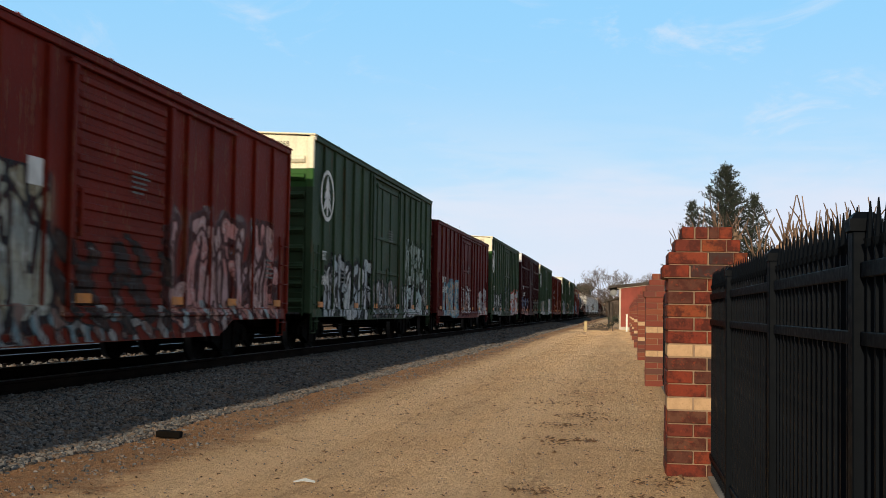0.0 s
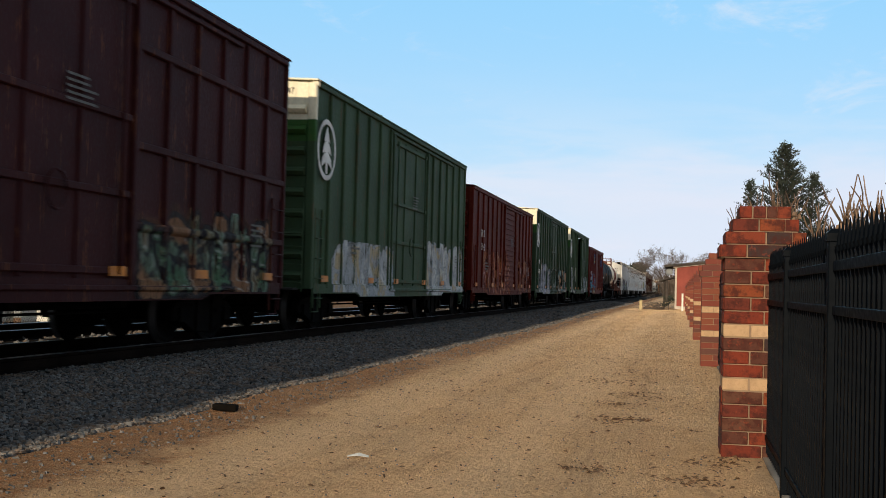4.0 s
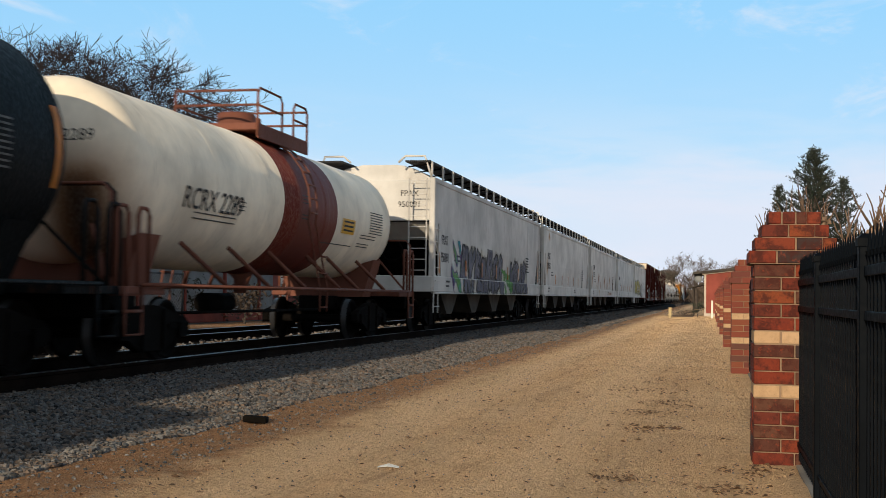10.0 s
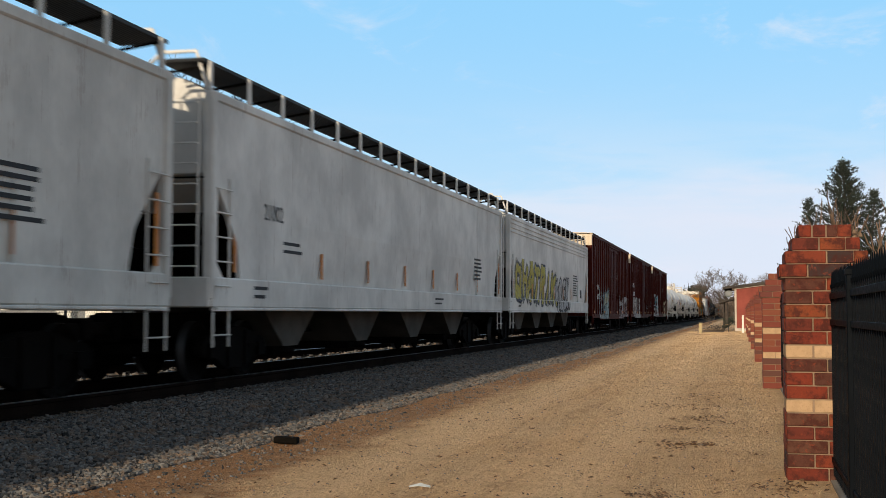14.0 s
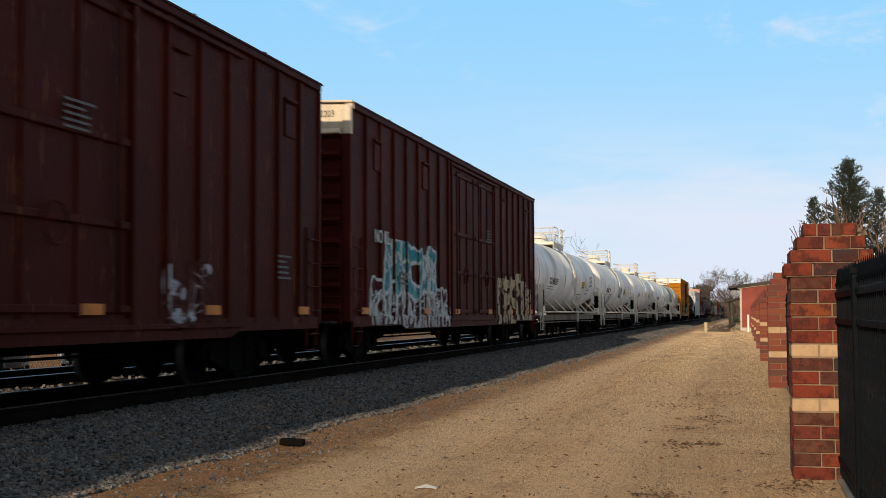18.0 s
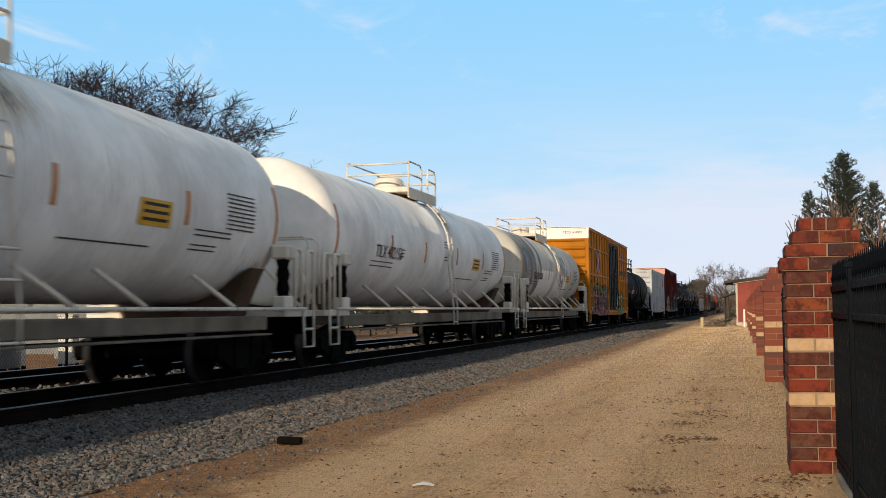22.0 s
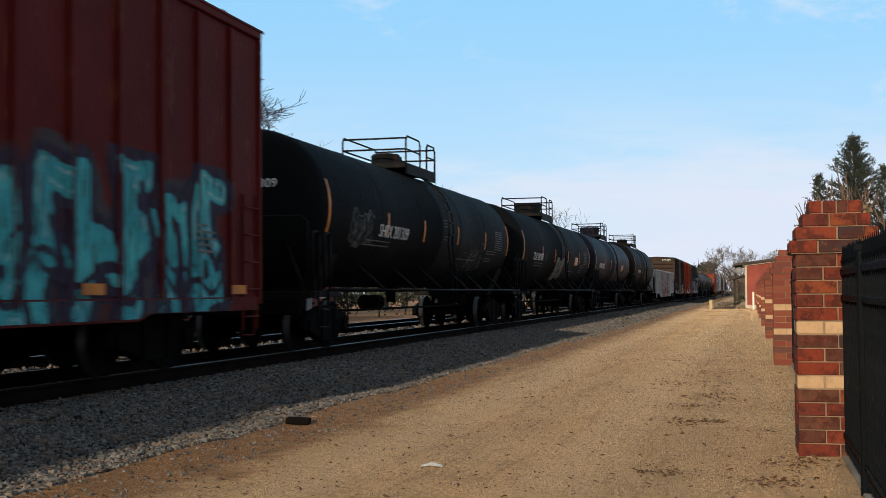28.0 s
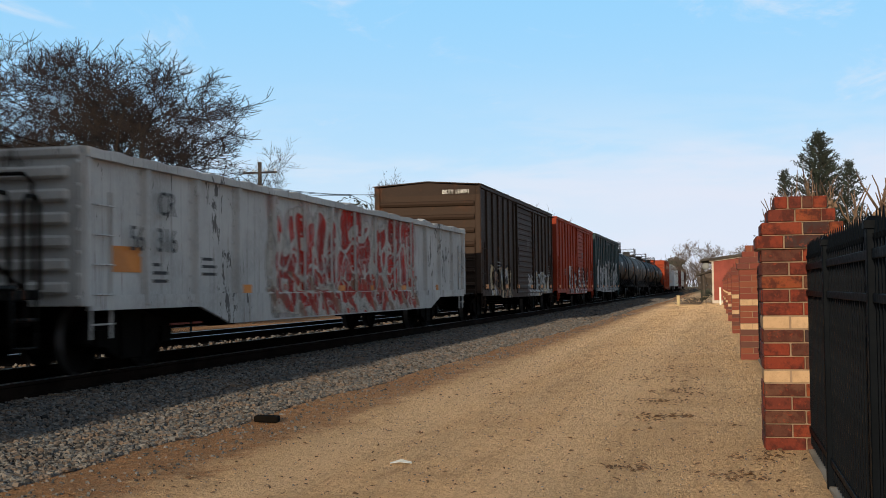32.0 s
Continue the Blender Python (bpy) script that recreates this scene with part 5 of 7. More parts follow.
green_car(25.35, 41.53, "green boxcar with a white round tree badge and pale graffiti", ((1.2, 6.2, 0.7, 1.95, BLK, WHITE_TAGS, 1, 6), (6.6, 10.0, 0.75, 1.6, BLK, (GRY, (0.3, 0.3, 0.28), (0.2, 0.16, 0.14)), 6, 7), (11.0, 15.8, 0.75, 1.75, BLK, ((0.4, 0.5, 0.5), WHT, GRY), 9, 5), (11.4, 14.8, 1.8, 2.9, GREEN, ((0.3, 0.36, 0.33), GREEN, (0.24, 0.3, 0.27), GREEN), 10, 4)), (("IBT", 1.0, 2.1, 0.3), ("18868", 1.1, 1.55, 0.3)), "18868")
add(boxcar("dull maroon boxcar with white lettering and worn graffiti", 43.14, 59.57, 4.12, MAROON, 14, 1, "plug", door_at=0.497, door_w=3.6, peak=0.12, rust=0.35, sill_drop=0.2, end_mark="BKTY 151590",
           tags=((1.8, 5.8, 0.7, 1.9, (0.1, 0.25, 0.33), ((0.4, 0.45, 0.45), GRY, (0.45, 0.3, 0.2), WHT), 12, 5), (6.6, 9.7, 0.85, 1.8, MAROON, (WHT, GRY, (0.4, 0.25, 0.2), MAROON), 14, 3), (12.2, 16, 0.7, 1.8, MAROON, (WHT, PINK, GRY, MAROON), 15, 4)),
           marks=(("BK  TY", 1.5, 2.05, 0.34), ("151  590", 1.6, 1.68, 0.34)), dusty=0.25))
green_car(61.2, 77.1, "green boxcar with a tree badge and pale red-white graffiti", ((1.6, 5.0, 0.7, 1.7, BLK, WHITE_TAGS, 21, 4), (6.6, 9.8, 0.8, 2.2, GREEN, ((0.1, 0.12, 0.11), GREEN, (0.07, 0.085, 0.08)), 24, 4), (10.4, 15.4, 0.75, 2.0, (0.4, 0.09, 0.06), (WHT, (0.34, 0.42, 0.5), WHT, (0.3, 0.4, 0.48)), 22, 5)), (("IBT", 1.0, 2.1, 0.3),), "IBT 18853", 1.05)
add(boxcar("dark brown rib-sided boxcar with blue and pink graffiti", 79.1, 95.4, 4.68, (0.036, 0.009, 0.010), 16, 1, "plug", door_at=0.525, door_w=3.8, grid=True, rust=0.25, end_bands=((4.15, 5.0, (0.7, 0.7, 0.68)),),
           tags=((0.9, 6.2, 1.15, 1.75, BLK, ((0.1, 0.16, 0.3), (0.14, 0.22, 0.33), (0.08, 0.12, 0.25)), 31, 8), (0.9, 6.2, 0.66, 1.2, BLK, ((0.45, 0.2, 0.17), ORG, (0.5, 0.3, 0.3)), 32, 6), (10.8, 15.6, 0.8, 1.75, BLK, ((0.06, 0.12, 0.07), (0.1, 0.14, 0.1), (0.2, 0.1, 0.05)), 33, 5)),
           marks=(("IB   T", 1.6, 2.5, 0.34), ("30  02  19", 2.3, 2.05, 0.34)), end_mark="IBT 300219", dusty=0.2))
green_car(97.1, 113.0, "faded green boxcar with a tree badge and cream graffiti", ((1.5, 6.5, 0.6, 1.6, GRY, (TAN, WHT, GRY), 41, 6), (10.5, 15.6, 0.8, 1.9, GRY, (TAN, GRY, WHT), 42, 6)), (), "IBT 18847", 1.25)
add(boxcar("bright rust-red boxcar with orange flame-like graffiti", 114.6, 130.7, 4.2, (0.075, 0.0085, 0.0042), 14, 1, "slide", door_at=0.55, door_w=3.0, peak=0.14, rust=0.3, marks=(("LR  S", 1.9, 2.75, 0.36), ("21  43", 2.0, 2.3, 0.36)),
           tags=((2.4, 9.0, 0.6, 2.0, (0.12, 0.02, 0.01), ((0.3, 0.08, 0.025), (0.36, 0.14, 0.05), (0.2, 0.04, 0.018), (0.12, 0.02, 0.01)), 51, 8), (11.6, 15.6, 0.6, 1.9, (0.12, 0.02, 0.01), ((0.26, 0.08, 0.03), (0.32, 0.13, 0.055), (0.2, 0.11, 0.09), (0.1, 0.02, 0.012)), 52, 5)), dusty=0.25))
green_car(132.3, 148.5, "green boxcar with a tree badge and grey-white graffiti", ((1.9, 6.4, 0.68, 1.9, (0.2, 0.22, 0.26), ((0.4, 0.42, 0.5), (0.3, 0.31, 0.4), (0.38, 0.38, 0.36), (0.2, 0.22, 0.27)), 61, 6), (6.6, 10.0, 0.75, 1.9, GREEN, (GREEN, (0.2, 0.22, 0.2), GREEN), 62, 4), (10.3, 16.0, 0.75, 1.8, BLK, ((0.4, 0.42, 0.41), (0.16, 0.32, 0.33), (0.34, 0.2, 0.1), (0.1, 0.12, 0.1)), 63, 7)), (("IBT", 1.3, 2.2, 0.3), ("18868", 1.3, 1.75, 0.3)), "IBT 18854")
green_car(150.2, 165.4, "green boxcar with its plug door slid open, graffiti below", ((0.9, 5.0, 0.7, 2.1, BLK, ((0.36, 0.4, 0.3), (0.4, 0.4, 0.38), (0.22, 0.26, 0.26), (0.3, 0.28, 0.1)), 71, 4), (8.8, 14.8, 0.7, 1.7, BLK, ((0.15, 0.25, 0.26), GRY, WHT), 72, 6)), (("IBT", 1.2, 2.2, 0.3),), "IBT 18841", 1.3, open_door=3.3, door_at=0.47, door_w=3.3)
add(boxcar("dull red boxcar with a blue-edged graffiti panel", 166.9, 183.0, 4.1, (0.105, 0.017, 0.0145), 14, 1, "slide", door_at=0.508, door_w=3.1, peak=0.12, rust=0.3, end_mark="BKTY 152990", sill_drop=0.2,
           tags=((2.4, 6.4, 0.95, 2.0, (0.1, 0.34, 0.5), ((0.26, 0.02, 0.03), (0.2, 0.015, 0.02), (0.3, 0.03, 0.04)), 81, 4), (1.0, 2.7, 0.75, 1.5, BLK, ((0.1, 0.36, 0.5), (0.13, 0.4, 0.55)), 85, 2), (2.5, 6.4, 0.66, 1.05, BLK, ((0.55, 0.42, 0.25), (0.5, 0.36, 0.12), (0.2, 0.03, 0.02)), 82, 6), (4.5, 5.4, 3.1, 3.7, BLU, ((0.6, 0.5, 0.12), BLU), 83, 2), (12.9, 14.7, 3.0, 3.7, BLU, ((0.65, 0.55, 0.3), (0.6, 0.5, 0.15), BLU), 84, 3)),
           marks=(("BK   TY", 1.55, 2.2, 0.36), ("152  990", 1.6, 1.8, 0.36)), dusty=0.2))
add(tank_car("long matt black tank car with white lettering", 184.9, 201.0, 1.36, (0.0065, 0.0078, 0.0085), 2.46, 0.0, marks=(("NATX 38244", 2.2, -19, 0.36),), dusty=0.06, gloss=0.55, spec=0.06))
add(tank_car("cream tank car with a brown centre band and rust streaks", 203.2, 215.4, 1.21, (0.8, 0.71, 0.57), 2.49, 0.04, ((-2, 2, 5.3, 8.3, 0, 5, (0.12, 0.02, 0.013)), (0.15, 1.05, -1.0, 0.35, 0.6, 2.6, (0.2, 0.09, 0.035), 0.35), (0.4, 0.85, -1.0, 0.2, 0.6, 2.35, (0.028, 0.014, 0.009), 0.22)), (("RCRX 2289", 2.4, -12, 0.44),), BLACK, SIGN, gear_color=(0.15, 0.06, 0.042), dusty=0.06, orange=False, end_mark="RCRX 2289"))
HOP = (0.56, 0.545, 0.51)
HOP_RUST = [(0.09, 0.035, 0.015), (0.16, 0.06, 0.02), (0.3, 0.24, 0.18)]
add(hopper_car("light grey covered hopper with purple and green graffiti", 219.15, 238.3, 3.84, (0.5, 0.485, 0.46), ((3.8, 10.6, 1.1, 2.15, BLK, ((0.14, 0.14, 0.18), (0.2, 0.2, 0.25), (0.11, 0.11, 0.15), (0.4, 0.38, 0.1)), 91, 7, "RYEBREO"), (12.2, 15.8, 1.1, 2.1, BLK, ((0.14, 0.14, 0.18), (0.2, 0.2, 0.25), (0.11, 0.11, 0.15), (0.4, 0.38, 0.1)), 94, 4, "WEJR"), (2.4, 3.4, 1.15, 2.2, PUR, (LIM, PUR, TEAL), 92, 2, "patch"), (10.4, 12.4, 1.1, 1.7, LIM, ((0.08, 0.25, 0.06), LIM), 93, 1, "patch")), (("FPAX", 1.35, 2.35, 0.36), ("950091", 1.4, 1.9, 0.36)), "FPAX 950091", 0.1, 0.1))
add(hopper_car("pale grey covered hopper with orange rust streaks", 239.6, 258.7, 3.84, HOP, (), (("FPAX", 1.85, 2.66, 0.4), ("970312", 1.85, 2.24, 0.4)), "FPAX 970312", 0.12, stains=((1.9, 3.5, 0.4, 0.25, (0.4, 0.22, 0.08)), (1.3, 2.2, 0.4, 0.6, (0.42, 0.24, 0.1)))))
add(hopper_car("pale grey covered hopper with dark rust blotches on its side", 260.0, 279.9, 3.84, HOP, (), (("SNHX", 2.35, 2.7, 0.4), ("5355", 2.25, 2.28, 0.4)), "SNHX 5355", 0.12, stains=((5.6, 2.1, 0.75, 0.42, (0.22, 0.08, 0.025)), (9.8, 2.0, 0.7, 0.34, (0.28, 0.14, 0.06)), (14.0, 2.1, 0.6, 0.4, (0.3, 0.17, 0.08)), (1.25, 2.0, 0.5, 0.7, (0.36, 0.19, 0.08)), (5.6, 1.4, 0.35, 0.5, (0.42, 0.3, 0.16)), (14.0, 1.2, 2.5, 0.16, (0.3, 0.14, 0.07)))))
add(hopper_car("plain pale grey covered hopper", 281.1, 300.9, 3.84, (0.6, 0.585, 0.555), (), (("21002", 2.2, 2.4, 0.34),), "", 0.1))
add(hopper_car("off-white covered hopper with yellow letters sprayed along it", 302.2, 321.3, 3.9, (0.62, 0.605, 0.575), ((1.0, 9.6, 1.4, 2.45, (0.05, 0.06, 0.09), (YEL, (0.55, 0.5, 0.14), YEL), 111, 7, "  ATRIK"), (9.7, 13.1, 1.1, 2.15, BLK, ((0.5, 0.5, 0.5), (0.56, 0.55, 0.57), (0.5, 0.5, 0.5), BLK), 112, 4, "HDEN")), (), "", 0.1, 0.1, True))
NOKL = dict(ribs=20, doors=2, door_kind="plug", door_at=0.528, door_w=2.45, rust=0.22, dusty=0.2, plates=True)
add(boxcar("tall oxide-brown boxcar with pale blue-grey graffiti", 322.9, 342.0, 4.64, BROWN, end_bands=((4.12, 4.95, (0.6, 0.5, 0.38)),), end_mark="NOKL 603223", marks=(("NO KL", 2.2, 2.2, 0.36), ("603 223", 2.2, 1.75, 0.34)),
           tags=((3.1, 7.3, 0.68, 2.0, (0.1, 0.12, 0.13), ((0.36, 0.46, 0.47), (0.45, 0.42, 0.3), (0.3, 0.4, 0.42)), 121, 5), (12.8, 18.4, 0.7, 1.75, BROWN, ((0.42, 0.45, 0.47), GRY, (0.3, 0.22, 0.2), BROWN), 122, 6)), **NOKL))
add(boxcar("tall dark oxide-brown boxcar with white graffiti at its foot", 343.4, 362.0, 4.64, shade(BROWN, 0.9), end_bands=((4.12, 4.95, (0.6, 0.5, 0.38)),), end_mark="NOKL 603233", marks=(("NO KL", 2.0, 2.75, 0.42), ("501 670", 2.2, 2.2, 0.4)),
           tags=((2.4, 7.6, 0.6, 1.75, (0.2, 0.17, 0.17), (WHT, GRY, (0.55, 0.5, 0.45)), 131, 5), (13.2, 14.6, 0.9, 1.5, BROWN, (GRY, BROWN), 132, 2)), ribs=20, doors=1, door_kind="plug", door_at=0.58, door_w=3.2, rust=0.2, dusty=0.18, plates=True))
add(boxcar("tall oxide-brown boxcar with teal and cream graffiti", 363.6, 382.6, 4.64, BROWN, end_bands=((4.12, 4.95, (0.6, 0.5, 0.38)),), end_mark="NOKL 603203", marks=(("NO KL", 1.8, 2.4, 0.36),),
           tags=((1.3, 7.2, 0.68, 1.5, WHT, (BROWN, (0.4, 0.38, 0.34), BROWN, (0.3, 0.1, 0.04)), 141, 8), (2.2, 6.2, 1.4, 2.25, WHT, ((0.03, 0.25, 0.27), TEAL, (0.05, 0.3, 0.32)), 142, 4), (13.0, 18.4, 0.68, 1.9, BROWN, (TAN, (0.5, 0.4, 0.26), TAN, BROWN), 143, 5)), **NOKL))
TW = (0.78, 0.755, 0.72)
for i, (a, b, mark, c, extra) in enumerate(((384.3, 400.3, "TILX 402243", TW, ()), (403.1, 419.1, "TILX 402227", TW, ((8.95, 10.3, 1.95, 2.45, (0.03, 0.06, 0.25), ((0.05, 0.09, 0.3), (0.2, 0.25, 0.4)), 151, 3), (4.1, 5.5, 1.5, 1.95, (0.3, 0.34, 0.4), (TW, (0.5, 0.52, 0.55)), 154, 3))), (421.9, 437.6, "TILX 402155", (0.8, 0.775, 0.735), ()), (440.4, 456.1, "TILX 402156", TW, ()), (459.1, 473.6, "TILX 201006", (0.52, 0.49, 0.43), ((0.4, 3.6, 1.7, 3.3, (0.3, 0.29, 0.27), ((0.34, 0.33, 0.31), (0.24, 0.235, 0.22)), 152, 3, "patch"), (9, 10.5, 2.0, 2.9, (0.34, 0.33, 0.31), ((0.38, 0.37, 0.35), (0.3, 0.3, 0.3)), 153, 2, "patch"))))):
    add(tank_car("off-white tank car with black lettering and rust stains" if i != 4 else "stained grey-white tank car with worn black lettering", a, b, 1.33, c, 2.43, 0.25 if i == 4 else 0.06, marks=((mark, 3.4, -12, 0.36),), ink=BLACK, small=SIGN, sill=True, white_gear=True, dusty=0.06, bands=(((-2, 2, 3.8, 6.9, 1.45, 2.4, (0.74, 0.71, 0.66), 0.02), (-2, 2, 7.6, 10.6, 1.45, 2.3, (0.74, 0.71, 0.66), 0.02), (-2, 2, 0.2, 2.4, 1.2, 3.3, (0.13, 0.125, 0.115), 0.5)) if i == 4 else ((-2, 2, 3.3, 4.3, 2.5, 3.6, (0.4, 0.37, 0.33), 0.4),) if i == 0 else ()), tags=extra, gear_color=(0.66, 0.6, 0.51), stains=((0.4, 1.2, 0.9, 0.5, (0.35, 0.22, 0.12)), (b - a - 0.3, 1.3, 0.8, 0.6, (0.32, 0.2, 0.12)), ((b - a) / 2 + 1.0, 3.2, 0.7, 0.5, (0.5, 0.42, 0.32)))))
YELLOW = (0.39, 0.145, 0.0115)
yellow = add(boxcar("tall yellow boxcar with black double doors and purple-green graffiti", 475.9, 495.0, 4.64, YELLOW, 16, 2, "plug", (0.005, 0.0085, 0.0095), 0.56, 2.5, True, 0.2, end_bands=((4.2, 5.0, (0.74, 0.72, 0.66)),), end_mark="TBOX 664054", mark_paint=BLACK,
             tags=((0.7, 8.0, 0.75, 2.05, BLK, ((0.04, 0.22, 0.08), (0.03, 0.17, 0.06), (0.05, 0.2, 0.08)), 162, 3), (1.7, 7.9, 0.7, 1.75, (0.05, 0.03, 0.06), ((0.3, 0.08, 0.07), (0.16, 0.07, 0.12), (0.36, 0.13, 0.1)), 161, 6), (12.6, 16.4, 0.62, 1.8, (0.02, 0.02, 0.03), ((0.1, 0.42, 0.2), (0.5, 0.6, 0.5), (0.05, 0.3, 0.14), (0.3, 0.12, 0.22)), 163, 4)),
             marks=(("TB  OX", 1.7, 2.35, 0.34), ("66  40  54", 2.1, 1.95, 0.34), ("CAR POOLING EXPERTS", 15.6, 2.98, 0.42)), dusty=0.15))
LOGO_P = plain("dark_red_logo_paint", (0.16, 0.022, 0.03), 0.6, 0, 6, 0.2, 0.001)
RED_P, BLUE_P = plain("red_stripe", (0.42, 0.03, 0.03), 0.5, 0, 6, 0.2, 0.001), plain("blue_stripe", (0.03, 0.06, 0.34), 0.5, 0, 6, 0.2, 0.001)
for sgn, mt in ((1, RED_P), (-1, BLUE_P)):
    pbox("crossed_stripe", yellow, mt, W2 + 0.008 + 0.004 * (sgn > 0), W2 + 0.012 + 0.004 * (sgn > 0), 2.55, 4.15, 3.1, 3.32, 0.0, "", (38 * sgn, 0, 0))
for dy in (0, 0.55, 1.1):
    pbox("logo_bar", yellow, LOGO_P, W2 + 0.008, W2 + 0.014, 14.85 + dy, 15.03 + dy, 3.42, 3.95, 0.0)
    pbox("logo_bar", yellow, LOGO_P, W2 + 0.008, W2 + 0.014, 14.68 + dy, 15.2 + dy, 3.95, 4.1, 0.0)
add(tank_car("black tank car with grey lettering", 497.8, 513.4, 1.34, (0.004, 0.0044, 0.005), 2.36, 0.0, marks=(("CRGX 7690", 3.3, -12, 0.34),), dusty=0.05, spec=0.03, gloss=0.62, sill=False, tags=((0.5, 1.9, 1.75, 2.2, (0.02, 0.02, 0.02), ((0.1, 0.1, 0.1), (0.004, 0.0044, 0.005)), 171, 4),)))
add(boxcar("whitish grey boxcar, its lower side peeling to black", 515.8, 531.4, 3.95, (0.47, 0.485, 0.5), 14, 1, "plug", door_at=0.53, door_w=3.3, peak=0.12, rust=0.25, mark_paint=BLACK, tags=((0.4, 15.2, 0.6, 1.25, (0.52, 0.515, 0.5), (BLK, (0.52, 0.515, 0.5), (0.52, 0.515, 0.5), (0.1, 0.1, 0.11)), 181, 12), (12.6, 15.2, 1.0, 2.0, WHT, (BLK, WHT, GRY), 182, 4), (12.8, 14.4, 2.9, 3.5, (0.52, 0.515, 0.5), ((0.4, 0.05, 0.04), (0.4, 0.05, 0.04)), 183, 2)), end_mark="NOKL 5220", dusty=0.2))
add(boxcar("tall maroon boxcar with bold turquoise graffiti letters", 533.0, 553.5, 4.6, (0.082, 0.0082, 0.0068), 20, 2, "plug", None, 0.5, 2.4, False, 0.2, end_bands=((4.1, 4.95, (0.55, 0.3, 0.24)),),
           tags=((14.0, 19.4, 0.65, 2.25, (0.03, 0.025, 0.05), ((0.05, 0.36, 0.40), (0.07, 0.42, 0.44), (0.04, 0.3, 0.34), (0.02, 0.16, 0.19)), 191, 5), (2.2, 6.6, 0.75, 2.0, (0.06, 0.05, 0.08), ((0.25, 0.3, 0.3), (0.07, 0.33, 0.36), (0.35, 0.3, 0.16)), 192, 4)), dusty=0.2))
BT = (0.0048, 0.0055, 0.0064)
add(tank_car("matt black tank car with chalky scrawls and white lettering", 556.2, 571.9, 1.35, BT, 2.44, 0.0, marks=(("SHPX 201309", 4.0, -12, 0.36),), tags=((10.6, 12.6, 1.6, 2.15, (0.035, 0.035, 0.037), (BT, (0.01, 0.01, 0.011), BT), 201, 4), (1.3, 2.6, 1.9, 2.4, (0.07, 0.07, 0.07), (BT, (0.02, 0.02, 0.02), BT), 202, 3)), dusty=0.05, spec=0.03, gloss=0.62, end_mark="201309"))
add(tank_car("black tank car with a round housing on top", 574.4, 590.4, 1.37, BT, 2.42, 0.0, marks=(("TILX 281409", 2.8, -12, 0.36),), dome=True, small=ORANGE, tags=((7.0, 8.8, 1.5, 2.1, (0.2, 0.05, 0.05), ((0.1, 0.2, 0.18), (0.14, 0.22, 0.2)), 211, 3),), dusty=0.05, spec=0.03, gloss=0.62))
add(tank_car("glossy blue-black tank car", 593.0, 608.8, 1.35, (0.0055, 0.0068, 0.0125), 2.46, 0.0, marks=(("ADMX 30052", 2.5, -12, 0.36),), small=ORANGE, dome=True, dusty=0.05, gloss=0.5, spec=0.06))
add(tank_car("short dark grey tank car streaked with brown", 611.3, 625.2, 1.49, (0.006, 0.0055, 0.005), 2.5, 0.03, marks=(("PROX 75900", 3.0, -12, 0.28),), dome=False, dusty=0.05, gloss=0.55, spec=0.05))
GON = (0.37, 0.37, 0.365)
add(gondola("peeling white gondola with red graffiti and black numbers", 627.9, 648.1, 2.48, GON, ((5.8, 14.7, 0.72, 2.2, (0.42, 0.4, 0.37), ((0.34, 0.018, 0.01), (0.4, 0.024, 0.014), (0.26, 0.018, 0.012), (0.32, 0.02, 0.012)), 221, 7), (5.6, 14.9, 0.6, 1.15, (0.4, 0.36, 0.32), ((0.3, 0.03, 0.02), (0.36, 0.05, 0.03), (0.24, 0.16, 0.12)), 222, 8, "patch")),
            (("CR", 1.95, 2.03, 0.42), ("56   316", 1.6, 1.58, 0.42))))
add(boxcar("weathered black-brown boxcar with rusty ribs and pale graffiti", 650.5, 666.1, 3.95, (0.03, 0.02, 0.016), 15, 1, "slide", door_at=0.535, door_w=3.6, peak=0.12, rust=0.2, tags=((1.6, 5.4, 0.45, 1.5, BLK, (TAN, GRY, (0.2, 0.1, 0.05)), 231, 5), (9.0, 15.2, 0.55, 1.4, GRY, ((0.2, 0.2, 0.18), TAN, (0.08, 0.06, 0.05)), 232, 8)), end_mark="BKTY 154091", end_bands=((0.9, 3.7, (0.036, 0.023, 0.017)),), dusty=0.3))
add(boxcar("orange-red boxcar with white graffiti at the foot", 667.6, 683.0, 3.95, (0.24, 0.035, 0.016), 14, 1, "slide", door_at=0.6, rust=0.3, tags=((4.2, 13.0, 0.5, 1.7, BLK, (WHT, GRY, (0.24, 0.035, 0.016)), 241, 8),)))
add(boxcar("dark teal boxcar scrawled with white graffiti", 684.6, 701.2, 3.95, (0.03, 0.05, 0.055), 14, 1, "plug", rust=0.3, tags=((1.0, 15.4, 0.5, 2.2, GRY, (GRY, (0.05, 0.07, 0.08), (0.03, 0.05, 0.055), (0.2, 0.1, 0.06)), 251, 12),)))
for i in range(4):
    add(tank_car("black tank car with a white head seam" if i % 2 == 0 else "dark grey tank car", 703.8 + 18.2 * i, 719.4 + 18.2 * i, 1.35, BT if i != 1 else (0.04, 0.041, 0.043), 2.44, 0.0, marks=(("TILX 28", 3.0, 10, 0.34),), dusty=0.1))
add(boxcar("orange-red boxcar far back in the train", 777.0, 793.0, 4.3, (0.26, 0.045, 0.02), 14, 1, "slide", rust=0.3))
for i, (a, c) in enumerate(((794.6, (0.3, 0.31, 0.32)), (815.2, (0.5, 0.5, 0.49)))):
    add(hopper_car("grey covered hopper far back in the train", a, a + 19.2, 3.84, c))
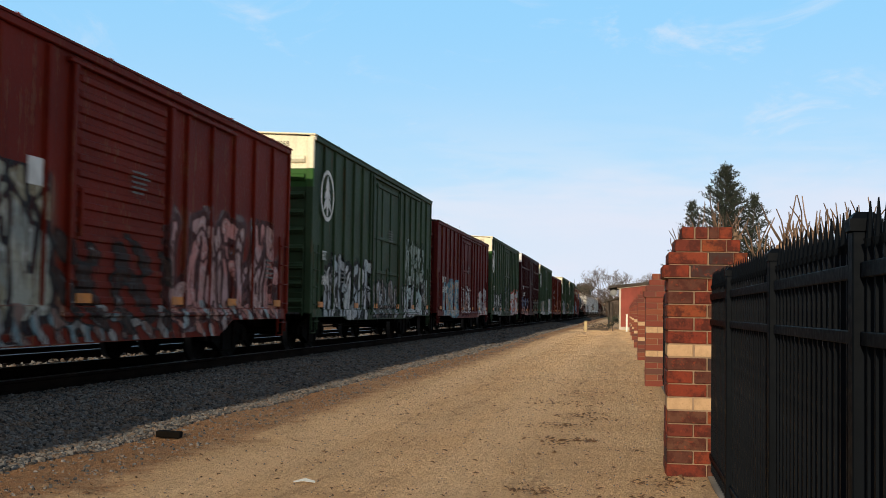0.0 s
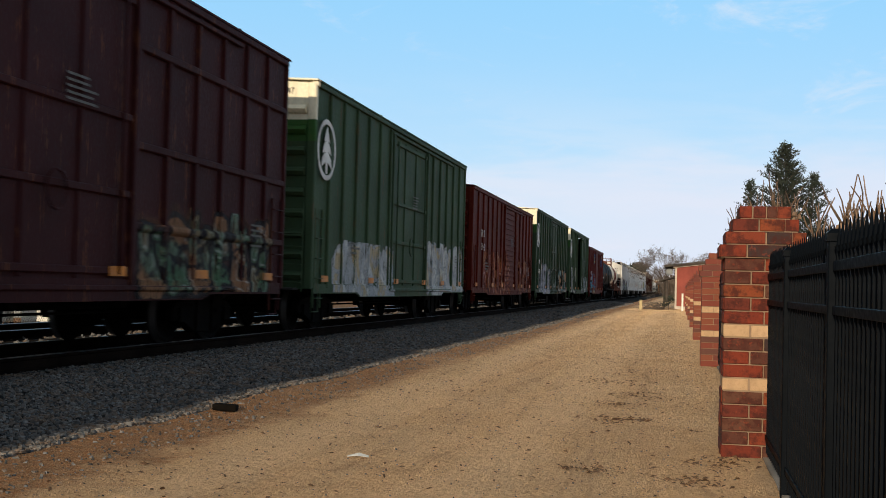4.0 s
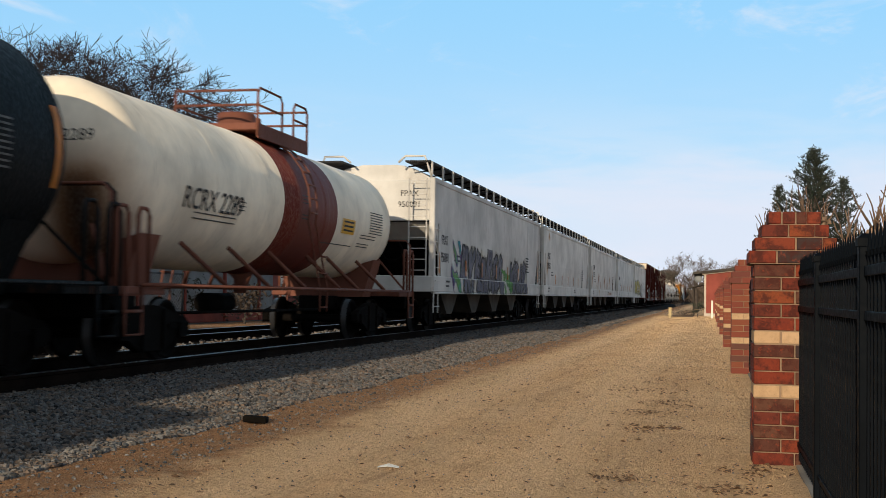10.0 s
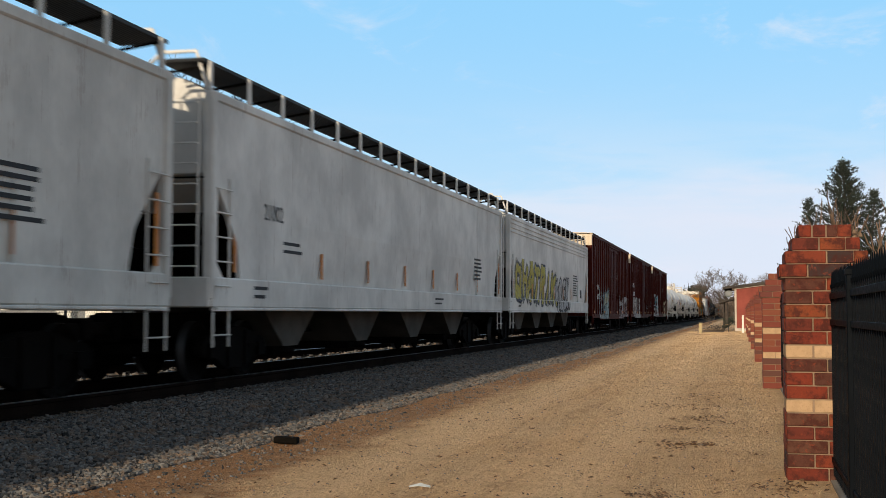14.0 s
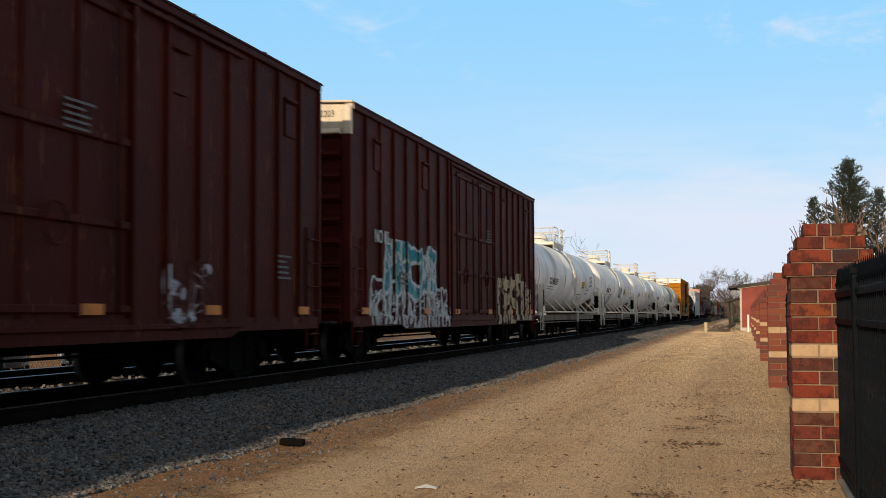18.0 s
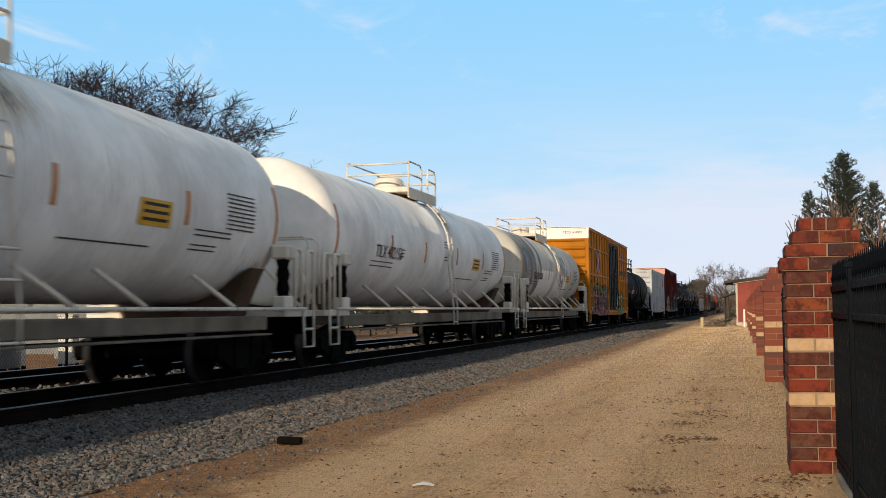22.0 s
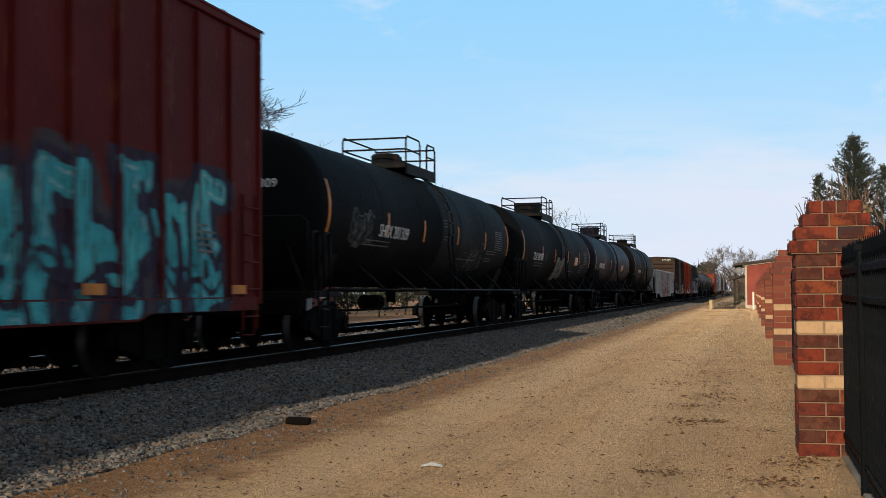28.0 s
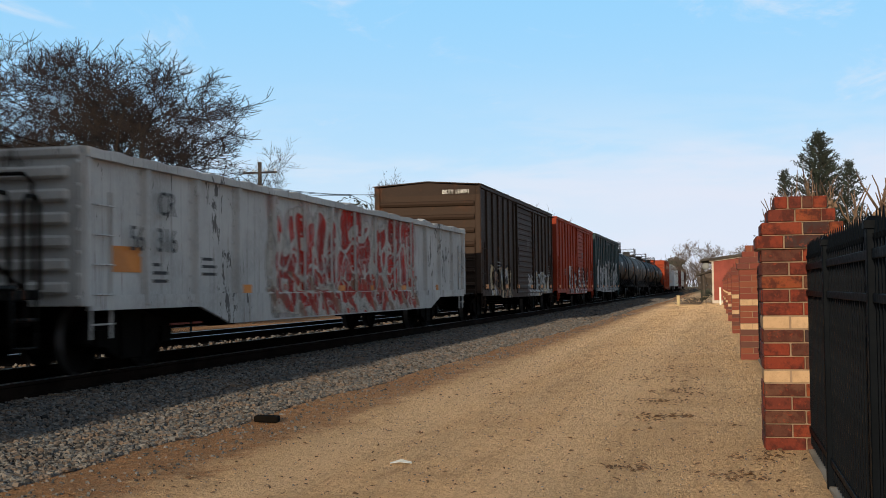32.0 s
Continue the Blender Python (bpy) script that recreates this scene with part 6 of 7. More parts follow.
add(boxcar("oxide-red boxcar far back in the train", 835.8, 852.0, 4.3, MAROON, 14, 1, "slide", rust=0.3))
add(hopper_car("pale covered hopper far back in the train", 853.8, 873.0, 3.84, (0.48, 0.48, 0.47)))
add(boxcar("brown boxcar far back in the train", 874.6, 891.0, 4.5, BROWN, 14, 1, "plug", rust=0.3))


# ---------------------------------------------------------------- ground, ballast and tracks
def lines(lo, hi, fine_lo, fine_hi, step, grow=1.35):
    out = list(np.arange(fine_lo, fine_hi + step / 2, step))
    s, v = step, fine_hi
    while v < hi:
        s *= grow
        v += s
        out.append(min(v, hi))
    s, v = step, fine_lo
    low = []
    while v > lo:
        s *= grow
        v -= s
        low.append(max(v, lo))
    return list(reversed(low)) + out


def relief(x, y):
    n2 = noise.noise((x * 2.6, y * 1.6, 3))
    return 0.03 * noise.noise((x * 0.8, y * 0.5, 0)) + 0.018 * n2 + 0.011 * noise.noise((x * 7.0, y * 5.0, 7)) * (0.6 + n2)


def bed_height(x, y):
    """The ballast: a level crown under both tracks, shoulders down to the dirt."""
    wob = 0.14 * noise.noise((x * 0.7, y * 0.35, 9))
    a = min(1.0, max(0.0, (-4.5 + wob - x) / 1.7))
    b = min(1.0, max(0.0, (x + 14.6 + wob) / 1.2))
    return -0.05 + 0.17 * min(a, b) ** 0.85


xs, ys = lines(-1500, 1500, -6.0, 1.4, 0.09), lines(-900, 3200, 4.0, 48.0, 0.11, 1.15)
gv, gf = [], []
for y in ys:
    for x in xs:
        z = relief(x, y) if x > -16 and x < 12 and y < 150 else 0.0
        if x < -4.8:
            z -= 0.06
        gv.append((x, y, z))
for j in range(len(ys) - 1):
    for i in range(len(xs) - 1):
        a = j * len(xs) + i
        gf.append((a, a + 1, a + 1 + len(xs), a + len(xs)))
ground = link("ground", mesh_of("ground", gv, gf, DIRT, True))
tagged(ground, "sandy tan dirt track with ruts and leaf litter", "ground", "", "structure")

bx, by = list(np.arange(-15.4, -4.2, 0.2)), lines(-800, 900, 2, 60, 0.3, 1.2)
bv = [(x, y, bed_height(x, y) + 0.012 * noise.noise((x * 5, y * 5, 1))) for y in by for x in bx]
bf = [(j * len(bx) + i, j * len(bx) + i + 1, (j + 1) * len(bx) + i + 1, (j + 1) * len(bx) + i) for j in range(len(by) - 1) for i in range(len(bx) - 1)]
bed = tagged(link("ballast", mesh_of("ballast", bv, bf, BED, True)), "grey crushed stone railway ballast", "ballast", "", "structure")


def stones(count, x0, x1, y0, y1, s0, s1, seed, name, edge=0.0):
    """Loose broken stones, each an uneven wedge, strewn over the bed."""
    rng = np.random.default_rng(seed)
    base = np.array([(-1, -1, -.6), (1, -.8, -.6), (.8, 1, -.6), (-.9, .8, -.6), (-.7, -.6, .6), (.6, -.7, .75), (.8, .6, .5), (-.5, .7, .65)])
    quad = [(0, 3, 2, 1), (4, 5, 6, 7), (0, 1, 5, 4), (1, 2, 6, 5), (2, 3, 7, 6), (3, 0, 4, 7)]
    u = rng.random(count)
    yy = y0 + (y1 - y0) * u ** 1.8
    xx = rng.uniform(x0, x1, count)
    verts, faces = np.empty((count, 8, 3)), []
    for i in range(count):
        x, y = xx[i], yy[i]
        s = rng.uniform(s0, s1) * (1 + 0.012 * y)
        pts = base * rng.uniform(0.55, 1.15, (8, 3)) * s * rng.uniform(0.6, 1.2, 3)
        a, t = rng.uniform(0, 6.28), rng.uniform(-0.5, 0.5)
        ca, sa, ct, st = math.cos(a), math.sin(a), math.cos(t), math.sin(t)
        px, py, pz = pts[:, 0], pts[:, 1] * ct - pts[:, 2] * st, pts[:, 1] * st + pts[:, 2] * ct
        h = max(bed_height(x, y), relief(x, y) if x > -4.8 else -1)
        verts[i] = np.stack([x + px * ca - py * sa, y + px * sa + py * ca, h + pz + s * 0.25], 1)
        k = 8 * i
        faces += [(k + a0, k + b0, k + c0, k + d0) for a0, b0, c0, d0 in quad]
    ob = link(name, mesh_of(name, verts.reshape(-1, 3), faces, STONE))
    return tagged(ob, "broken grey and buff ballast stones in a loose bank", "gravel", "", "stuff")


stones(80000, -7.3, -4.45, 5.0, 46.0, 0.011, 0.029, 1, "ballast_stones")
stones(9000, -7.2, -4.3, 30.0, 120.0, 0.022, 0.036, 2, "ballast_stones")
stones(3400, -4.9, -3.7, 4.0, 60.0, 0.006, 0.017, 3, "strewn_stones")
stones(3000, -4.2, 0.4, 5.0, 40.0, 0.003, 0.009, 5, "strewn_pebbles")
stones(5000, -14.4, -9.2, 8.0, 90.0, 0.03, 0.05, 4, "ballast_stones")

RAIL_SEC = [(-.07, 0), (.07, 0), (.07, .015), (.012, .035), (.010, .125), (.036, .14), (.036, .172), (.028, .18), (-.028, .18), (-.036, .172), (-.036, .14), (-.010, .125), (-.012, .035), (-.07, .015)]
TRACKS = []
for name, cx in (("railway_track", TRACK_X), ("railway_track", -11.85)):
    track = tagged(thing(name, "", "railway track", pose(cx, 0, RAIL_Z - 0.18)), "steel rails on dark creosoted ties in ballast", "railway track", "", "structure")
    for s in (-1, 1):
        rail = prism("rail", RAIL_SEC, -760, 900, RAIL, track, "Y", "rusty steel rail", pose(s * 0.75, 0, 0))
        rail.data.materials.append(HEAD)
        for poly in rail.data.polygons:
            if poly.center.z > 0.176:
                poly.material_index = 1
    TRACKS.append(track)


# ---------------------------------------------------------------- brick piers and iron fence
COURSE, BL, HL = 0.1016, 0.3048, 0.1016


def brick_mesh(name, sx, sy, sz, mat):
    bm = bmesh.new()
    box_into(bm, -sx / 2, sx / 2, -sy / 2, sy / 2, -sz / 2, sz / 2)
    bevelled(bm, 0.005)
    me = bpy.data.meshes.new(name)
    bm.to_mesh(me)
    bm.free()
    me.materials.append(mat)
    return me


BRICKS = {}


def brick(parent, x0, x1, y0, y1, z0, z1, mat, rng, lay=None):
    sx, sy, sz = round(x1 - x0, 3), round(y1 - y0, 3), round(z1 - z0, 3)
    m = pose((x0 + x1) / 2 + rng.uniform(-.002, .002), (y0 + y1) / 2 + rng.uniform(-.003, .003), (z0 + z1) / 2, 0, 0, rng.uniform(-.5, .5))
    if lay is not None:
        box_into(lay[mat.name], -sx / 2, sx / 2, -sy / 2, sy / 2, -sz / 2, sz / 2, m)
        return
    key = (sx, sy, sz, mat.name)
    if key not in BRICKS:
        BRICKS[key] = brick_mesh("brick", sx, sy, sz, mat)
    link("brick", BRICKS[key], parent, m)


PIER_W = 0.61


def pier(x, y, near, seed, turn=0.0):
    """A square pier of long bricks laid in third bond, two cream courses, a projecting ledge and a stepped cap."""
    rng = random.Random(seed)
    ob = thing("brick_pier", "square red brick pier with two cream bands and a stepped cap", "pier", pose(x, y, 0, 0, 0, turn), "brick piers along the fence")
    w = PIER_W / 2
    g = 0.010
    rows = [(w, i) for i in range(15)]
    caps = [(w + 0.035, 15), (w - 0.005, 16), (w - 0.055, 17), (w - 0.11, 18)]
    for h, lo, hi in [(w, -0.1, 15 * COURSE)] + [(h, i * COURSE - 0.002, (i + 1) * COURSE - 0.009) for h, i in caps]:
        bm = bmesh.new()
        box_into(bm, -h + 0.011, h - 0.011, -h + 0.011, h - 0.011, lo, hi)
        part("mortar_core", bm, MORTAR, ob, "tan mortar")
    lay = None if near else {BRICK.name: bmesh.new(), CREAM.name: bmesh.new()}
    for h, i in rows + caps:
        z0, z1 = i * COURSE + g / 2, (i + 1) * COURSE - g / 2
        mat = CREAM if i in (5, 9) else BRICK
        inset = 0.006 if i in (5, 9) else 0.0
        d = HL
        odd = i % 2
        for side in range(4):
            # a run of stretchers along one face, starting with a header or a full brick
            first, seq = True, []
            a, b = -h, h - d
            while a < b - 0.03:
                step = BL if not (first and odd) else 2 * HL
                if i == 18:
                    step = HL
                first = False
                e = min(b, a + step)
                if b - e < 0.06:
                    e = b
                seq.append((a, e))
                a = e
            for a, e in seq:
                a2, e2 = a + g / 2, e - g / 2
                o0, o1 = h - d - inset, h - inset
                if side == 0:
                    q = (a2, e2, -o1, -o0)
                elif side == 1:
                    q = (o0, o1, a2, e2)
                elif side == 2:
                    q = (-e2, -a2, o0, o1)
                else:
                    q = (-o1, -o0, -e2, -a2)
                brick(ob, q[0], q[1], q[2], q[3], z0, z1, mat, rng, lay)
        if i >= 15:
            k = h - d
            if k > 0.02:
                brick(ob, -k + .005, k - .005, -k + .005, k - .005, z0, z1, mat, rng, lay)
    if lay:
        for key, b in lay.items():
            if len(b.faces):
                tagged(part("bricks", b, BRICK_FAR if key == BRICK.name else CREAM, ob), "", "", "", "stuff")
            else:
                b.free()
    return ob


def far_brick():
    m, n = material("red_brick_far")
    r = n.add("NewGeometry").outputs["Random Per Island"]
    p = n.add("TexCoord").outputs["Object"]
    ramp = n.add("ValToRGB", {0: r})
    ramp.color_ramp.interpolation = "CONSTANT"
    tones = [(0.13, 0.019, 0.0075), (0.155, 0.026, 0.009), (0.10, 0.017, 0.0085), (0.165, 0.036, 0.011), (0.075, 0.022, 0.013), (0.14, 0.02, 0.007)]
    els = ramp.color_ramp.elements
    els.remove(els[1])
    els[0].color = (*tones[0], 1)
    for i, c in enumerate(tones[1:], 1):
        els.new(i / len(tones)).color = (*c, 1)
    fine = n.noise(p, 40, 3)
    finish(n, n.mix(n.math("MULTIPLY", fine, 0.4), ramp.outputs[0], (0.07, 0.018, 0.011)), 0.8, 0, fine, 0.006)
    return m


BRICK_FAR = far_brick()
PIER_X = 0.33 + PIER_W / 2
PIERS = [9.52 + PIER_W / 2 + 11.55 * i for i in range(7)]
for i, y in enumerate(PIERS):
    pier(PIER_X + (0.04 if i else 0), y, i == 0, 40 + i)

FENCE_X = 0.672


FENCE = thing("iron_fence", "black steel picket fence with square posts", "fence", pose(FENCE_X, 0, 0))


def fence_panel(y0, y1, picket_gap=0.108):
    """A black steel fence panel: two top rails, a bottom rail and pointed pickets that run past the top rail."""
    L = y1 - y0
    ob = pbox("panel", FENCE, IRON, -0.018, 0.018, y0, y1, 1.358, 1.402, 0.003, "panel of pointed pickets")
    # its upper rail carries the panel; pieces below lie in the rail's own space
    shift = Matrix.Translation((0, -L / 2, -1.38))
    for z in (0.17, 1.188):
        pbox("rail", ob, IRON, -0.018, 0.018, -L / 2, L / 2, z - 1.40, z - 1.36, 0.003)
    k = int(L / picket_gap)
    key = "picket"
    if key not in MESHES:
        bm = bmesh.new()
        box_into(bm, -0.0105, 0.0105, -0.0105, 0.0105, 0.06, 1.44)
        r = bmesh.ops.create_cone(bm, cap_ends=True, segments=8, radius1=0.013, radius2=0.002, depth=0.11)["verts"]
        bmesh.ops.translate(bm, verts=r, vec=(0, 0, 1.515))
        r = bmesh.ops.create_cone(bm, cap_ends=True, segments=8, radius1=0.011, radius2=0.020, depth=0.03)["verts"]
        bmesh.ops.translate(bm, verts=r, vec=(0, 0, 1.45))
        me = bpy.data.meshes.new("picket")
        bm.to_mesh(me)
        bm.free()
        me.materials.append(IRON)
        MESHES[key] = me
    for i in range(k):
        link("picket", MESHES[key], ob, shift @ pose(0, (i + 0.5) * L / k, 0))
    return ob


def fence_post(x, y, h=1.49, w=0.075):
    ob = pbox("post", FENCE, IRON, x - FENCE_X - w / 2, x - FENCE_X + w / 2, y - w / 2, y + w / 2, -0.1, h, 0.004, "square steel post")
    bm = bmesh.new()
    box_into(bm, -w / 2 - 0.008, w / 2 + 0.008, -w / 2 - 0.008, w / 2 + 0.008, h, h + 0.035)
    r = bmesh.ops.create_cone(bm, cap_ends=True, segments=4, radius1=(w / 2 + 0.004) * 1.414, radius2=w * 0.45, depth=0.02)["verts"]
    bmesh.ops.rotate(bm, verts=r, matrix=Matrix.Rotation(radians(45), 3, "Z"))
    bmesh.ops.translate(bm, verts=r, vec=(0, 0, h + 0.045))
    mid = (h - 0.1) / 2
    part("cap", bm, IRON, ob, "", False, pose(0, 0, -mid))
    for z in (0.17, 1.188, 1.38):
        pbox("bracket", ob, IRON, -0.03, 0.03, w / 2, w / 2 + 0.03, z - 0.03 - mid, z + 0.03 - mid, 0.004)
    return ob


POSTS = [1.62, 3.58, 5.56, 7.82]
for y in POSTS:
    fence_post(FENCE_X, y)
for a, b in zip(POSTS[:-1], POSTS[1:]):
    fence_panel(a + 0.04, b - 0.04)
fence_panel(POSTS[-1] + 0.04, PIERS[0] - PIER_W / 2)
for i in range(len(PIERS) - 1):
    a, b = PIERS[i] + PIER_W / 2, PIERS[i + 1] - PIER_W / 2
    n_p = 5
    cuts = [a + (b - a) * k / n_p for k in range(n_p + 1)]
    for k in range(n_p):
        if i < 2:
            fence_panel(cuts[k] + 0.04, cuts[k + 1] - 0.04)
        if k and i < 2:
            fence_post(FENCE_X, cuts[k])
kerb = pbox("kerb", None, CONCRETE, FENCE_X - 0.03, FENCE_X + 0.16, 0.5, 78, -0.1, 0.018, 0.006)
tagged(kerb, "low concrete strip under the fence", "kerb", "", "structure")


# ---------------------------------------------------------------- trees
def bare_tree(name, label, x, y, h, spread, seed, levels=5, trunk_r=0.2, dense=3, mat=None, twig=None, lean=0.35, first=0.25, twig_r=0.012, broad=1.0):
    """A leafless tree: tapered trunk and limbs, and a haze of fine twigs as its crown."""
    rnd = random.Random(seed)
    ob = thing(name, label, "tree", pose(x, y, 0), "")
    tv, tf, cv, cf = [], [], [], []

    def grow(p, d, length, r, level):
        n_seg = 3 if level < 3 else 2
        pts = [p]
        q, dd = Vector(p), Vector(d)
        for i in range(n_seg):
            dd = (dd + Vector((rnd.gauss(0, 0.06 + 0.018 * level), rnd.gauss(0, 0.06 + 0.018 * level), rnd.gauss(0.05, 0.05 + 0.012 * level)))).normalized()
            q = q + dd * (length / n_seg)
            pts.append(q.copy())
        r1 = max(twig_r * 0.5, r * 0.62)
        if level <= 1:
            tube_into(tv, tf, pts, r, 7 if level == 0 else 6, r1, False)
        else:
            tube_into(cv, cf, pts, max(r, twig_r), 4 if level == 2 else 3, max(r1, twig_r * 0.6), False)
        if level >= levels:
            return
        kids = int(dense + rnd.random()) + (1 if level in (0, 1) else 0)
        for k in range(kids):
            f = rnd.uniform(0.35 if level else first + 0.25, 1.0) if k else 1.0
            idx = min(n_seg, max(1, round(f * n_seg)))
            a = rnd.uniform(0, 2 * math.pi)
            tilt = rnd.uniform(0.28, 0.82) * (1.0 + 0.25 * spread)
            ax = dd.orthogonal().normalized()
            side = (ax * math.cos(a) + dd.cross(ax) * math.sin(a))
            nd = (dd * math.cos(tilt) + side * math.sin(tilt) + Vector((0, 0, lean * 0.22))).normalized()
            grow(pts[idx], nd, length * (rnd.uniform(0.58, 0.8) if level < 2 else rnd.uniform(0.5, 0.78)), r1 * rnd.uniform(0.5, 0.72), level + 1)

    grow(Vector((0, 0, -0.1)), Vector((0, 0, 1)), h * 0.33, trunk_r, 0)
    top = max(v.z for v in cv)
    k = h / top
    for group in (tv, cv):
        for v in group:
            v.x, v.y, v.z = v.x * k * broad, v.y * k * broad, v.z * k
    link("trunk", mesh_of("trunk", tv, tf, mat or BARK, True), ob)
    link("crown", mesh_of("crown", cv, cf, twig or TWIG, True), ob, None, "bare winter branches")
    return ob


def conifer(label, x, y, h, w, seed):
    """A shaggy conifer: a leader, two lesser tops, and limbs set with upturned needle sprays."""
    rnd = random.Random(seed)
    ob = thing("conifer_tree", label, "tree", pose(x, y, 0))
    tv, tf = [], []
    cv, cf = [], []
    for sx, sy, top, width, limbs in ((0, 0, h, w * 0.8, 230), (w * 0.36, 0.2, h * 0.845, w * 0.52, 120), (-w * 0.42, -0.2, h * 0.80, w * 0.42, 90), (w * 0.1, 0.6, h * 0.9, w * 0.4, 60)):
        tube_into(tv, tf, [(sx * 0.25, sy * 0.25, -0.1), (sx * 0.8, sy * 0.8, top * 0.45), (sx, sy, top * 0.985)], 0.14 if sx == 0 else 0.06, 8, 0.012)
        for i in range(limbs):
            f = (i / limbs) ** 0.85
            z = top * (0.2 + 0.79 * f)
            reach = width * (1 - f) ** 0.8 * rnd.uniform(0.3, 1.15) + 0.06
            a = i * 2.4 + rnd.uniform(-0.5, 0.5)
            lift = rnd.uniform(0.1, 0.55)
            foot = Vector((sx * (0.7 + 0.3 * f), sy, z - 0.12))
            tip = foot + Vector((reach * math.cos(a), reach * math.sin(a), 0.12 + reach * lift))
            tube_into(tv, tf, [foot, tip], 0.016, 3, 0.005, False)
            for k in range(int(9 + 13 * reach)):
                u = rnd.uniform(0.15, 1.0)
                at = foot.lerp(tip, u)
                d = Vector((math.cos(a) * 0.5 + rnd.gauss(0, .45), math.sin(a) * 0.5 + rnd.gauss(0, .45), rnd.uniform(0.2, 1.0))).normalized()
                long = rnd.uniform(0.12, 0.26) * (1.1 - 0.4 * u)
                # one spray: a plume of short needle tufts on a twig
                for q in range(7):
                    c = at + d * (long * q / 6) + Vector((rnd.gauss(0, .022), rnd.gauss(0, .022), rnd.gauss(0, .022)))
                    s = rnd.uniform(0.022, 0.045)
                    e = (d * 0.8 + Vector((rnd.gauss(0, .6), rnd.gauss(0, .6), rnd.gauss(0.1, .5)))).normalized()
                    g = e.cross(Vector((rnd.gauss(0, 1), rnd.gauss(0, 1), rnd.gauss(0, 1)))).normalized()
                    b = len(cv)
                    cv += [c - e * s, c + g * s * 0.4, c + e * s * 1.4, c - g * s * 0.4]
                    cf += [(b, b + 1, b + 2), (b, b + 2, b + 3)]
    link("trunk", mesh_of("trunk", tv, tf, BARK), ob)
    link("crown", mesh_of("crown", cv, cf, NEEDLE), ob, None, "dark green needle sprays")
    return ob


def leafy(name, label, x, y, h, w, seed, count=900, mat=None, z0=0.0, leaf=0.16):
    """An evergreen or a bush: a short trunk, limbs, and clumps of small leaves with gaps."""
    rnd = random.Random(seed)
    ob = thing(name, label, "bush" if h < 3 else "tree", pose(x, y, 0))
    tv, tf, cv, cf = [], [], [], []
    tube_into(tv, tf, [(0, 0, -0.1), (0.02, 0, h * 0.35), (0, 0.03, h * 0.7)], 0.03 * h, 6, 0.01 * h)
    blobs = []
    for i in range(14):
        a, rr = rnd.uniform(0, 6.28), w * rnd.uniform(0.2, 0.8)
        b = Vector((rr * math.cos(a), rr * math.sin(a), z0 + h * rnd.uniform(0.35, 0.85)))
        blobs.append((b, w * rnd.uniform(0.25, 0.5)))
        tube_into(tv, tf, [(0, 0, h * 0.3), b * 0.6 + Vector((0, 0, h * 0.12)), b], 0.012 * h, 4, 0.004 * h, False)
    for i in range(count):
        b, r = rnd.choice(blobs)
        d = Vector((rnd.gauss(0, 1), rnd.gauss(0, 1), rnd.gauss(0, 0.8))).normalized()
        c = b + d * r * rnd.uniform(0.5, 1.15)
        s = leaf * rnd.uniform(0.6, 1.3)
        e = d.cross(Vector((rnd.gauss(0, 1), rnd.gauss(0, 1), 1))).normalized()
        f = e.cross(d + Vector((0, 0, 0.4))).normalized()
        k = len(cv)
        cv += [c - e * s, c - f * s * 0.4, c + e * s, c + f * s * 0.4 + d * s * 0.3]
        cf += [(k, k + 1, k + 2), (k, k + 2, k + 3)]
    link("trunk", mesh_of("trunk", tv, tf, BARK), ob)
    link("crown", mesh_of("crown", cv, cf, mat or LEAF), ob)
    return ob


def pollard(label, x, y, h, seed):
    """A hard-pruned tree: crooked pale stems with knobbly fists and thin upright shoots."""
    rnd = random.Random(seed)
    ob = thing("pollarded_tree", label, "tree", pose(x, y, 0), "pruned trees behind the fence")
    for i in range(6):
        a = i * 1.05 + rnd.uniform(-.35, .35)
        r = rnd.uniform(0.3, 0.8)
        top = Vector((r * math.cos(a), r * math.sin(a), h * rnd.uniform(0.64, 0.82)))
        foot = Vector((0.08 * math.cos(a), 0.08 * math.sin(a), -0.1))
        way = [foot] + [foot.lerp(top, f) + Vector((rnd.gauss(0, .05), rnd.gauss(0, .05), 0)) for f in (0.3, 0.55, 0.8)] + [top]
        v, f = [], []
        tube_into(v, f, way, 0.055, 7, 0.034)
        stem = link("stem", mesh_of("stem", v, f, PALE, True), ob)
        v, f = [], []
        for k in range(6):
            c = top + Vector((rnd.gauss(0, .045), rnd.gauss(0, .045), rnd.gauss(-0.05, .07)))
            tube_into(v, f, [c - Vector((0, 0, 0.055)), c - Vector((0, 0, 0.025)), c + Vector((0, 0, 0.02)), c + Vector((0, 0, 0.05))], rnd.uniform(0.04, 0.075), 7, 0.03)
        link("knuckle", mesh_of("knuckle", v, f, PALE, True), stem)
        for k in range(rnd.randint(4, 7)):
            d = Vector((rnd.gauss(0, .3), rnd.gauss(0, .3), 1)).normalized()
            far = h * rnd.uniform(0.1, 0.29)
            kink = Vector((rnd.gauss(0, .03), rnd.gauss(0, .03), 0))
            v, f = [], []
            tube_into(v, f, [top - d * 0.03, top + d * far * 0.3 + kink, top + d * far * 0.65 + kink * 1.2, top + d * far], 0.019, 5, 0.009)
            link("shoot", mesh_of("shoot", v, f, SHOOT, True), stem)
    return ob


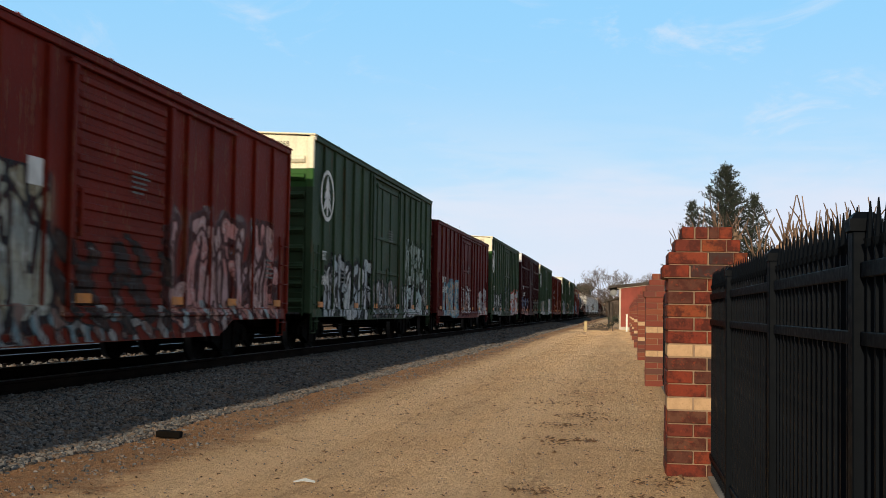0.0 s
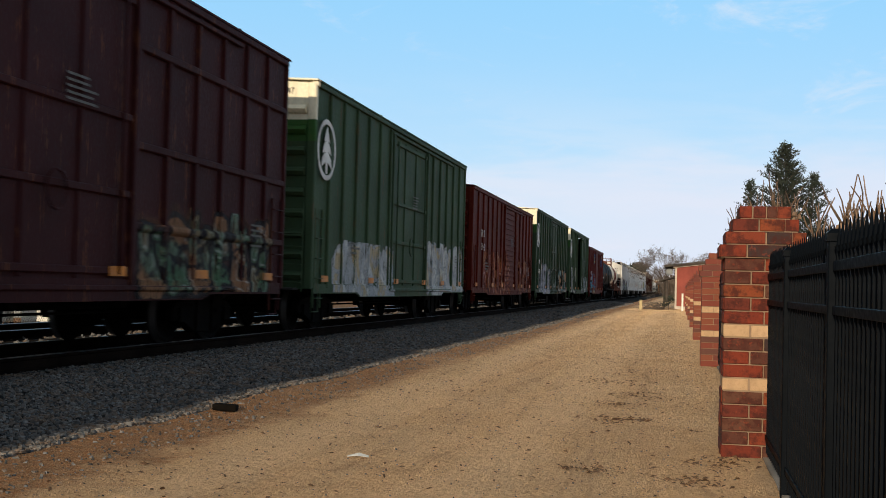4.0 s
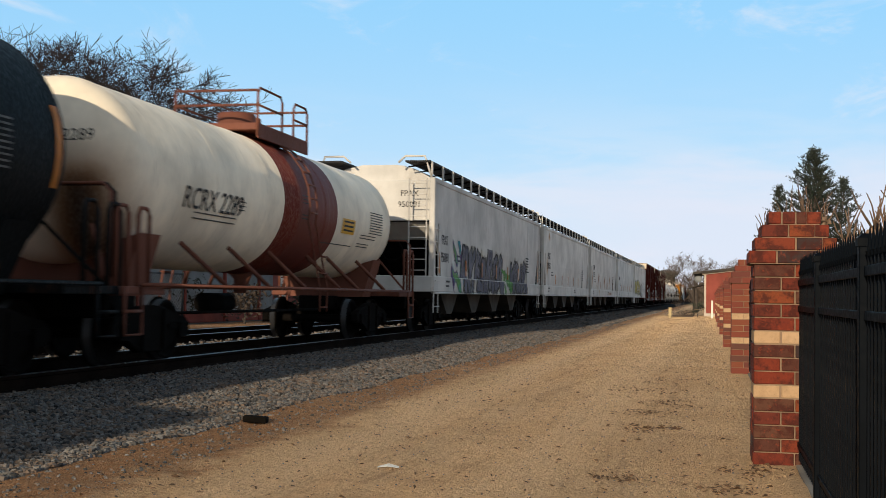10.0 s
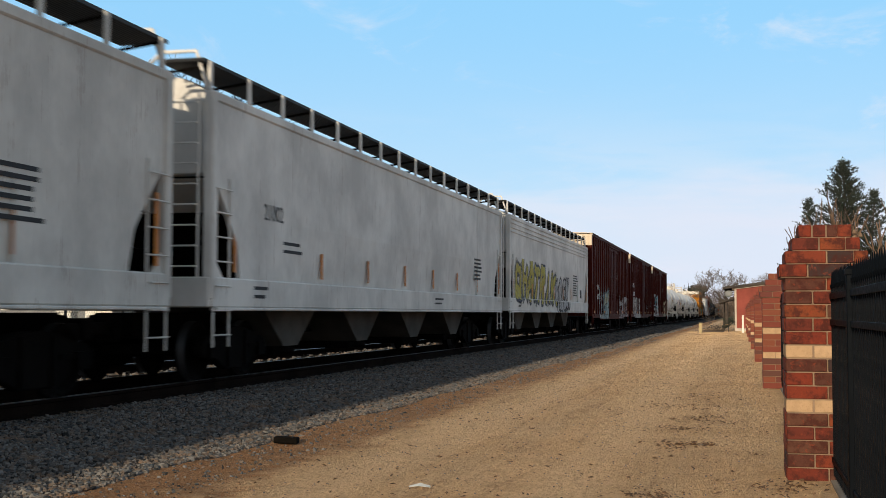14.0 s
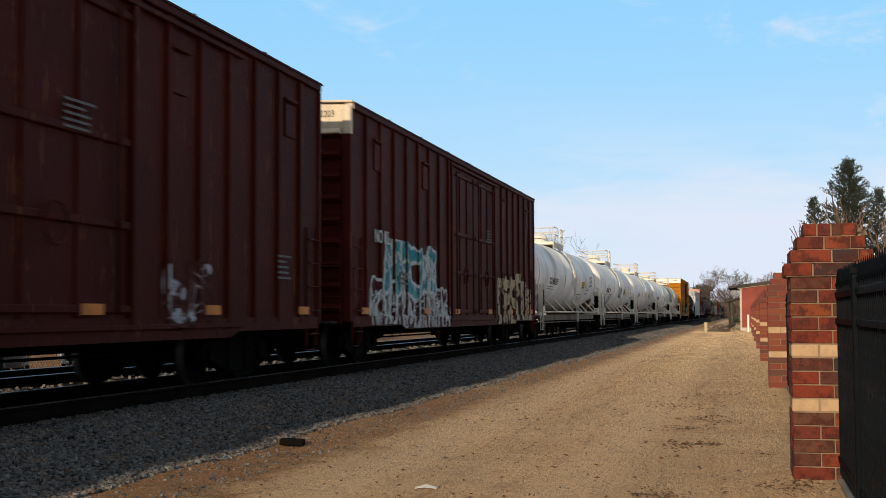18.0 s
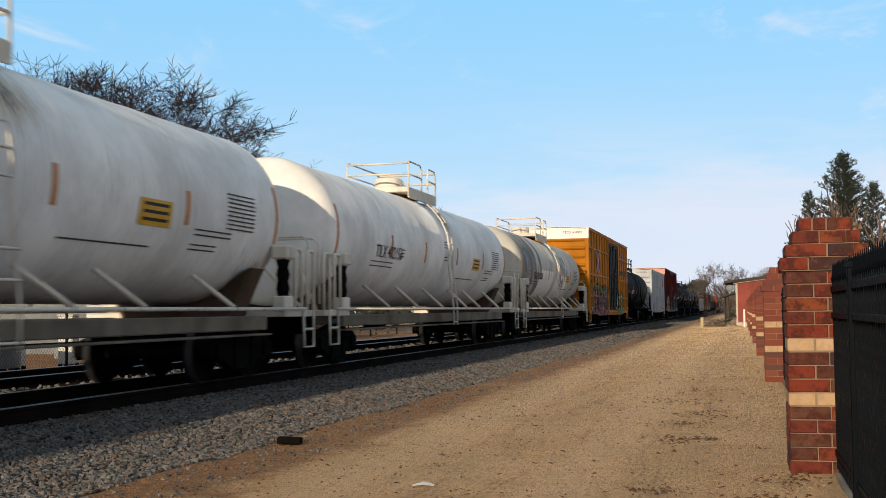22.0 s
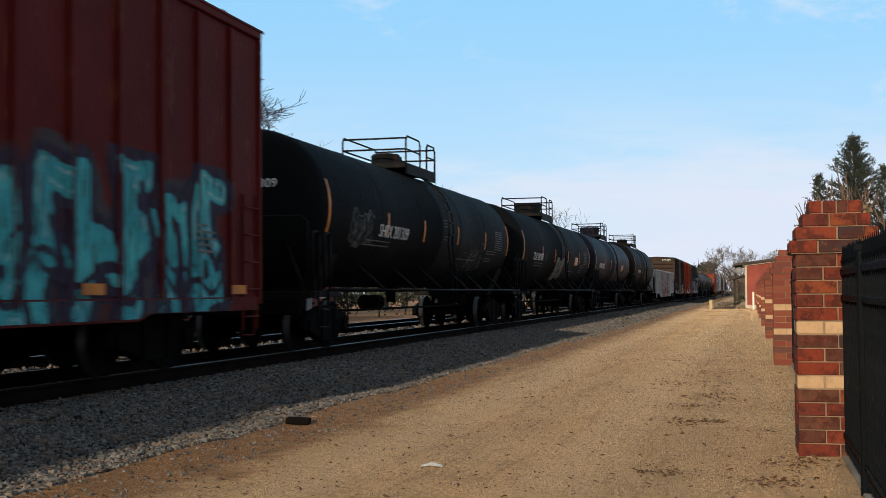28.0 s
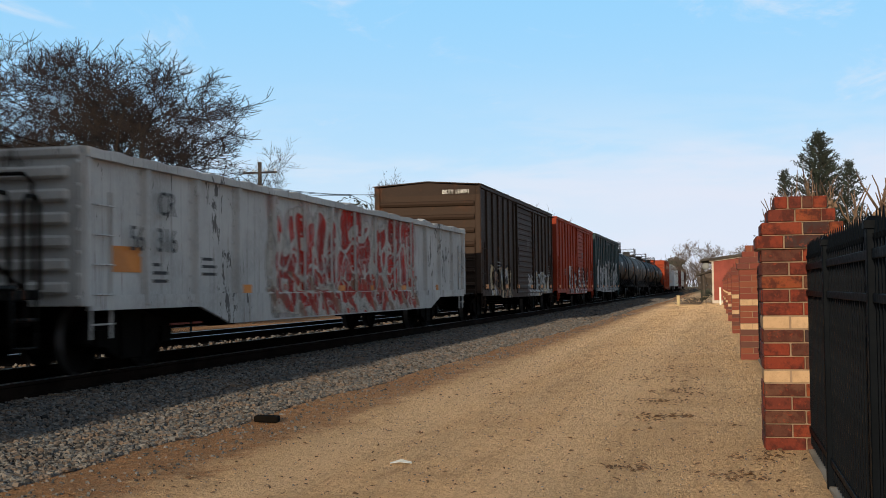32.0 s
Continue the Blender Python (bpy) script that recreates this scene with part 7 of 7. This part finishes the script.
# leaf and twig colours with the haze of distance painted in
HAZY = plain("haze_tinted_evergreen", (0.04, 0.046, 0.036), 0.9, 0, 1, 0.4, 0.004, 0.0, 0.05)
HAZE_TWIG = plain("haze_tinted_twigs", (0.13, 0.105, 0.09), 0.95, 0, 2, 0.3, 0.002, 0.0, 0.05)
BRUSH = plain("dry_brush", (0.125, 0.098, 0.08), 0.95, 0, 1, 0.5, 0.004, 0.0, 0.05)
TREE_TWIG = plain("dark_winter_twig", (0.036, 0.029, 0.027), 0.95, 0, 2, 0.3, 0.002, 0.0, 0.05)
bare_tree("oak_tree", "large bare winter tree with a broad twiggy crown", -25.6, 52, 14.4, 1.0, 11, 6, 0.34, 4.5, None, TREE_TWIG, 0.2, 0.05, 0.0105, 1.5)
bare_tree("oak_tree", "large bare winter tree with a dense crown", -32.6, 53, 14.8, 1.0, 12, 6, 0.34, 4.5, None, TREE_TWIG, 0.2, 0.05, 0.0105, 1.5)
bare_tree("oak_tree", "bare winter tree beyond the tracks", -28.0, 74, 11.5, 1.0, 13, 6, 0.28, 3.3, None, TREE_TWIG, 0.25, 0.1, 0.009)
bare_tree("oak_tree", "bare winter tree with fine pale twigs", -28.4, 99, 11.6, 1.0, 14, 6, 0.25, 3.4, None, TREE_TWIG, 0.25, 0.1, 0.01)
bare_tree("oak_tree", "small bare tree beside the railway", -19.5, 134, 10.6, 1.0, 15, 5, 0.22, 3)
bare_tree("oak_tree", "round bare tree behind the brick shed", -1.5, 150, 7.0, 1.9, 16, 6, 0.2, 3.5, None, HAZE_TWIG, 0.15, 0.0, 0.010)
bare_tree("oak_tree", "bare tree behind the brick shed", 1.7, 152, 6.8, 1.9, 18, 6, 0.2, 3.5, None, HAZE_TWIG, 0.15, 0.0, 0.010)
conifer("dark green conifer rising behind the brick piers", 3.72, 46, 6.8, 3.0, 3)
for i, (x, y, h) in enumerate(((2.55, 20.5, 3.05), (3.15, 21.5, 3.1), (3.75, 21.0, 3.0), (2.5, 33.0, 4.1), (1.75, 33.5, 3.6))):
    pollard("hard-pruned pale tree with bare upright shoots", x, y, h, 60 + i)
leafy("evergreen_tree", "dark evergreen tree beyond the tracks", -27.3, 90, 8.2, 3.2, 21, 2600, None, 0, 0.22)
leafy("evergreen_tree", "dark evergreen tree far down the line", -9.0, 262, 7.6, 2.6, 22, 1800, HAZY, 0, 0.35)
leafy("evergreen_tree", "dark evergreen tree far down the line", -12.5, 292, 8.2, 3.2, 23, 1800, HAZY, 0, 0.35)
leafy("shrub", "green shrub behind the second track", -20.5, 44, 1.9, 1.5, 24, 700, None, 0, 0.1)
leafy("shrub", "reddish winter shrub behind the second track", -18.6, 47, 1.6, 1.2, 25, 600, TWIG, 0, 0.1)
leafy("shrub", "dark evergreen bush by the shed", -0.75, 84, 1.0, 0.5, 26, 900, None, 0, 0.045)
for i in range(7):
    leafy("shrub", "dark evergreen shrub in a row beyond the second track", -19.6 - 0.35 * (i % 3), 58 + 6.5 * i, 1.7 + 0.25 * (i % 3), 1.9, 90 + i, 420, None, 0, 0.14)
for i, (x, y, h, w) in enumerate(((-1.9, 190, 3.6, 2.2), (0.6, 176, 3.2, 2.4), (-17.5, 290, 8.6, 4.0), (-22.0, 300, 8.0, 4.5), (-27.0, 300, 8.8, 4.5))):
    leafy("bare_thicket", "grey-brown bare thicket far down the line", x, y, h, w, 70 + i, 3600, BRUSH, 0, 0.13)


def brush_pile():
    """A low heap of cut brush."""
    rnd = random.Random(8)
    ob = thing("brush_pile", "low heap of dry brown cut brush", "brush", pose(-1.75, 84, 0))
    v, f = [], []
    for i in range(260):
        a = Vector((rnd.gauss(0, 0.5), rnd.gauss(0, 0.3), rnd.uniform(0.0, 0.5)))
        tube_into(v, f, [a, a + Vector((rnd.gauss(0, 0.3), rnd.gauss(0, 0.3), rnd.gauss(0.02, 0.12)))], 0.012, 3, 0.005, False)
    tagged(link("brush", mesh_of("brush", v, f, BRUSH), ob), "", "", "", "stuff")
    pbox("log", ob, BRUSH, -0.7, 0.7, -0.1, 0.06, -0.02, 0.14, 0.04)


brush_pile()


def far_woods():
    """A low haze of bare woods at the horizon."""
    rnd = random.Random(5)
    cv, cf = [], []
    for i in range(260):
        x, y = rnd.uniform(-160, 120), rnd.uniform(340, 420)
        h = rnd.uniform(6, 11)
        for k in range(26):
            a = Vector((x + rnd.gauss(0, 2.2), y + rnd.gauss(0, 2), h * rnd.uniform(0.0, 0.6)))
            tube_into(cv, cf, [a, a + Vector((rnd.gauss(0, 1.2), rnd.gauss(0, 1.2), h * rnd.uniform(0.2, 0.5)))], 0.12, 3, 0.04, False)
    ob = link("far_woods", mesh_of("far_woods", cv, cf, TWIG))
    tagged(ob, "low line of bare woods at the horizon", "woods", "", "stuff")


far_woods()

# ---------------------------------------------------------------- the shed and what lies at the end of the dirt track
SHED_WALL = plain("red_shed_wall", (0.215, 0.05, 0.036), 0.85, 0, 3, 0.3, 0.01)
SHED_TRIM = plain("shed_trim", (0.42, 0.36, 0.3), 0.8, 0, 6, 0.2, 0.004)
TIN = plain("grey_roof_metal", (0.3, 0.3, 0.3), 0.5, 0.5, 4, 0.3, 0.003)
DARK = plain("dark_timber", (0.05, 0.042, 0.036), 0.9, 0, 6, 0.4, 0.006)
GREYWALL = plain("grey_siding", (0.2, 0.21, 0.215), 0.8, 0, 3, 0.3, 0.006)
WHITEPAINT = plain("white_siding", (0.68, 0.66, 0.6), 0.7, 0, 4, 0.25, 0.006)
BLUEP = plain("blue_plastic", (0.03, 0.09, 0.3), 0.5, 0, 4, 0.2, 0.002)

shed = thing("brick_shed", "red-walled shed with a sloping metal roof", "shed", pose(0, 89, 0))
prism("wall", [(-0.3, -0.1), (7.0, -0.1), (7.0, 4.0), (-0.3, 3.08)], 0, 9, SHED_WALL, shed)
prism("roof", [(-1.1, 3.0), (7.3, 4.05), (7.3, 4.2), (-1.1, 3.15)], -0.45, 9.4, DARK, shed, "Y", "thin dark sloping metal roof")
prism("eave_board", [(-0.5, 2.96), (7.0, 3.9), (7.0, 4.02), (-0.5, 3.08)], -0.12, -0.02, SHED_TRIM, shed, "Y", "pale board under the eave")
pbox("fascia", shed, SHED_TRIM, -0.34, -0.2, -0.06, 0.0, 0.05, 3.05, 0.01)
pbox("plinth", shed, SHED_TRIM, -0.33, 7.0, -0.08, 0.0, -0.05, 0.22, 0.01)
for y in (0.6, 3.0, 5.4):
    pbox("awning_post", shed, DARK, -1.15, -1.07, y, y + 0.08, 0, 2.05, 0.01)
prism("awning", [(-1.45, 1.98), (-0.3, 2.3), (-0.3, 2.4), (-1.45, 2.08)], 0.2, 6.5, DARK, shed, "Y", "dark lean-to awning")
lathe("satellite_dish", [(0.001, 0.08), (0.14, 0.05), (0.25, -0.04), (0.27, -0.04), (0.14, 0.02), (0.001, 0.05)], GREYWALL, shed, "Y", 18, pose(-0.75, 0.1, 2.65, -20), "grey satellite dish")


def post(name, label, x, y, h, r, mat, cap=True):
    ob = thing(name, label, "post", pose(x, y, 0))
    bm = bmesh.new()
    box_into(bm, -r, r, -r, r, -0.1, h)
    bevelled(bm, r * 0.25)
    part("shaft", bm, mat, ob)
    pbox("cap", ob, mat, -r * 1.15, r * 1.15, -r * 1.15, r * 1.15, h, h + 0.05, 0.01)
    return ob


YPOST = plain("yellow_post_paint", (0.38, 0.3, 0.16), 0.7, 0, 5, 0.35, 0.003)
post("marker_post", "weathered yellow marker post beside the ballast", -2.45, 80, 0.62, 0.1, YPOST)
post("bollard", "white plastic bollard by the shed", 0.2, 80, 1.1, 0.06, WHITEPAINT)

# ---------------------------------------------------------------- yard beyond the second track
yard = thing("chain_link_fence", "galvanised chain-link fence around a junk yard", "fence", pose(-15.0, 0, 0.0))
verts, faces = [], []
Y0, Y1, H = 17.0, 33.0, 1.75
step = 0.11
k = int((Y1 - Y0) / step)
for i in range(-int(H / step), k):
    a = Y0 + i * step
    lo, hi = max(a, Y0), min(a + H, Y1)
    if hi > lo:
        tube_into(verts, faces, [(0, lo, lo - a), (0, hi, hi - a)], 0.004, 3, None, False)
        tube_into(verts, faces, [(0.006, lo, H - (lo - a)), (0.006, hi, H - (hi - a))], 0.004, 3, None, False)
link("wire_mesh", mesh_of("wire_mesh", verts, faces, GRATE), yard)
for y in np.arange(Y0, Y1 + 0.1, 2.67):
    tubes("post", [[(0, y, -0.1), (0, y, H + 0.06)]], 0.035, GRATE, yard, "", 8)
tubes("top_rail", [[(0, Y0, H), (0, Y1, H)]], 0.025, GRATE, yard, "", 8)

door = thing("white_container", "white corrugated metal cabinet beside the fence", "container", pose(-15.6, 27.6, 0))
bm = bmesh.new()
box_into(bm, -0.4, 0.35, 0, 1.0, 0, 1.95)
part("body", bm, WHITEPAINT, door)
for i in range(9):
    pbox("rib", door, WHITEPAINT, -0.39, 0.34, -0.03, 0.0, 0.1 + i * 0.2, 0.2 + i * 0.2, 0.01)
    pbox("rib", door, WHITEPAINT, 0.35, 0.38, 0.02, 0.98, 0.1 + i * 0.2, 0.2 + i * 0.2, 0.01)
pbox("lid", door, WHITEPAINT, -0.45, 0.42, -0.05, 1.05, 1.95, 2.02, 0.01)


def junk(name, label, x, y, w, d, h, mat, seed):
    rnd = random.Random(seed)
    ob = thing(name, label, name.split("_")[-1], pose(x, y, 0, 0, 0, rnd.uniform(-20, 20)))
    pbox("body", ob, mat, -w / 2, w / 2, -d / 2, d / 2, 0.1, h, 0.02)
    pbox("lid", ob, mat, -w / 2 - 0.02, w / 2 + 0.02, -d / 2 - 0.02, d / 2 + 0.02, h, h + 0.05, 0.01)
    for sx in (-1, 1):
        for sy in (-1, 1):
            pbox("foot", ob, STEEL, sx * w * 0.4 - 0.04, sx * w * 0.4 + 0.04, sy * d * 0.4 - 0.04, sy * d * 0.4 + 0.04, 0, 0.1, 0.005)
    return ob


junk("blue_bin", "blue plastic bin at the end of the fence", -15.2, 20.6, 0.9, 1.3, 1.5, BLUEP, 1)
junk("scrap_cabinet", "pale scrap cabinet behind the wire fence", -16.3, 23.2, 0.6, 0.5, 0.95, WHITEPAINT, 2)
junk("scrap_cabinet", "grey scrap cabinet behind the wire fence", -16.1, 24.2, 0.5, 0.6, 0.8, GREYWALL, 3)
junk("scrap_cabinet", "white broken cabinet behind the wire fence", -16.6, 25.3, 0.5, 0.4, 1.1, WHITEPAINT, 4)
junk("scrap_cabinet", "dark machine behind the wire fence", -17.2, 22.0, 1.3, 1.2, 1.2, DARK, 5)
junk("scrap_cabinet", "white leaning sheet metal box", -15.9, 26.6, 0.35, 0.5, 1.25, WHITEPAINT, 6)
junk("equipment_box", "blue-grey equipment box beyond the tracks", -17.0, 30.5, 1.8, 2.4, 1.9, GREYWALL, 7)
junk("equipment_box", "tan machine cabinet beyond the tracks", -18.0, 34.2, 1.2, 1.2, 1.7, CONCRETE, 8)

hut = thing("grey_building", "long low grey building with red door posts", "building", pose(-26, 38, 0))
prism("wall", [(0, -0.1), (6, -0.1), (6, 2.7), (3, 3.5), (0, 2.7)], 0, 16, GREYWALL, hut)
prism("roof", [(-0.4, 2.6), (3, 3.55), (6.4, 2.6), (6.4, 2.72), (3, 3.7), (-0.4, 2.72)], -0.4, 16.4, TIN, hut)
for y in (2.0, 6.0, 10.0, 14.0):
    pbox("door_post", hut, SHED_WALL, 6.0, 6.12, y, y + 0.15, 0, 2.5, 0.01)
pbox("plinth", hut, SHED_WALL, 5.98, 6.06, 0.1, 15.9, 0, 0.45, 0.01)
red = thing("brick_house", "red brick house beyond the trees", "house", pose(-33, 62, 0))
prism("wall", [(0, -0.1), (8, -0.1), (8, 3.0), (4, 5.0), (0, 3.0)], 0, 10, SHED_WALL, red)
prism("roof", [(-0.4, 2.85), (4, 5.05), (8.4, 2.85), (8.4, 3.0), (4, 5.25), (-0.4, 3.0)], -0.4, 10.4, TIN, red)
for y in (2.0, 6.5):
    w = pbox("window", red, WHITEPAINT, 8.0, 8.06, y, y + 1.1, 1.0, 2.3, 0.01)
pole = thing("utility_pole", "wooden utility pole with a cross-arm", "pole", pose(-27.2, 70, 0))
tubes("shaft", [[(0, 0, -0.1), (0, 0, 9.2)]], 0.13, BARK, pole, "", 8)
pbox("cross_arm", pole, BARK, -1.1, 1.1, -0.06, 0.06, 8.5, 8.62, 0.01)
for x in (-1.0, -0.4, 0.4, 1.0):
    lathe("insulator", [(0.001, 0.16), (0.04, 0.15), (0.05, 0.05), (0.02, 0.0)], WHITEPAINT, pole, "Z", 8, pose(x, 0, 8.62))
wires = thing("power_lines", "thin dark overhead wires strung between poles", "wires", pose(0, 0, 0))
for x in (-1.0, 0.4, 1.0):
    tubes("wire", [[(-27.2 + x + (f - 0.35) * 3, 70 + (f - 0.35) * 140, 8.7 - 1.4 * (1 - (2 * abs((f * 2.0) % 1 - 0.5)) ** 2) * (f > 0)) for f in [i / 24 for i in range(25)]]], 0.018, STEEL, wires, "", 4)

# ---------------------------------------------------------------- small things on the ground
old_tie = pbox("tie_offcut", None, TIE, -4.36, -4.13, 11.0, 11.13, 0.0, 0.062, 0.01)
tagged(old_tie, "short dark offcut of a railway tie", "timber")
old_tie.rotation_euler = (0, 0.05, radians(8))
scrap = link("paper_scrap", mesh_of("paper_scrap", [(-.14, -.03, .012), (.0, -.05, .03), (.15, -.02, .014), (.13, .05, .02), (-.01, .06, .045), (-.15, .03, .016)], [(0, 1, 4, 5), (1, 2, 3, 4)], WHITEPAINT), None, pose(-2.23, 8.45, 0.005) @ Matrix.Diagonal((0.55, 0.7, 0.7, 1)))
tagged(scrap, "crumpled scrap of white paper on the dirt", "litter")
m_s = scrap.modifiers.new("thickness", "SOLIDIFY")
m_s.thickness = 0.003


def litter():
    """Dead leaves, grass tufts and bark chips strewn on the dirt."""
    rng = random.Random(9)
    verts, faces = [], []
    spots = [(-0.43, 14.65, 0.2), (-0.69, 13.4, 0.22), (-0.63, 11.8, 0.2), (-0.38, 11.8, 0.14), (-0.46, 19.0, 0.4), (-0.6, 8.63, 0.16), (0.3, 9.2, 0.2), (-0.9, 16.5, 0.4), (-1.6, 22.0, 0.7), (-0.2, 24.0, 0.6), (0.15, 8.3, 0.15)]
    for i in range(2300):
        if i < 850:
            c = rng.choice(spots)
            x, y = c[0] + rng.gauss(0, c[2] * 0.75), c[1] + rng.gauss(0, c[2])
        else:
            x, y = rng.uniform(-4.0, 0.45), 5.5 + 34 * rng.random() ** 1.7
        s = rng.uniform(0.007, 0.021) if i < 850 else rng.uniform(0.006, 0.02)
        a, t = rng.uniform(0, 6.28), rng.uniform(-0.7, 0.7)
        u, v = Vector((math.cos(a), math.sin(a), t * 0.5)), Vector((-math.sin(a), math.cos(a), rng.uniform(-.5, .5)))
        p = Vector((x, y, relief(x, y) + 0.006))
        b = len(verts)
        verts += [p - u * s * 1.6, p - v * s * 0.6, p + u * s * 1.6, p + v * s * 0.6 + Vector((0, 0, s * 0.5)), p + Vector((0, 0, s * 0.35))]
        faces += [(b, b + 1, b + 4), (b + 1, b + 2, b + 4), (b + 2, b + 3, b + 4), (b + 3, b, b + 4)]
    leafmat = plain("dead_leaf", (0.12, 0.066, 0.034), 0.9, 0, 30, 0.5, 0.002)
    tagged(link("leaf_litter", mesh_of("leaf_litter", verts, faces, leafmat)), "dead leaves and chips strewn over the dirt", "litter", "", "stuff")


litter()


def straw(count, seed):
    """Dormant straw-coloured grass: short stiff blades, thinner towards the wheel tracks."""
    rng = np.random.default_rng(seed)
    y = 5.2 + 84 * rng.random(count) ** 2.3
    x = rng.uniform(-4.1, 0.55, count)
    thin = 0.5 + 0.5 * np.sin(x * 3.1 + 0.6 * np.sin(y * 0.35)) + 0.35 * np.sin(y * 1.7 + x * 2.3)
    keep = rng.random(count) < np.clip(0.55 + 0.4 * thin, 0.12, 1) * np.clip((x + 3.7) / 1.0, 0, 1)
    x, y = x[keep], y[keep]
    k = len(x)
    z = np.array([relief(a, b) for a, b in zip(x, y)])
    s = rng.uniform(0.003, 0.009, k) * (1 + 0.03 * y)
    a = rng.uniform(0, 2 * np.pi, k)
    w = s * rng.uniform(0.12, 0.24, k)
    lx, ly = rng.normal(0, 0.8, k) * s, rng.normal(0, 0.8, k) * s
    v = np.empty((k, 3, 3))
    v[:, 0] = np.stack([x - w * np.cos(a), y - w * np.sin(a), z - 0.004], 1)
    v[:, 1] = np.stack([x + w * np.cos(a), y + w * np.sin(a), z - 0.004], 1)
    v[:, 2] = np.stack([x + lx, y + ly, z + s], 1)
    me = bpy.data.meshes.new("straw_grass")
    me.from_pydata(v.reshape(-1, 3).tolist(), [], np.arange(3 * k).reshape(k, 3).tolist())
    m, n = material("straw_blade")
    r = n.add("NewGeometry").outputs["Random Per Island"]
    p = n.add("TexCoord").outputs["Object"]
    c = n.mix(r, (0.48, 0.31, 0.173), (0.66, 0.457, 0.262))
    c = n.mix(n.math("MULTIPLY", n.ramp(n.noise(p, 1.1, 5, 0.6), 0.52, 0.7), 0.5), c, (0.28, 0.17, 0.085))
    c = n.mix(n.math("MULTIPLY", n.ramp(n.noise(n.scaled(p, (1.6, 0.09, 1.0)), 1.0, 3, 0.5), 0.45, 0.65), 0.5), c, (0.6, 0.42, 0.23))
    finish(n, c, 0.85, 0, None, 0, 0, 0.2)
    me.materials.append(m)
    tagged(link("straw_grass", me), "short dormant straw-coloured grass over the dirt", "grass", "", "stuff")


straw(380000, 4)

# ---------------------------------------------------------------- ties, last because there are many
bm = bmesh.new()
box_into(bm, -1.3, 1.3, -0.115, 0.115, -0.16, 0.012)
bevelled(bm, 0.012)
TIE_MESH = bpy.data.meshes.new("tie")
bm.to_mesh(TIE_MESH)
bm.free()
TIE_MESH.materials.append(TIE)
for track in TRACKS:
    for i in range(120):
        link("tie", TIE_MESH, track, pose(random.Random(i).uniform(-.03, .03), 2 + i * 0.52, 0, 0, 0, random.Random(i * 3).uniform(-1, 1)))
    vs, fs = [], []
    for i in range(420):
        y = 2 + (120 + i) * 0.52
        b = len(vs)
        vs += [(sx * 1.3, y + sy * 0.115, z) for z in (-0.1, 0.012) for sx, sy in ((-1, -1), (1, -1), (1, 1), (-1, 1))]
        fs += [(b + 4, b + 5, b + 6, b + 7), (b, b + 1, b + 5, b + 4), (b + 1, b + 2, b + 6, b + 5), (b + 2, b + 3, b + 7, b + 6), (b + 3, b, b + 4, b + 7)]
    tagged(link("far_ties", mesh_of("far_ties", vs, fs, TIE), track), "", "", "", "stuff")


# ---------------------------------------------------------------- what moves
def train_way(t):
    """How far the train has come towards the camera after t seconds, in metres."""
    return 18.869 * t + 0.01187 * t * t


def motions():
    times = [2.0 * i for i in range(17)]
    for car in CARS:
        y0 = car.location.y
        walk(car, [(t, pose(TRACK_X, y0 - train_way(t), RAIL_Z)) for t in times])
    # wheels roll with the train; all axles turn alike, so they share one action
    first = WHEELSETS[0]
    ticks = [i / FPS for i in range(int(32 * FPS) + 1)]
    walk(first, [(t, Matrix.Rotation(train_way(t) / WHEEL_R, 4, "X")) for t in ticks])
    for w in WHEELSETS[1:]:
        w.rotation_mode = "QUATERNION"
        keys = w.animation_data_create()
        keys.action = first.animation_data.action
        keys.action_slot = first.animation_data.action_slot


motions()
